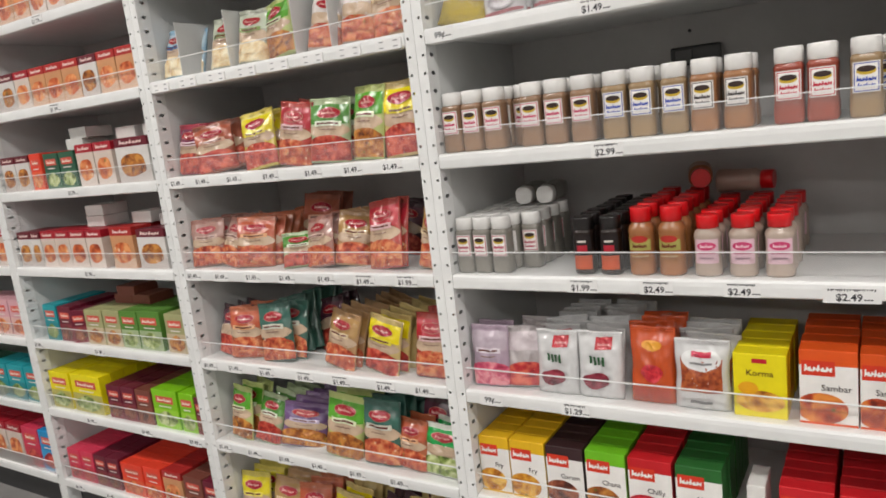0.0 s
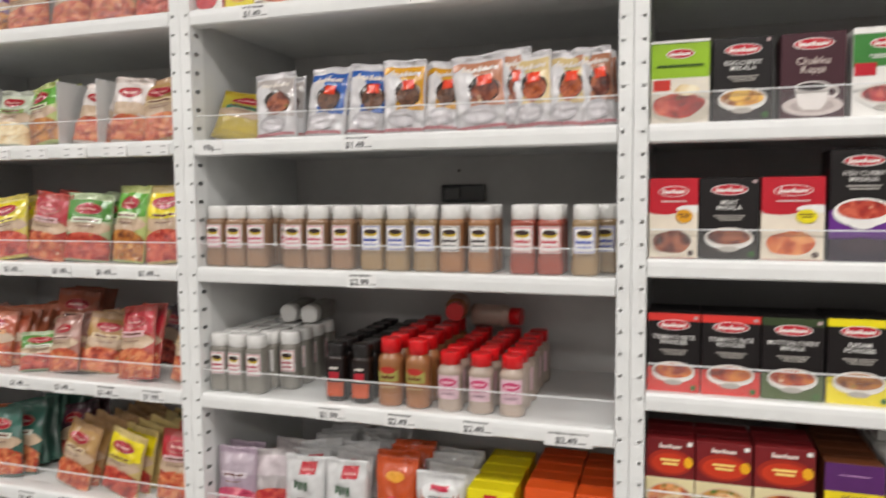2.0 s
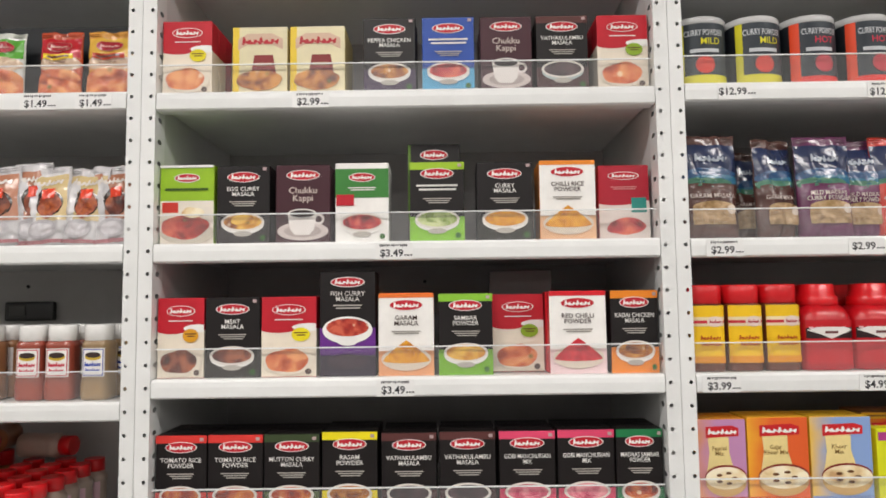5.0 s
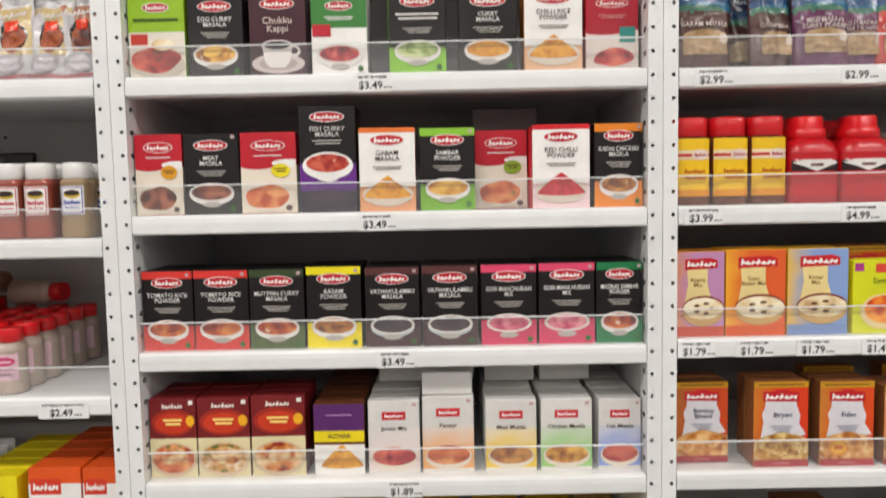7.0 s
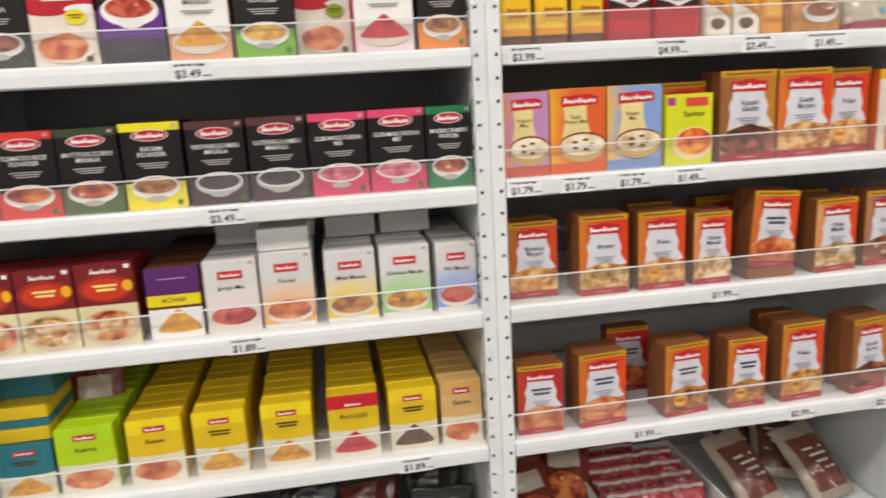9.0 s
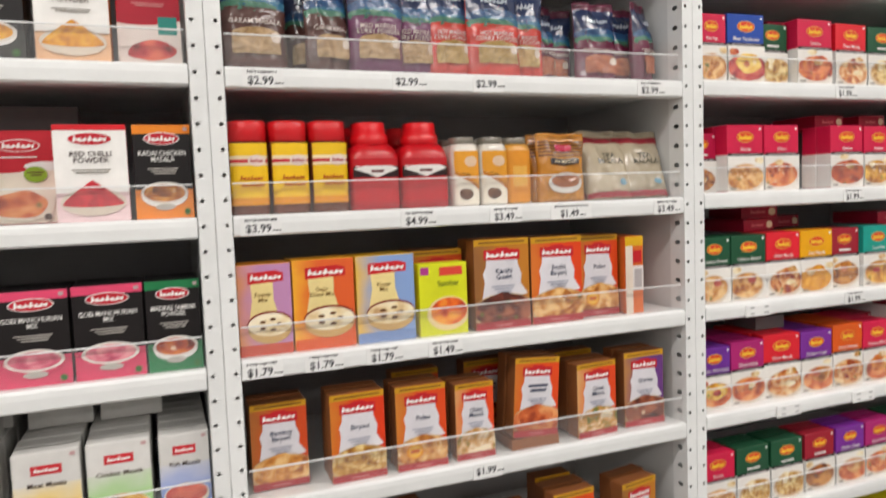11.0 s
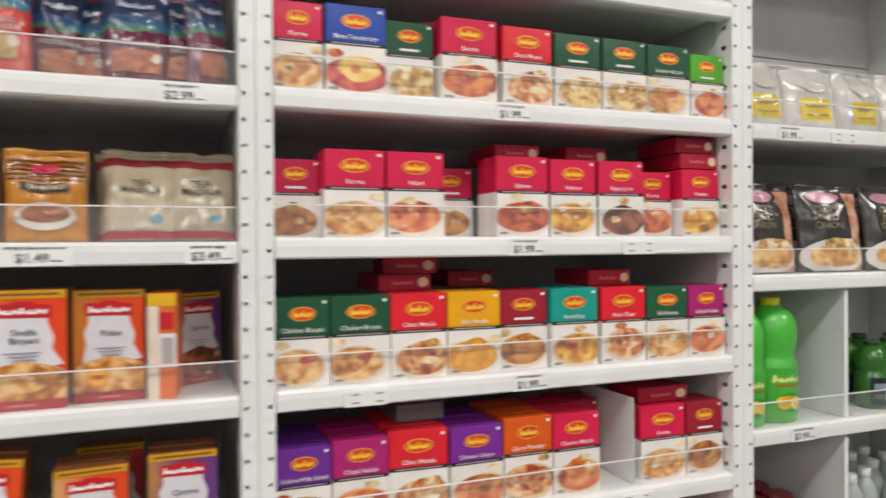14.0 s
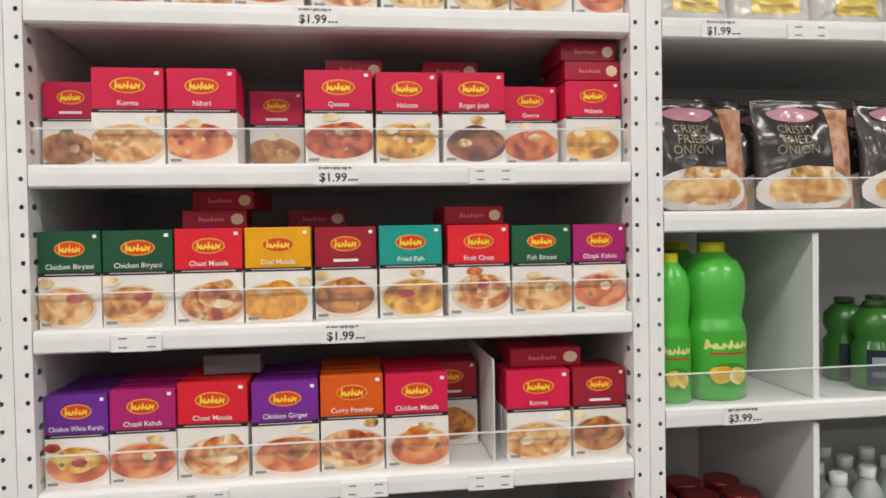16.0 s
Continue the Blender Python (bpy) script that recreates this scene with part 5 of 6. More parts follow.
jar_kind("j_ginger", 2.6, 14.0, PL("a06a42"), PL("d8141c"), RP, RC, 2.4, "red-capped jar of brown spice with green label", "jar", [e_rect(0.0, 0.45, 1, 0.85, ink("a8a458"), "label_panel"), e_oval(0.5, 0.86, 0.4, 0.13, ink("b8342c"), "label_badge"), e_script(0.5, 0.62, 0.34, 0.09, ink("6a2018"), "name_script"), e_rect(0.1, 0.2, 0.9, 0.26, ink("c8a878"), "small_print")], (0.20, 0.60), 0.8, ink("a06a3a"))
jar_kind("j_garlic", 2.6, 12.0, PL("b4a294"), PL("e0141c"), RP, RC, 2.4, "red-capped jar with pink label", "jar", [e_oval(0.5, 0.72, 0.42, 0.17, ink("d04474"), "label_badge"), e_script(0.5, 0.72, 0.28, 0.08, ink("f0d0d8"), "name_script"), e_rect(0.12, 0.40, 0.88, 0.50, ink("c86a8c"), "name_bar"), e_rect(0.2, 0.2, 0.8, 0.26, ink("b890a0"), "small_print")], (0.22, 0.62), 0.80, ink("e4c0cc"))
jar_kind("j_dark", 2.3, 12.4, PL("241814"), PL("1c1818"), JP, CP, 2.6, "small black-capped grinder jar with orange spice", "jar", [e_rect(0, 0, 1, 0.4, ink("c8501c"), "spice_window"), e_rect(0.2, 0.5, 0.8, 0.7, ink("b82838"), "label_badge"), e_rect(0.25, 0.78, 0.75, 0.84, ink("d8d0c8"), "name_bar")], (0.1, 0.70), 0.8, ink("241c1c"))
jar_kind("j_yellow", 3.3, 15.4, PL("6a3420"), PL("d81c24"), [(0.94, 0), (1, 0.02), (1, 0.70), (0.95, 0.76), (0.90, 0.78)], [(0.92, 0.78), (0.97, 0.79), (0.97, 0.98), (0.92, 1.0)], 4.0, "red-capped square jar with yellow label", "jar", [e_rect(0, 0.64, 1, 0.80, ink("ecd8b0"), "label_band"), e_rect(0.0, 0.69, 1.0, 0.74, ink("c8283c"), "name_bar"), e_oval(0.70, 0.72, 0.24, 0.09, ink("e8d4c8"), "badge"), e_script(0.70, 0.72, 0.17, 0.035, ink("b03040"), "logo_script"), e_script(0.55, 0.44, 0.3, 0.04, ink("b85a18"), "small_print"), e_script(0.58, 0.33, 0.3, 0.04, ink("b85a18"), "small_print"), e_rect(0, 0.0, 1, 0.12, ink("e09418"), "label_foot")], (0.10, 0.76), 0.9, ink("f2c41c"))
jar_kind("j_tin", 4.6, 15.4, PL("c41420"), PL("d8141e"), [(0.97, 0), (1, 0.02), (1, 0.20), (0.97, 0.215), (0.97, 0.23), (1, 0.245), (1, 0.56), (0.97, 0.63), (0.86, 0.70), (0.70, 0.745)], [(0.70, 0.74), (0.76, 0.75), (0.74, 0.85), (0.66, 0.87), (0.64, 0.985), (0.60, 1.0)], 5.0, "red plastic jug jar with black band", "jar", [e_rect(0, 0.62, 1, 0.84, ink("2a1418"), "black_band"), e_poly([(0.0, 0.79), (0.2, 0.855), (0.8, 0.855), (1.0, 0.79), (0.72, 0.70), (0.5, 0.61), (0.28, 0.70)], ink("e8e4e0"), "white_wing"), e_rect(0.0, 0.0, 1, 0.10, ink("a81422"), "red_band"), e_rect(0.36, 0.72, 0.64, 0.77, ink("6a3a3a"), "small_print"), e_rect(0.04, 0.82, 0.12, 0.86, ink("e8c0c0"), "small_print")], (0.02, 0.58), 0.9, ink("c01824"))
TEA = [(0.94, 0), (1, 0.02), (1, 0.80), (0.90, 0.88), (0.80, 0.90)]
TEACAP = [(0.78, 0.90), (0.82, 0.905), (0.82, 0.99), (0.78, 1.0)]
jar_kind("j_teaside", 2.75, 12.6, PL("e0a040"), PL("8a8478"), TEA, TEACAP, 4.0, "orange tea masala bottle turned to its side", "jar", [e_rect(0.2, 0.3, 0.8, 0.7, ink("e8b050"), "pale_panel")], (0.03, 0.80), 0.9, ink("e2942a"))
jar_kind("j_tea", 2.75, 12.6, PL("e8e0d4"), PL("8a8478"), [(0.94, 0), (1, 0.02), (1, 0.80), (0.90, 0.88), (0.80, 0.90)], [(0.78, 0.90), (0.82, 0.905), (0.82, 0.99), (0.78, 1.0)], 4.0, "white and orange tea masala bottle with grey cap", "jar", [e_poly([(0.0, 1.0), (1.0, 1.0), (1.0, 0.30), (0.62, 0.46), (0.0, 0.62)], ink("e8a030"), "label_panel"), e_poly([(0.0, 0.62), (0.62, 0.46), (1.0, 0.30), (1.0, 0.24), (0.6, 0.40), (0.0, 0.56)], ink("c87a20"), "label_swoosh"), e_oval(0.62, 0.80, 0.26, 0.10, ink("e8c8a8"), "badge"), e_text("Tea", 0.42, 0.55, 0.08, 0.5, ink("4a3020")), e_blob(0.4, 0.18, 0.3, 0.12, F["brownp"])], (0.03, 0.80), 0.9, ink("f0e8d8"))
jar_kind("j_tub", 5.0, 13.2, PL("23272c"), PL("c8c8c8"), [(0.90, 0), (0.93, 0.01), (1.0, 0.90), (1.0, 0.92)], [(1.02, 0.90), (1.04, 0.91), (1.04, 0.985), (1.0, 1.0)], 2.2, "black curry powder tub with grey rim", "tub", [e_rect(0, 0, 1, 0.16, ink("d8d020"), "yellow_band"), e_rect(0, 0, 0.1, 1, ink("d8d020"), "yellow_band"), e_text("CURRY POWDER", 0.5, 0.84, 0.10, 0.8, ink("d8dce0")), e_text("MILD", 0.62, 0.70, 0.11, 0.4, ink("e0d820")), e_rect(0.2, 0.52, 0.8, 0.58, ink("c8ccd0"), "small_print"), e_oval(0.5, 0.32, 0.2, 0.14, ink("d83828"), "chilli_picture")], (0.02, 0.90), 0.86, ink("2c343c"))
jar_kind("j_tubred", 5.0, 13.2, PL("23272c"), PL("c8c8c8"), [(0.90, 0), (0.93, 0.01), (1.0, 0.90), (1.0, 0.92)], [(1.02, 0.90), (1.04, 0.91), (1.04, 0.985), (1.0, 1.0)], 2.2, "black and red curry powder tub with grey rim", "tub", [e_rect(0, 0, 1, 0.12, ink("e02c24"), "red_band"), e_rect(0, 0, 0.14, 1, ink("e84a20"), "red_band"), e_text("CURRY POWDER", 0.55, 0.84, 0.10, 0.75, ink("d8dce0")), e_text("HOT", 0.62, 0.70, 0.11, 0.4, ink("d82848")), e_rect(0.24, 0.52, 0.8, 0.58, ink("c8ccd0"), "small_print"), e_oval(0.6, 0.32, 0.2, 0.14, ink("c02838"), "chilli_picture")], (0.02, 0.90), 0.86, ink("2c343c"))
LEMON = [(0.90, 0), (1.0, 0.015), (1.0, 0.42), (0.97, 0.47), (0.90, 0.50), (0.87, 0.53), (0.90, 0.57), (0.97, 0.63), (1.0, 0.71), (0.95, 0.80), (0.78, 0.875), (0.46, 0.925), (0.36, 0.945)]
for nm, r, h in (("lemon", 5.5, 26.4), ("lemon_half", 3.2, 24.8)):
    jar_kind(nm, r, h, PL("4ab83c"), PL("dcd41c"), LEMON, [(0.37, 0.935), (0.40, 0.94), (0.40, 0.995), (0.37, 1.0)], 2.0, "green plastic lemon juice bottle with yellow cap", "bottle",
             [e_script(0.5, 0.78, 0.44, 0.085, ink("e4e08c"), "name_script"), e_rect(0.12, 0.62, 0.88, 0.655, ink("b84a24"), "name_bar"), e_oval(0.5, 0.28, 0.42, 0.20, ink("3a8a2c"), "leaf_picture"), e_blob(0.35, 0.30, 0.24, 0.16, food("d8a010", "e8c020", "f4e060"), "lemon_picture"), e_blob(0.66, 0.26, 0.22, 0.15, food("d8b030", "ecd468", "f8f0b0"), "lemon_picture")], (0.06, 0.44), 0.8, PL("44b038"))
jar_kind("lime", 3.6, 15.4, PL("2c6a1c"), PL("24441c"), [(0.9, 0), (1.0, 0.02), (1.0, 0.48), (0.80, 0.54), (0.80, 0.57), (1.0, 0.66), (0.97, 0.80), (0.6, 0.90), (0.42, 0.93)], [(0.45, 0.93), (0.48, 0.935), (0.48, 0.99), (0.44, 1.0)], 2.0, "dark green lime juice bottle", "bottle", [e_rect(0.1, 0.60, 0.6, 0.80, ink("8a98a4"), "name_bar"), e_rect(0.1, 0.25, 0.5, 0.40, ink("56646e"), "small_print"), e_blob(0.74, 0.62, 0.24, 0.26, ink("c4d020"), "lime_picture"), e_blob(0.66, 0.28, 0.20, 0.20, ink("a8b81c"), "lime_picture")], (0.05, 0.46), 0.8, ink("1c2430"))
jar_kind("clear", 2.9, 17.0, PL("a8b0ac"), PL("e8eae8"), [(0.9, 0), (1.0, 0.02), (1.0, 0.60), (0.9, 0.72), (0.5, 0.85), (0.42, 0.88)], [(0.46, 0.88), (0.5, 0.885), (0.5, 0.99), (0.46, 1.0)], 2.0, "clear bottle with white screw cap", "bottle")
jar_kind("redcan", 3.4, 12.0, PL("2a1014"), PL("8a161c"), [(0.95, 0), (1, 0.02), (1, 0.84), (0.95, 0.86)], [(0.97, 0.86), (1.0, 0.865), (1.0, 0.99), (0.96, 1.0)], 2.0, "dark jar with red lid", "jar")
jar_kind("j_achar", 2.6, 13.4, PL("6a5a24"), PL("2a58b0"), RP, RC, 2.4, "blue-capped jar with green label", "jar", [e_rect(0, 0.3, 1, 0.8, ink("7aa82a"), "label_band"), e_rect(0.2, 0.45, 0.8, 0.65, ink("b82c28"), "name_bar")], (0.15, 0.66), 0.85, ink("5a3a1c"))
design("s_flat", ink("a81434"), [e_oval(0.85, 0.5, 0.1, 0.3, ink("e8d0b0"), "food_picture"), e_script(0.45, 0.5, 0.2, 0.15, ink("d86a70"))], "crimson spice carton lying on the others")


# ---- goods, bay by bay: design, left edge and width in cm, height in cm ----
random.seed(7)


def run_cartons(k, i, items, **kw):
    for name, x, w, h, *rest in items:
        o = dict(kw)
        if rest:
            o.update(rest[0])
        carton(k, i, name, x, w, h, **o)


# bay 4
run_cartons(4, 0, [("wave2", 0.3, 9.2, 13.9), ("sakthi", 13.2, 10.2, 12.6), ("sakthi", 23.8, 10.2, 12.6), ("pepper", 37.3, 9.7, 13.9), ("bluebox", 48.1, 9.7, 13.9),
                   ("chukku", 58.8, 9.6, 13.9), ("vatha", 69.1, 9.6, 13.9), ("wave3", 80.3, 9.4, 13.9)], rows=3)
run_cartons(4, 1, [("limewhite", 0.3, 9.9, 14.4), ("egg", 10.6, 9.7, 14.2), ("chukku", 21.3, 10.0, 14.2), ("greenwhite", 32.1, 9.8, 14.4), ("lime", 45.6, 10.0, 14.4), ("curry", 57.7, 10.3, 14.2),
                   ("chillirice", 69.1, 10.2, 14.4), ("redteal", 80.1, 9.4, 13.7, dict(y=4))], rows=2)
carton(4, 1, "limeback", 45.0, 10.0, 14.4, y=8.0, z=4.6)
carton(4, 1, "greybox", 45.0, 10.0, 4.5, y=8.0)
run_cartons(4, 2, [("wave", 0.3, 8.4, 14.2), ("meat", 8.8, 9.9, 14.2), ("wave2", 18.9, 9.9, 14.2), ("fish", 29.3, 10.1, 18.6), ("garam", 39.8, 10.0, 14.6), ("sambar", 50.5, 9.8, 14.4),
                   ("wave3", 60.4, 9.6, 14.2, dict(y=7)), ("redchilli", 70.3, 10.2, 14.6), ("kadai", 81.2, 8.6, 14.6)], rows=2)
carton(4, 2, "greybox", 60.5, 12.5, 19.0, y=16)
run_cartons(4, 3, [("tomato", 0.3, 9.2, 14.3), ("tomato", 9.6, 9.8, 14.3), ("mutton", 19.5, 9.9, 14.3), ("rasam", 29.7, 9.9, 14.6), ("vatha", 40.2, 9.8, 14.3), ("vatha", 50.4, 10.0, 14.4),
                   ("gobi", 60.9, 10.0, 14.4), ("gobi", 71.2, 10.1, 14.5), ("madras", 81.5, 8.3, 14.5)], rows=3)
run_cartons(4, 4, [("priya1", 0.3, 8.6, 14.6), ("priya2", 9.0, 9.6, 14.6), ("priya3", 18.8, 9.9, 14.8)], rows=3, y=2.6)
run_cartons(4, 4, [("achar", 30.1, 9.3, 13.0), ("jamun", 40.0, 9.5, 13.4), ("paneer", 49.9, 9.5, 14.0), ("meatw", 61.4, 9.4, 13.2), ("chickw", 71.5, 9.4, 13.2), ("fishw", 82.0, 7.8, 13.0)], rows=8, y=3.0, gap=0.15)
for x, z in ((41, 13.6), (50, 14.3), (62, 13.4), (73, 13.4)):
    carton(4, 4, "whitebox", x, 10, 4.0, d=13, y=16, z=z, plain=True)
carton(4, 4, "paneer", 49.9, 9.3, 4.0, d=9, y=4.0, z=14.2, plain=True)
run_cartons(4, 5, [("tealy", 0.6, 9.6, 10.5), ("limey", 10.8, 10.2, 12.5), ("ylw1", 23.0, 9.9, 12.6), ("ylw2", 34.7, 9.6, 12.6), ("ylw3", 47.1, 9.5, 12.6), ("ylw4", 59.5, 9.8, 12.8),
                   ("ylw5", 71.2, 9.4, 12.6), ("beige", 81.4, 8.2, 13.0)], rows=9, y=3.0, gap=0.2)
for nm, z, y, h in (("ylw2", 10.7, 4.0, 2.4), ("tealy", 13.2, 4.4, 1.6), ("ylw2", 14.9, 4.2, 2.2), ("tealy", 17.2, 9.0, 4.2)):
    carton(4, 5, nm, 0.8, 9.3, h, d=13, y=y, z=z, plain=True)
pouch(4, 5, "rustbag", 8.6, 11, 21, y=15, rx=-8)
for q, nm in enumerate(("rustbag", "whitebag", "darkbag", "darkbag", "rustbag", "darkbag")):
    pouch(4, 6, nm, 2 + q * 14.6, 14, 24 + (q % 2) * 2, d=6, y=9, rx=-10, rows=2, step=9, rz=(-1) ** q * 5)

# bay 5
jar(5, 0, "j_tub", 0.2, y=2.4, rows=3)
jar(5, 0, "j_tub", 10.4, y=2.4, rows=3)
jar(5, 0, "j_tubred", 20.8, y=2.4, rows=3)
jar(5, 0, "j_tubred", 31.2, y=2.4, rows=3)
run_cartons(5, 0, [("natx", 43.0, 11.5, 14), ("naty", 55.2, 9.0, 14), ("qorma", 64.5, 9.0, 14), ("limewhite", 74.0, 7.8, 14.5), ("greenwhite", 82.0, 7.7, 14.5)], rows=2)
for name, x, w, h, y, rz in (("r_brown", 0.2, 11.0, 18.5, 3.4, 4), ("r_brown", 12.0, 8.0, 16.5, 10, -6), ("r_brown", 14.0, 8.6, 17.6, 4.2, 18), ("r_purple", 21.8, 10.2, 18.0, 3.2, 0), ("r_purple", 30.0, 9.6, 17.8, 6.0, -3),
                             ("r_red", 37.0, 9.4, 18.2, 5.2, 3), ("r_red", 44.4, 11.2, 17.6, 3.2, 1), ("r_red", 52.6, 9.0, 17.6, 5.6, -10), ("r_maroon", 60.0, 8.6, 15.6, 11, 20), ("r_maroon", 64.0, 8.6, 15.2, 13, -20),
                             ("r_maroon", 70.6, 10.0, 15.8, 7.5, 0), ("r_maroon", 78.5, 8.6, 15.6, 9.5, 4), ("r_maroon", 82.5, 7.0, 15.8, 6, 30)):
    pouch(5, 1, name, x, w, h + 1.2, d=4.2, y=y, rz=rz, rx=-3)
for x in (0.2, 6.9, 13.6):
    jar(5, 2, "j_yellow", x, rows=3)
for x in (20.3, 30.0):
    jar(5, 2, "j_tin", x, rows=2)
for nm, x, y in (("j_tea", 39.6, 2.2), ("j_tea", 45.5, 2.2), ("j_teaside", 51.2, 3.6)):
    jar(5, 2, nm, x, y=y, rows=2)
pouch(5, 2, "zigzag", 58.2, 10.8, 13.4, d=3.4, y=3.0, rx=-2, rows=2)
pouch(5, 2, "team", 70.4, 11.4, 15.0, d=4.4, y=3.6, rx=-18, rows=4, step=3.2)
pouch(5, 2, "team", 79.6, 10.4, 14.8, d=4.4, y=3.2, rx=-18, rows=4, step=3.2, rz=-3)
run_cartons(5, 3, [("kheer1", 0.3, 8.9, 15.2), ("kheer2", 9.4, 10.7, 15.4), ("kheer3", 20.4, 10.8, 15.4), ("sambhar", 32.0, 9.6, 13.2)], rows=2)
run_cartons(5, 3, [("naty", 32.0, 10.5, 15.4, dict(y=6.5)), ("karahi", 43.0, 11.6, 17.0), ("sindhi", 55.0, 11.4, 16.8), ("pulao", 66.8, 9.8, 16.4, dict(y=4.5)), ("natside", 76.9, 4.2, 15.8, dict(d=9.5, rz=-6, rows=1))], rows=2)
carton(5, 3, "qorma", 80.0, 9.0, 15.0, y=14, rz=35)
run_cartons(5, 4, [("bombay", 1.4, 9.8, 15.0, dict(y=5)), ("biryani", 14.6, 10.0, 15.6), ("pulao", 26.6, 9.8, 15.4), ("chaat", 38.2, 8.0, 14.4), ("natx", 50.0, 9.8, 15.4, dict(z=2.2, ry=4)),
                   ("chaat", 64.4, 9.8, 15.0, dict(rz=4)), ("qorma", 76.8, 10.0, 15.6, dict(y=3.4))], rows=2, d=3.4, gap=0.8)
carton(5, 4, "natred", 49.6, 10.5, 2.1, d=10, y=1.8, plain=True)
run_cartons(5, 4, [("natred", 66, 10.0, 15.0, dict(y=14)), ("natx", 30, 10.0, 15.0, dict(y=15)), ("naty", 46, 10.0, 15.0, dict(y=16))])
run_cartons(5, 5, [("natred", 1.6, 9.4, 14.4), ("natx", 14.2, 10.3, 15.4, dict(rz=5)), ("naty", 32.4, 10.2, 15.4, dict(rz=6)), ("naty", 46.6, 8.6, 15.0), ("pulao", 58.6, 10.0, 17.0, dict(rz=4)), ("karahi", 74.5, 10.0, 16.4, dict(rz=10))], rows=2, d=3.4, gap=0.8, y=2.6)
run_cartons(5, 5, [("natred", 26.0, 10.0, 15.0, dict(y=17)), ("karahi", 62.0, 9.0, 15.0, dict(y=16))])
tray = thing("display_tray", "white open card tray of small sachets", "tray", place(5, 6, 36, 20))
part("base", box(-0.14, 0.14, -0.15, 0.15, 0.0, 0.004), WHITE, tray)
for x0, x1, y0, y1 in ((-0.14, -0.136, -0.15, 0.15), (0.136, 0.14, -0.15, 0.15), (-0.136, 0.136, -0.15, -0.146), (-0.136, 0.136, 0.146, 0.15)):
    part("side", box(x0, x1, y0, y1, 0.004, 0.075), WHITE, tray)
for q in range(14):
    pouch(5, 6, "redsachet", 24 + (q % 3) * 7.8, 7.6, 10.5, d=1.6, y=6.5 + (q // 3) * 5.4, z=0.5, rx=-35, stand=False)
for q, (nm, x, y, rz) in enumerate((("rustbag", 2, 8, 10), ("rustbag", 10, 16, -15), ("rustbag", 4, 22, 5), ("whitebag", 56, 8, 20), ("whitebag", 66, 18, -25), ("whitebag", 60, 24, 10), ("whitebag", 73, 7, 15), ("rustbag", 70, 27, 0))):
    pouch(5, 6, nm, x, 13, 19, d=5, y=y, rx=-50, rz=rz, stand=False, z=1.5)

# bay 6
run_cartons(6, 0, [("s_plain", 0.3, 8.8, 13.6), ("s_mag", 9.3, 9.8, 13.6), ("s_teal", 19.4, 9.8, 13.6), ("s_green", 29.5, 9.8, 13.6), ("s_green", 39.6, 9.8, 13.6), ("s_brown", 49.8, 9.8, 13.6), ("s_red", 60.2, 9.8, 13.6), ("s_green", 70.4, 9.8, 13.6), ("s_korma", 80.4, 9.2, 13.6)], rows=2)
run_cartons(6, 1, [("s_korma", 0.4, 7.9, 14.0), ("s_blue", 8.7, 10.2, 14.4), ("s_green", 19.4, 8.8, 13.4, dict(y=4.5)), ("s_qeema", 28.7, 10.6, 14.4), ("s_chaat", 40.4, 10.0, 14.0), ("s_green", 50.9, 9.9, 13.8), ("s_green", 61.2, 9.9, 13.8), ("s_biry", 71.4, 9.9, 13.6), ("s_lgreen", 81.6, 8.2, 12.6)], rows=2)
carton(6, 1, "s_plain", 28.0, 8, 15.6, y=10, plain=True)
run_cartons(6, 2, [("s_plain", 0.2, 8.2, 12.8, dict(y=5.5)), ("s_korma", 8.3, 10.3, 14.3), ("s_nihari", 18.9, 10.2, 14.3), ("s_plain", 29.6, 8.8, 12.8, dict(y=11.5)), ("s_qeema", 39.0, 10.4, 14.3), ("s_haleem", 49.8, 9.8, 14.1),
                   ("s_rogan", 60.2, 10.0, 14.2), ("s_qeema", 70.8, 9.0, 12.8, dict(y=6)), ("s_haleem", 80.4, 9.3, 13.3, dict(y=3.4))], rows=2)
for x, z, y in ((80.5, 13.6, 4), (80.0, 16.8, 4.5), (42, 14.4, 9), (58, 14.6, 10)):
    carton(6, 2, "s_flat", x, 9.4, 3.0, d=13, y=y, z=z)
run_cartons(6, 3, [("s_biry", 0.3, 8.8, 14.2), ("s_biry", 9.2, 10.1, 14.2), ("s_chaat", 19.4, 10.0, 14.3), ("s_yellow", 29.6, 10.0, 14.3), ("s_brown", 40.0, 9.6, 14.2, dict(y=3.2)), ("s_teal", 49.9, 9.9, 14.3),
                   ("s_red", 60.6, 10.0, 14.2), ("s_fishb", 70.9, 9.8, 14.0), ("s_mag", 81.0, 8.8, 14.0)], rows=2)
for nm, x, z, y, rz in (("s_flat", 19.2, 14.4, 9, 3), ("s_flat", 20.4, 17.4, 10, -7), ("s_flat", 60.8, 14.4, 7, 2), ("s_flat", 35, 14.4, 16, 4)):
    carton(6, 3, nm, x, 10, 2.9, d=12.5, y=y, z=z, rz=rz)
run_cartons(6, 4, [("s_purple2", 0.3, 9.0, 13.6), ("s_mag", 9.4, 9.6, 14.0), ("s_chaat", 19.0, 10.6, 14.6, dict(rz=-3)), ("s_purple", 30.0, 10.2, 14.2), ("s_orange", 40.4, 9.8, 14.8), ("s_chick", 50.4, 10.0, 14.6)], rows=4, y=2.6)
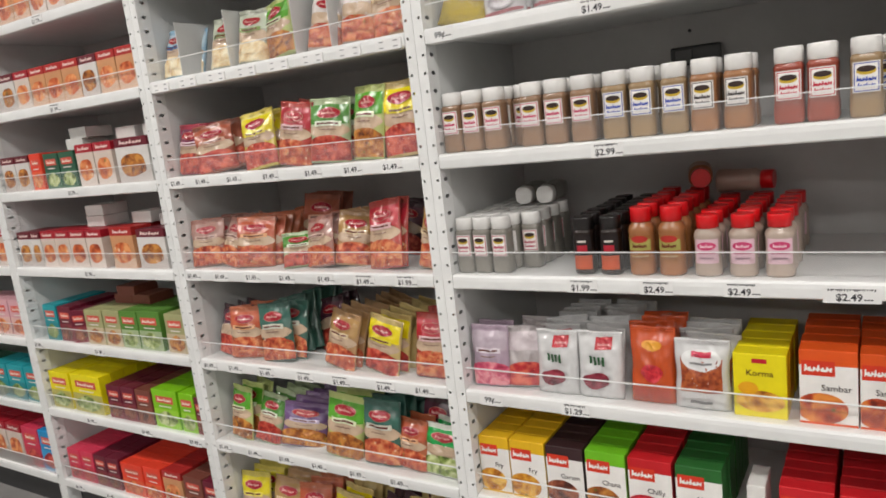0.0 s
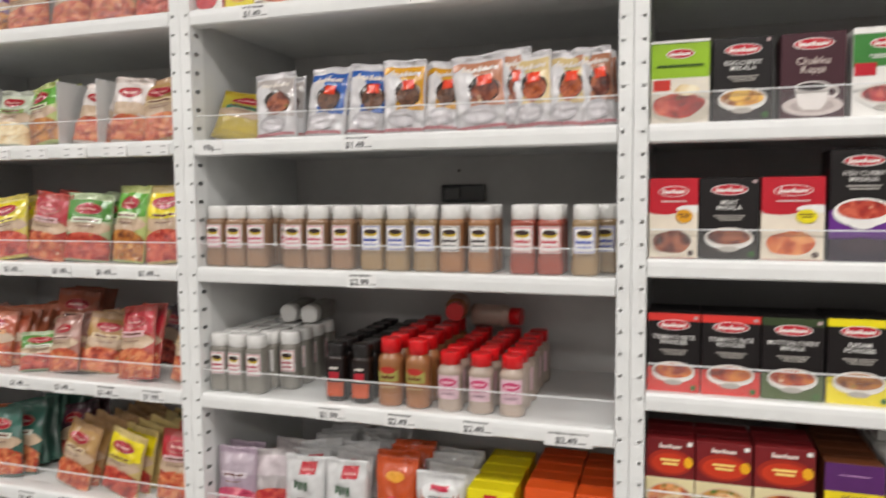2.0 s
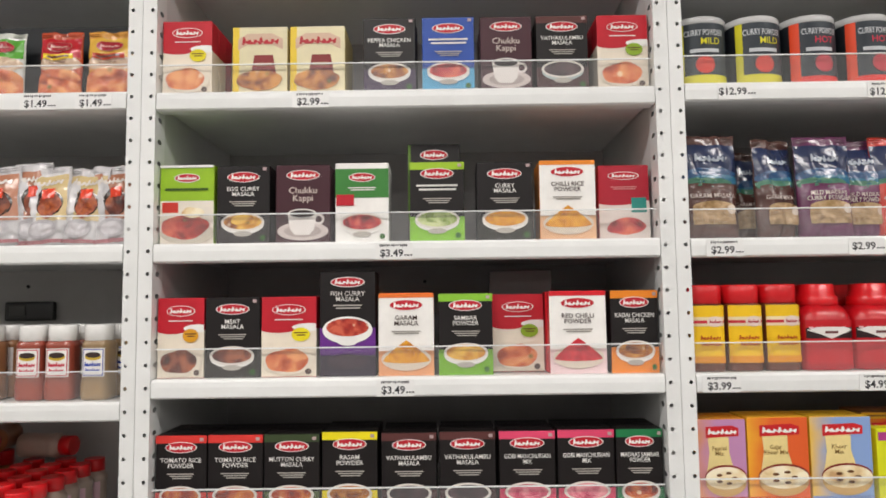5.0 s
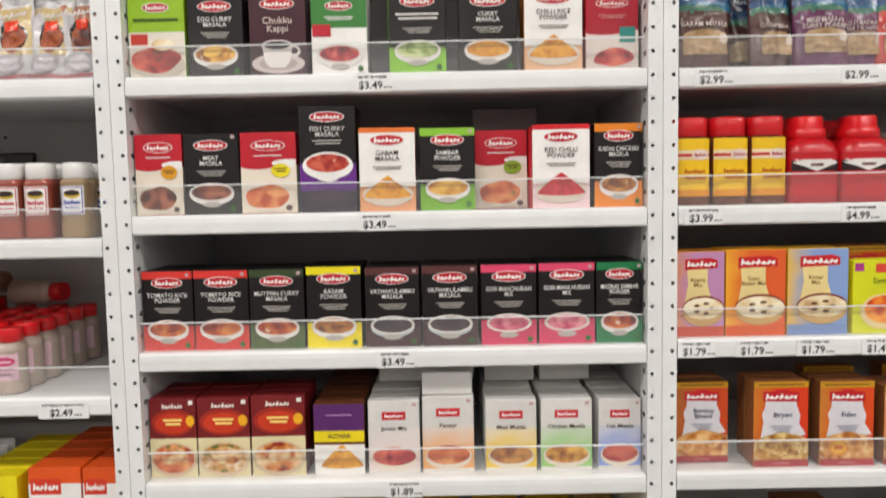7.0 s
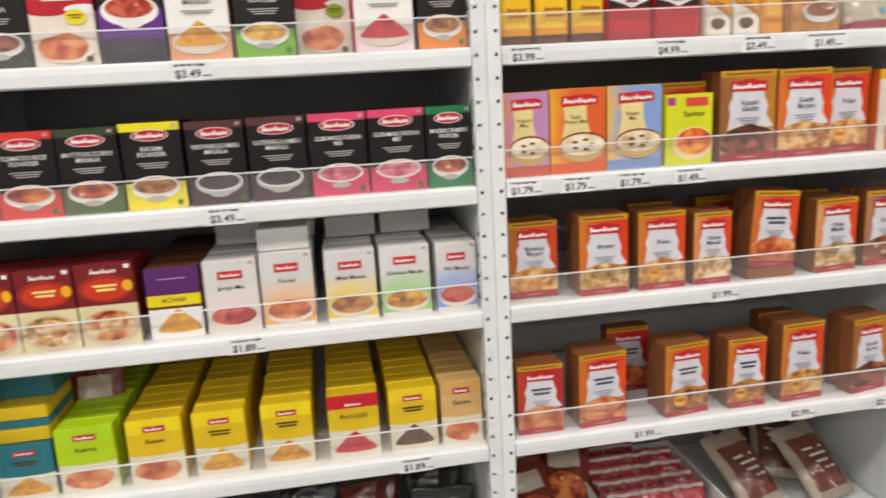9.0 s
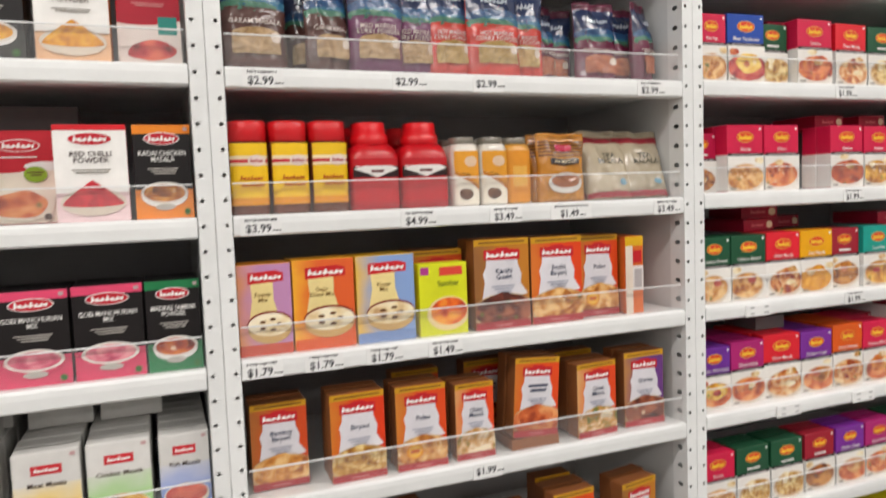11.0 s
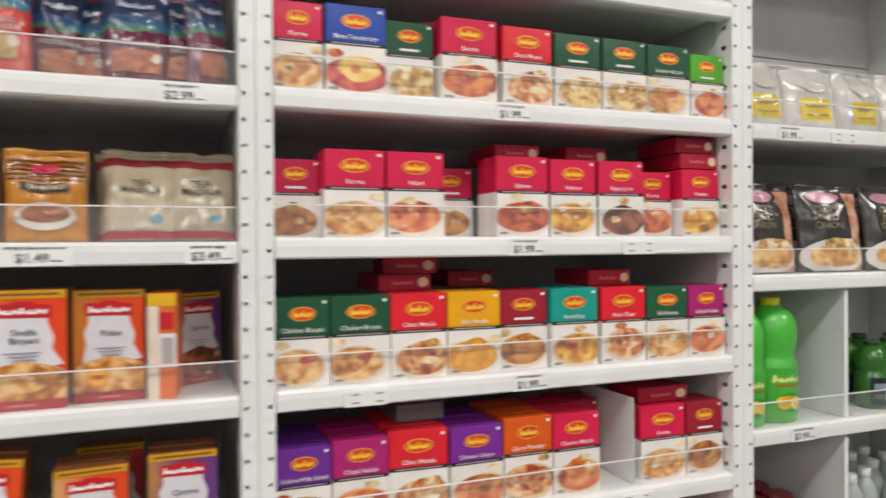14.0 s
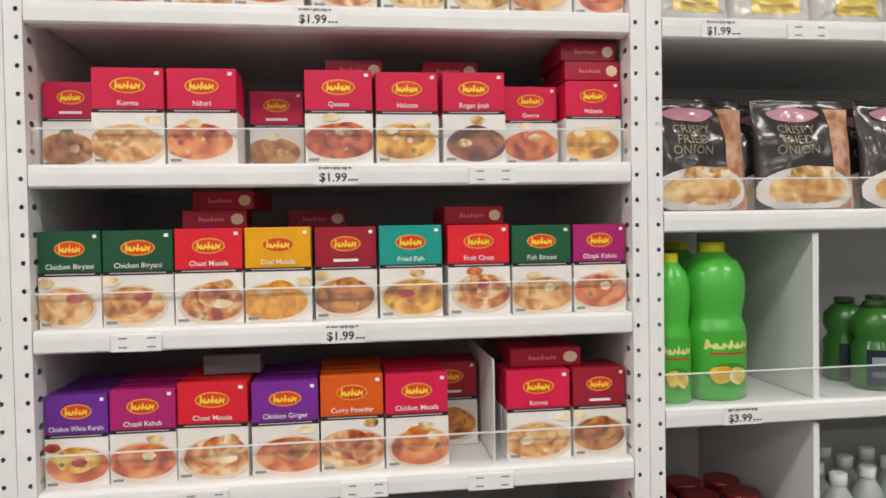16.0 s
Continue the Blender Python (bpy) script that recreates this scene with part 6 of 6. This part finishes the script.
run_cartons(6, 4, [("s_brown", 57.5, 9.4, 14.4, dict(y=13)), ("s_korma", 69.8, 10.6, 14.2), ("s_brown", 80.8, 9.0, 14.2)], rows=2, y=2.8)
carton(6, 4, "s_flat", 71, 12, 3.0, d=11, y=5, z=14.4)
carton(6, 4, "greybox", 22, 9, 3.0, d=10, y=8, z=14.8, plain=True)
div = thing("shelf_divider", "thin clear white plastic shelf divider", "divider", place(6, 4, 67.6, 2))
part("plate", box(-0.0012, 0.0012, 0.0, 0.30, 0.0, 0.165, 0.001), M["side"], div)
part("foot", box(0.0014, 0.022, 0.0, 0.30, 0.0, 0.0015), M["side"], div)
run_cartons(6, 5, [("s_korma", 0.3, 9.6, 13.6), ("s_green", 10.4, 9.6, 13.6), ("s_green", 20.6, 9.6, 13.6), ("s_brown", 31.0, 9.4, 13.6), ("s_purple", 41, 9.6, 13.6), ("s_mag", 51, 9.6, 13.6), ("s_biry", 61.4, 9.6, 13.6), ("s_chick", 71.4, 9.6, 13.6), ("s_red", 81, 8.6, 13.6)], rows=2)

run_cartons(6, 6, [("methi", 0.6, 20.5, 28.5), ("methi", 21.8, 22.5, 29.0), ("methi", 44.8, 22.0, 28.6), ("methi", 67.2, 22.0, 28.8)], d=13, rows=2, y=3.5)

# bay 7
for q in range(6):
    pouch(7, 0, "chips", 0.4 + q * 14.6, 14.8, 14.8, d=6, y=3.5, rows=2, step=6, rx=-5, rz=(-1) ** q * 4)
for q in range(4):
    pouch(7, 1, "onion", 0.6 + q * 19.4, 18.0, 19.8, d=6.0, y=3.6, rows=3, step=7, rx=-6, rz=4 - (q % 2) * 6, seed=q % 2 + 4)
jar(7, 2, "lemon", 6.7, y=2.2)
jar(7, 2, "lemon_half", 0.2, y=1.8)
jar(7, 2, "lemon", 6.4, y=15.0)
for q in range(4):
    jar(7, 2, "lime", 39.0 + q * 8.2, y=3.6 + (q % 2) * 2, rows=2)
for i, x in ((2, 27.2), (3, 27.2)):
    dv = thing("shelf_divider", "white steel upright shelf divider plate", "divider", place(7, i, x, 1.4))
    part("plate", box(-0.004, 0.004, 0.0, 0.40, 0.0, 0.278, 0.001), M["side"], dv)
    part("foot", box(0.0042, 0.026, 0.0, 0.40, 0.0, 0.0015), M["side"], dv)
    part("front_fold", box(-0.0055, 0.0055, -0.0035, -0.0002, 0.0, 0.278, 0.001), M["steel"], dv)
for q in range(3):
    jar(7, 3, "redcan", 2 + q * 8, y=4, rows=3)
for q in range(7):
    jar(7, 3, "clear", 32.5 + q * 7.6, y=4 + (q % 2) * 2.5, rows=3)

# bay 3
run_cartons(3, 0, [("e_red", 0.4, 6.6, 13.0), ("korma", 7.6, 7.0, 13.4), ("s_purple", 15.0, 10.0, 13.8), ("e_sambar", 25.4, 9.6, 13.8)], rows=2)
jar(3, 0, "j_achar", 35.6, rows=3)
jar(3, 0, "j_achar", 41.4, rows=3)
for q, (nm, x, w) in enumerate((("t_pack1", 50.3, 8.0), ("t_pack2", 60.6, 8.0), ("t_pack3", 71.4, 8.0), ("t_pack4", 80.4, 8.8))):
    pouch(3, 0, nm, x, w, 12.8, d=2.4, y=3.4, rx=-2)
carton(3, 0, "hanger", 48.0, 41.5, 15.5, d=0.6, y=9.0, plain=True)
pouch(3, 1, "p_gold", 0.4, 13.2, 12.0, d=5, y=4.0, rx=-22, rz=4, ry=5)
for nm, x, w, h, y in (("k_white", 13.2, 9.6, 13.2, 3.2), ("k_blue", 24.4, 10.0, 13.8, 3.0), ("k_blue", 34.6, 8.6, 13.6, 3.4), ("k_yellow", 43.0, 9.0, 13.8, 3.0), ("k_yellow", 51.4, 7.6, 13.6, 3.4),
                       ("k_red", 58.6, 10.6, 13.8, 3.0), ("k_red", 67.0, 7.0, 15.0, 4.6), ("k_amber", 69.4, 8.6, 13.8, 3.6), ("k_amber", 76.0, 8.0, 13.6, 3.2), ("k_red", 82.6, 7.0, 14.2, 3.2)):
    pouch(3, 1, nm, x, w, h + 1.3, d=3.6, y=y, rx=-3, rows=2, step=4)
for x, nm in ((0.3, "j_pink"), (5.4, "j_pink"), (10.7, "j_pink"), (19.7, "j_pink"), (25.3, "j_pink"), (31.2, "j_pink"), (37.9, "j_blue"), (43.5, "j_blue"), (49.6, "j_blue"), (55.2, "j_black"), (61.2, "j_black"),
              (69.5, "j_red"), (74.8, "j_red"), (81.4, "j_blue"), (84.6, "j_blue")):
    jar(3, 2, nm, x, y=2.2 if x < 84 else 8.0, rows=2 if x != 49.6 else 1)
jar(3, 2, "j_pink", 16.0, y=7.0)
for x in (0.3, 4.9, 9.6):
    jar(3, 3, "j_grey", x, rows=7)
for q in range(4):
    jar(3, 3, "j_grey", 14.6 + q * 0.2, y=8.0 + 5.2 * q)
for x in (8.0, 13.5):
    jar(3, 3, "j_grey", x, y=29, z=13.2, lie=True, rz=6)
for x in (29.3, 35.2):
    jar(3, 3, "j_dark", x, rows=7)
for x in (41.3, 47.4):
    jar(3, 3, "j_ginger", x, rows=6, plain=False)
for x in (54.3, 60.8, 67.2):
    jar(3, 3, "j_garlic", x, rows=6)
for x, y, z, rz in ((47, 33, 14.4, 12), (51.5, 30, 12.4, 84)):
    jar(3, 3, "j_ginger" if x < 50 else "j_garlic", x, y=y, z=z, lie=True, rz=rz)
for nm, x, w, h, y, rz, rx, n in (("d_lav", 0.6, 9.6, 15.0, 3.0, 4, -3, 2), ("d_rose", 9.4, 9.6, 14.5, 4.4, 14, -10, 3), ("d_silver", 17.6, 10.0, 14.6, 3.0, 0, -5, 8), ("d_silver", 27.6, 10.2, 14.8, 3.0, 0, -5, 8),
                                  ("d_orange", 39.4, 9.6, 16.4, 3.4, 0, -6, 4), ("d_window", 49.0, 11.0, 14.6, 2.8, 0, -3, 5)):
    pouch(3, 4, nm, x, w, h, d=3.6, y=y, rz=rz, rx=rx, rows=n, step=3.6)
run_cartons(3, 4, [("korma", 60.8, 9.8, 13.0), ("e_sambar", 72.6, 9.8, 14.6), ("e_sambar", 82.6, 7.2, 14.4)], rows=5, d=4.6, y=2.8)
run_cartons(3, 5, [("e_fry", 0.4, 8.2, 14.6), ("e_fry", 8.8, 9.2, 14.6), ("e_dark", 18.3, 9.2, 14.6), ("e_lime", 28.0, 9.4, 14.8), ("e_red", 37.9, 9.6, 14.6), ("e_green", 48.2, 9.6, 14.6), ("whitebox", 62.4, 3.6, 12.5, dict(d=9, rows=1)),
                   ("e_red", 68.4, 9.8, 13.4), ("e_red", 79, 9.6, 13.4)], rows=8, y=3.0)
# black plastic sensor box on the back board
sensor = thing("sensor_box", "small black plastic box fixed on back board", "sensor box", (left(3) + 0.482, W + DEPTH + 0.03, 1.527))
part("case", box(-0.058, 0.058, -0.02, 0.0, -0.023, 0.023, 0.006, 2), PL("3a3b3b"), sensor)
part("cover", box(-0.045, -0.005, -0.023, -0.0195, -0.014, 0.014, 0.002), PL("5a5b5a"), sensor)

# bay 2
for q in range(7):
    pouch(2, 0, ("p_clearo", "p_lime", "p_purple", "p_orange", "p_red", "p_tan", "p_yellow")[q], 1 + q * 12.6, 12, 14, d=4, y=3.5)
for nm, x, w, h, y in (("p_sky", 0.6, 10.5, 14.5, 3.4), ("p_clear", 20.6, 11.0, 15.0, 4.0), ("p_clear", 32.4, 10.0, 14.6, 3.6), ("p_lime", 42.4, 12.0, 15.6, 3.4), ("p_clearo", 57.0, 10.6, 15.0, 3.4), ("p_clearo", 68.4, 10.4, 15.4, 3.4), ("p_tan", 79.0, 10.2, 15.4, 3.4)):
    pouch(2, 1, nm, x, w, h, d=4, y=y, rows=2, step=5)
for x in (11.8, 55.4, 67.0, 31.4):
    dv = thing("shelf_divider", "thin white plastic shelf divider", "divider", place(2, 1, x, 2.5))
    part("plate", box(-0.001, 0.001, 0.0, 0.22, 0.0, 0.15, 0.0005), M["side"], dv)
    part("foot", box(0.0012, 0.016, 0.0, 0.22, 0.0, 0.0012), M["side"], dv)
for nm, x, w, h, y, rz, n in (("p_plum", 0.6, 11.5, 15.0, 3.5, 8, 3), ("p_rust", 10.6, 12.5, 15.0, 3.8, 22, 6), ("p_rust", 21, 10, 16.0, 13, 10, 3), ("p_yellow", 29.4, 11.5, 16.5, 3.2, 2, 3), ("p_red", 41.0, 12.4, 17.0, 3.2, 0, 3), ("p_green", 53.6, 11.8, 16.6, 3.4, 4, 3), ("p_lime", 66.4, 11.2, 18.4, 3.2, 0, 3), ("p_gyel", 78.2, 11.0, 18.6, 3.2, 0, 3)):
    pouch(2, 2, nm, x, w, h, d=3.6, y=y, rz=rz, rows=n, step=4, rx=-6)
for nm, x, w, h, y, rz, n in (("p_mauve", 0.8, 11.0, 14.5, 3.6, 16, 5), ("p_mauve", 9.6, 11.0, 14.9, 3.8, -9, 4), ("p_orange", 19.6, 12.6, 14.8, 3.2, 8, 9), ("p_rust", 32, 11.5, 19, 18, 10, 3), ("p_green", 38.2, 9.6, 10.0, 4.0, 20, 1), ("p_mauve", 44.6, 11.8, 14.2, 4.0, -10, 5), ("p_tan", 54.6, 10.4, 15.0, 6.0, 14, 5), ("p_red", 67.0, 12.6, 18.0, 3.2, -4, 2), ("p_tan", 82.2, 7.4, 15.0, 4.4, 0, 3), ("p_dark", 62, 10, 15, 20, 0, 3)):
    pouch(2, 3, nm, x, w, h, d=3.2, y=y, rz=rz, rows=n, step=2.6, rx=-7)
for nm, x, w, h, y, rz, n in (("p_dark", 2.0, 10.0, 15.5, 4.4, 0, 3), ("p_orange", 10.6, 11.4, 15.6, 3.4, 3, 3), ("p_teal", 23.4, 12.4, 17.4, 3.4, 8, 7), ("p_tan", 45.6, 13.0, 15.8, 3.4, -6, 7), ("p_gyel", 60.6, 12.6, 15.2, 3.2, -3, 6), ("p_red", 78.0, 11.4, 16.6, 3.4, 0, 4), ("p_dark", 36, 10, 16, 16, 0, 3)):
    pouch(2, 4, nm, x, w, h, d=3.4, y=y, rz=rz, rows=n, step=3.4, rx=-6)
for nm, x, w, h, y, rz, n in (("p_lime", 2.6, 10.6, 16.6, 3.2, 0, 3), ("p_green", 13.6, 10.2, 15.0, 3.2, 2, 4), ("p_purple", 25.0, 14.4, 13.0, 4.4, 12, 6), ("p_lime", 43.0, 12.4, 18.6, 3.2, 3, 5), ("p_teal", 56.8, 12.6, 18.0, 3.2, 2, 5), ("p_orange", 67.4, 10.4, 13.5, 3.6, -12, 2), ("p_bgreen", 77.0, 12.6, 13.5, 3.2, -6, 2), ("p_dark", 72, 11, 18, 9, 0, 3)):
    pouch(2, 5, nm, x, w, h, d=3.4, y=y, rz=rz, rows=n, step=3.6, rx=-6)
for q, nm in enumerate(("p_yellow", "p_tan", "p_orange", "p_gyel", "p_dark", "p_gyel", "p_teal")):
    pouch(2, 6, nm, 1.5 + q * 12.6, 12, 17, d=3.6, y=3.4, rows=4, step=4, rx=-6)

# bay 1
run_cartons(1, 0, [(nm, 1 + q * 9.8, 9.4, 13) for q, nm in enumerate(("sm_red", "sm_white", "sm_orange", "sm_orange", "sm_red", "sm_red", "sm_orange", "sm_orange", "sm_red"))], rows=2)
run_cartons(1, 1, [(nm, 2 + q * 9.6, 9.2, 12.6) for q, nm in enumerate(("sm_white", "sm_white", "sm_red", "sm_orange", "sm_orange", "sm_orange", "sm_white", "sm_orange", "sm_orange"))], rows=3)
run_cartons(1, 2, [("sm_white", 1.0, 9.0, 12.4), ("sm_white", 10.4, 9.0, 12.4), ("sm_hot", 20.0, 7.0, 12.6), ("sm_dkgreen", 28.6, 9.0, 12.0), ("sm_dkgreen", 38.0, 9.2, 12.0), ("sm_red", 48.4, 9.6, 13.6), ("sm_red", 58.4, 9.6, 13.6), ("sm_white", 70.0, 16.0, 13.8)], rows=3)
run_cartons(1, 3, [("sm_white", 1.0, 8.6, 12.8), ("sm_white", 9.8, 6.0, 12.8), ("sm_red", 16.6, 8.6, 13.0), ("sm_red", 25.4, 8.6, 13.0), ("sm_red", 34.2, 9.6, 13.0), ("sm_red", 44.2, 9.0, 13.0), ("sm_orange", 58.0, 12.0, 13.6), ("sm_white", 72, 14, 12.8)], rows=3)
for i, x, z in ((2, 33, 12.5), (2, 36, 16.0), (2, 62, 14.0), (2, 76, 14), (3, 36, 13.2), (3, 36.4, 17), (3, 62, 14), (3, 76, 13)):
    carton(1, i, "whitebox", x, 10, 3.6, d=10, y=9, z=z, plain=True)
run_cartons(1, 4, [("sm_teal", 7.4, 8.4, 13.4), ("sm_maroon", 16.8, 8.4, 13.0), ("sm_maroon", 26.0, 6.4, 12.0, dict(rz=20)), ("sm_olive", 33.6, 10.2, 12.6), ("sm_olive", 44.4, 9.4, 12.8), ("sm_green", 54.0, 9.4, 13.0), ("sm_green", 64.0, 11.4, 13.4), ("sm_olive", 78.0, 9.4, 13.0)], rows=5, d=4)
for x, z in ((40, 12.9), (50, 13), (42, 16)):
    carton(1, 4, "sm_brown", x, 10, 3.2, d=10, y=11, z=z, plain=True)
run_cartons(1, 5, [("sm_yellow", 1.0, 13.2, 14.4), ("sm_yellow", 15.4, 18.6, 14.6), ("sm_maroon", 37.4, 8.0, 12.4), ("sm_maroon", 45.8, 7.6, 12.4), ("sm_brown", 54.0, 8.4, 12.4), ("sm_lime", 63.4, 13.0, 13.6), ("sm_lime", 77.4, 7.4, 13.6), ("sm_maroon", 85, 4.6, 12.6)], rows=5, d=5)
run_cartons(1, 6, [("sm_pink", 2.0, 8.2, 12.4), ("sm_pink", 10.6, 8.4, 12.6), ("sm_maroon", 19.4, 7.6, 12.4), ("sm_maroon", 27.2, 7.6, 12.4), ("sm_hot", 36.2, 12.6, 12.0), ("sm_hot", 49.6, 9.6, 12.6), ("sm_orange", 60.4, 10.0, 13.0), ("sm_brown", 71.4, 9.6, 12.6), ("sm_maroon", 81.6, 7.6, 12.6)], rows=5, d=4.6)

# bay 0
for i, (a, b, c) in enumerate((("sm_red", "sm_white", "sm_orange"), ("sm_orange", "sm_red", "sm_white"), ("sm_green", "sm_olive", "sm_red"), ("sm_blue", "sm_olive", "sm_rose"), ("sm_lime", "sm_dkgreen", "sm_teal"), ("sm_red", "sm_pink", "sm_blue"))):
    for q in range(7):
        nm = (a, b, c)[min(2, q // 2 if i != 5 else (0 if q < 4 else q - 4))]
        carton(0, i, nm, 1 + q * 12.7, 12, 14.2 if i < 5 else 17.0, d=6, rows=2, y=2.6)

# ---- price cards ----
for k, i, cards in ((4, 0, ((28, "$2.99", 1),)), (4, 1, ((42.8, "$3.49", 1),)), (4, 2, ((42.9, "$3.49", 1),)), (4, 3, ((45.5, "$3.49", 1),)), (4, 4, ((46.5, "$1.89", 1),)), (4, 5, ((75.5, "$1.89", 1),)),
                    (5, 0, ((9, "$12.99", 0), (36, "$12.99", 1))), (5, 1, ((6, "$2.99", 1), (30.8, "$2.99", 0), (46, "$2.99", 0), (82, "$2.99", 1))), (5, 2, ((4.4, "$3.99", 1), (31.6, "$4.99", 1), (48.8, "$3.49", 1), (62.8, "$1.49", 1), (85.5, "$3.49", 1))),
                    (5, 3, ((3.4, "$1.79", 1), (13.6, "$1.79", 1), (24.3, "$1.79", 1), (35.8, "$1.49", 1))), (5, 4, ((43.4, "$1.99", 0),)), (5, 5, ((27.3, "$1.99", 0), (62, "$2.99", 0), (82, "$2.99", 0))),
                    (6, 0, ((50, "$1.99", 1),)), (6, 1, ((41, "$1.99", 1),)), (6, 2, ((43.5, "$1.99", 1),)), (6, 3, ((44.1, "$1.99", 1),)), (6, 5, ((28, "$1.99", 1),)),
                    (7, 0, ((10, "$1.99", 1), (42, "$1.99", 1))), (7, 1, ((60, "$3.49", 1),)), (7, 2, ((13.2, "$3.99", 1), (45, "$2.49", 1))),
                    (3, 0, ((16, "$1.49", 1), (53, "$0.99", 0), (63, "$1.79", 1), (74, "$1.49", 1), (84, "$1.49", 1))), (3, 1, ((4.5, "99\u00a2", 0), (39, "$1.49", 1))), (3, 2, ((39.5, "$2.99", 1),)),
                    (3, 3, ((32, "$1.99", 1), (47.5, "$2.49", 1), (63.5, "$2.49", 1), (81.5, "$2.49", 1))), (3, 4, ((7, "99\u00a2", 0), (28, "$1.29", 1))),
                    (2, 2, ((4, "$1.49", 0), (15, "$1.49", 0), (28, "$1.49", 0), (42, "$1.49", 0), (57, "$1.49", 0), (70, "$1.49", 0), (82, "$1.49", 0))),
                    (2, 3, ((4, "$1.49", 0), (16, "$1.49", 0), (29, "$1.49", 0), (42, "$1.49", 0), (56, "$1.49", 0), (69, "$1.49", 1), (82, "$1.99", 1))),
                    (2, 4, ((4, "$1.49", 0), (15, "$1.49", 0), (28, "$1.49", 1), (43, "$1.49", 1), (56, "$1.49", 1), (71, "$1.49", 1), (83, "$1.49", 0))),
                    (2, 5, ((4, "$1.49", 0), (17, "$1.49", 0), (30, "$1.49", 0), (43, "$1.49", 0), (57, "$1.49", 0), (71, "$1.49", 0))),
                    (1, 0, ((46, "$1.79", 1),)), (1, 1, ((46, "$1.99", 1),)), (1, 2, ((46, "$1.99", 0),)), (1, 3, ((46, "$1.99", 0),)), (1, 4, ((3.5, "$1.49", 0), (42, "$1.49", 0))), (1, 5, ((28, "$1.49", 0), (60, "$1.49", 0), (85, "$1.49", 0))), (1, 6, ((10, "$1.49", 0), (30, "$1.49", 0)))):
    for x, s, cap in cards:
        card(k, i, x, s, bool(cap), 9.0 if (k, i, x) in ((3, 3, 81.5), (5, 2, 62.8)) else 6.6 if cap else 6.0, -0.005 if (k, i, x) == (3, 3, 81.5) else 0.0)
for k, i, x in ((6, 2, 67.3), (6, 3, 14.3), (6, 4, 23.2), (6, 4, 46.8), (6, 4, 66.4), (5, 0, 76), (7, 0, 25), (6, 5, 12)):
    holder(k, i, x)
for q in range(8):
    holder(2, 1, 5 + q * 11.5)

# ---- boxes queued out of sight behind the front rows ----
vs, fs, ids, mats = [], [], [], []
for m, boxes in BACKROW.values():
    mats.append(m)
    for px, py, pz, hw, dd, hh in boxes:
        b0 = len(vs)
        vs += [(px + sx * hw, py + sy * dd, pz + sz * hh) for sx in (-1, 1) for sy in (0, 1) for sz in (0, 1)]
        for q in ((0, 1, 3, 2), (4, 6, 7, 5), (0, 4, 5, 1), (2, 3, 7, 6), (0, 2, 6, 4), (1, 5, 7, 3)):
            fs.append(tuple(b0 + n for n in q))
            ids.append(len(mats) - 1)
me = bpy.data.meshes.new("queued_boxes")
me.from_pydata(vs, [], fs)
for m in mats:
    me.materials.append(m)
me.polygons.foreach_set("material_index", ids)
tagged(new("queued_boxes", me), "coloured spice boxes queued behind the front rows", "boxes", kind="stuff")
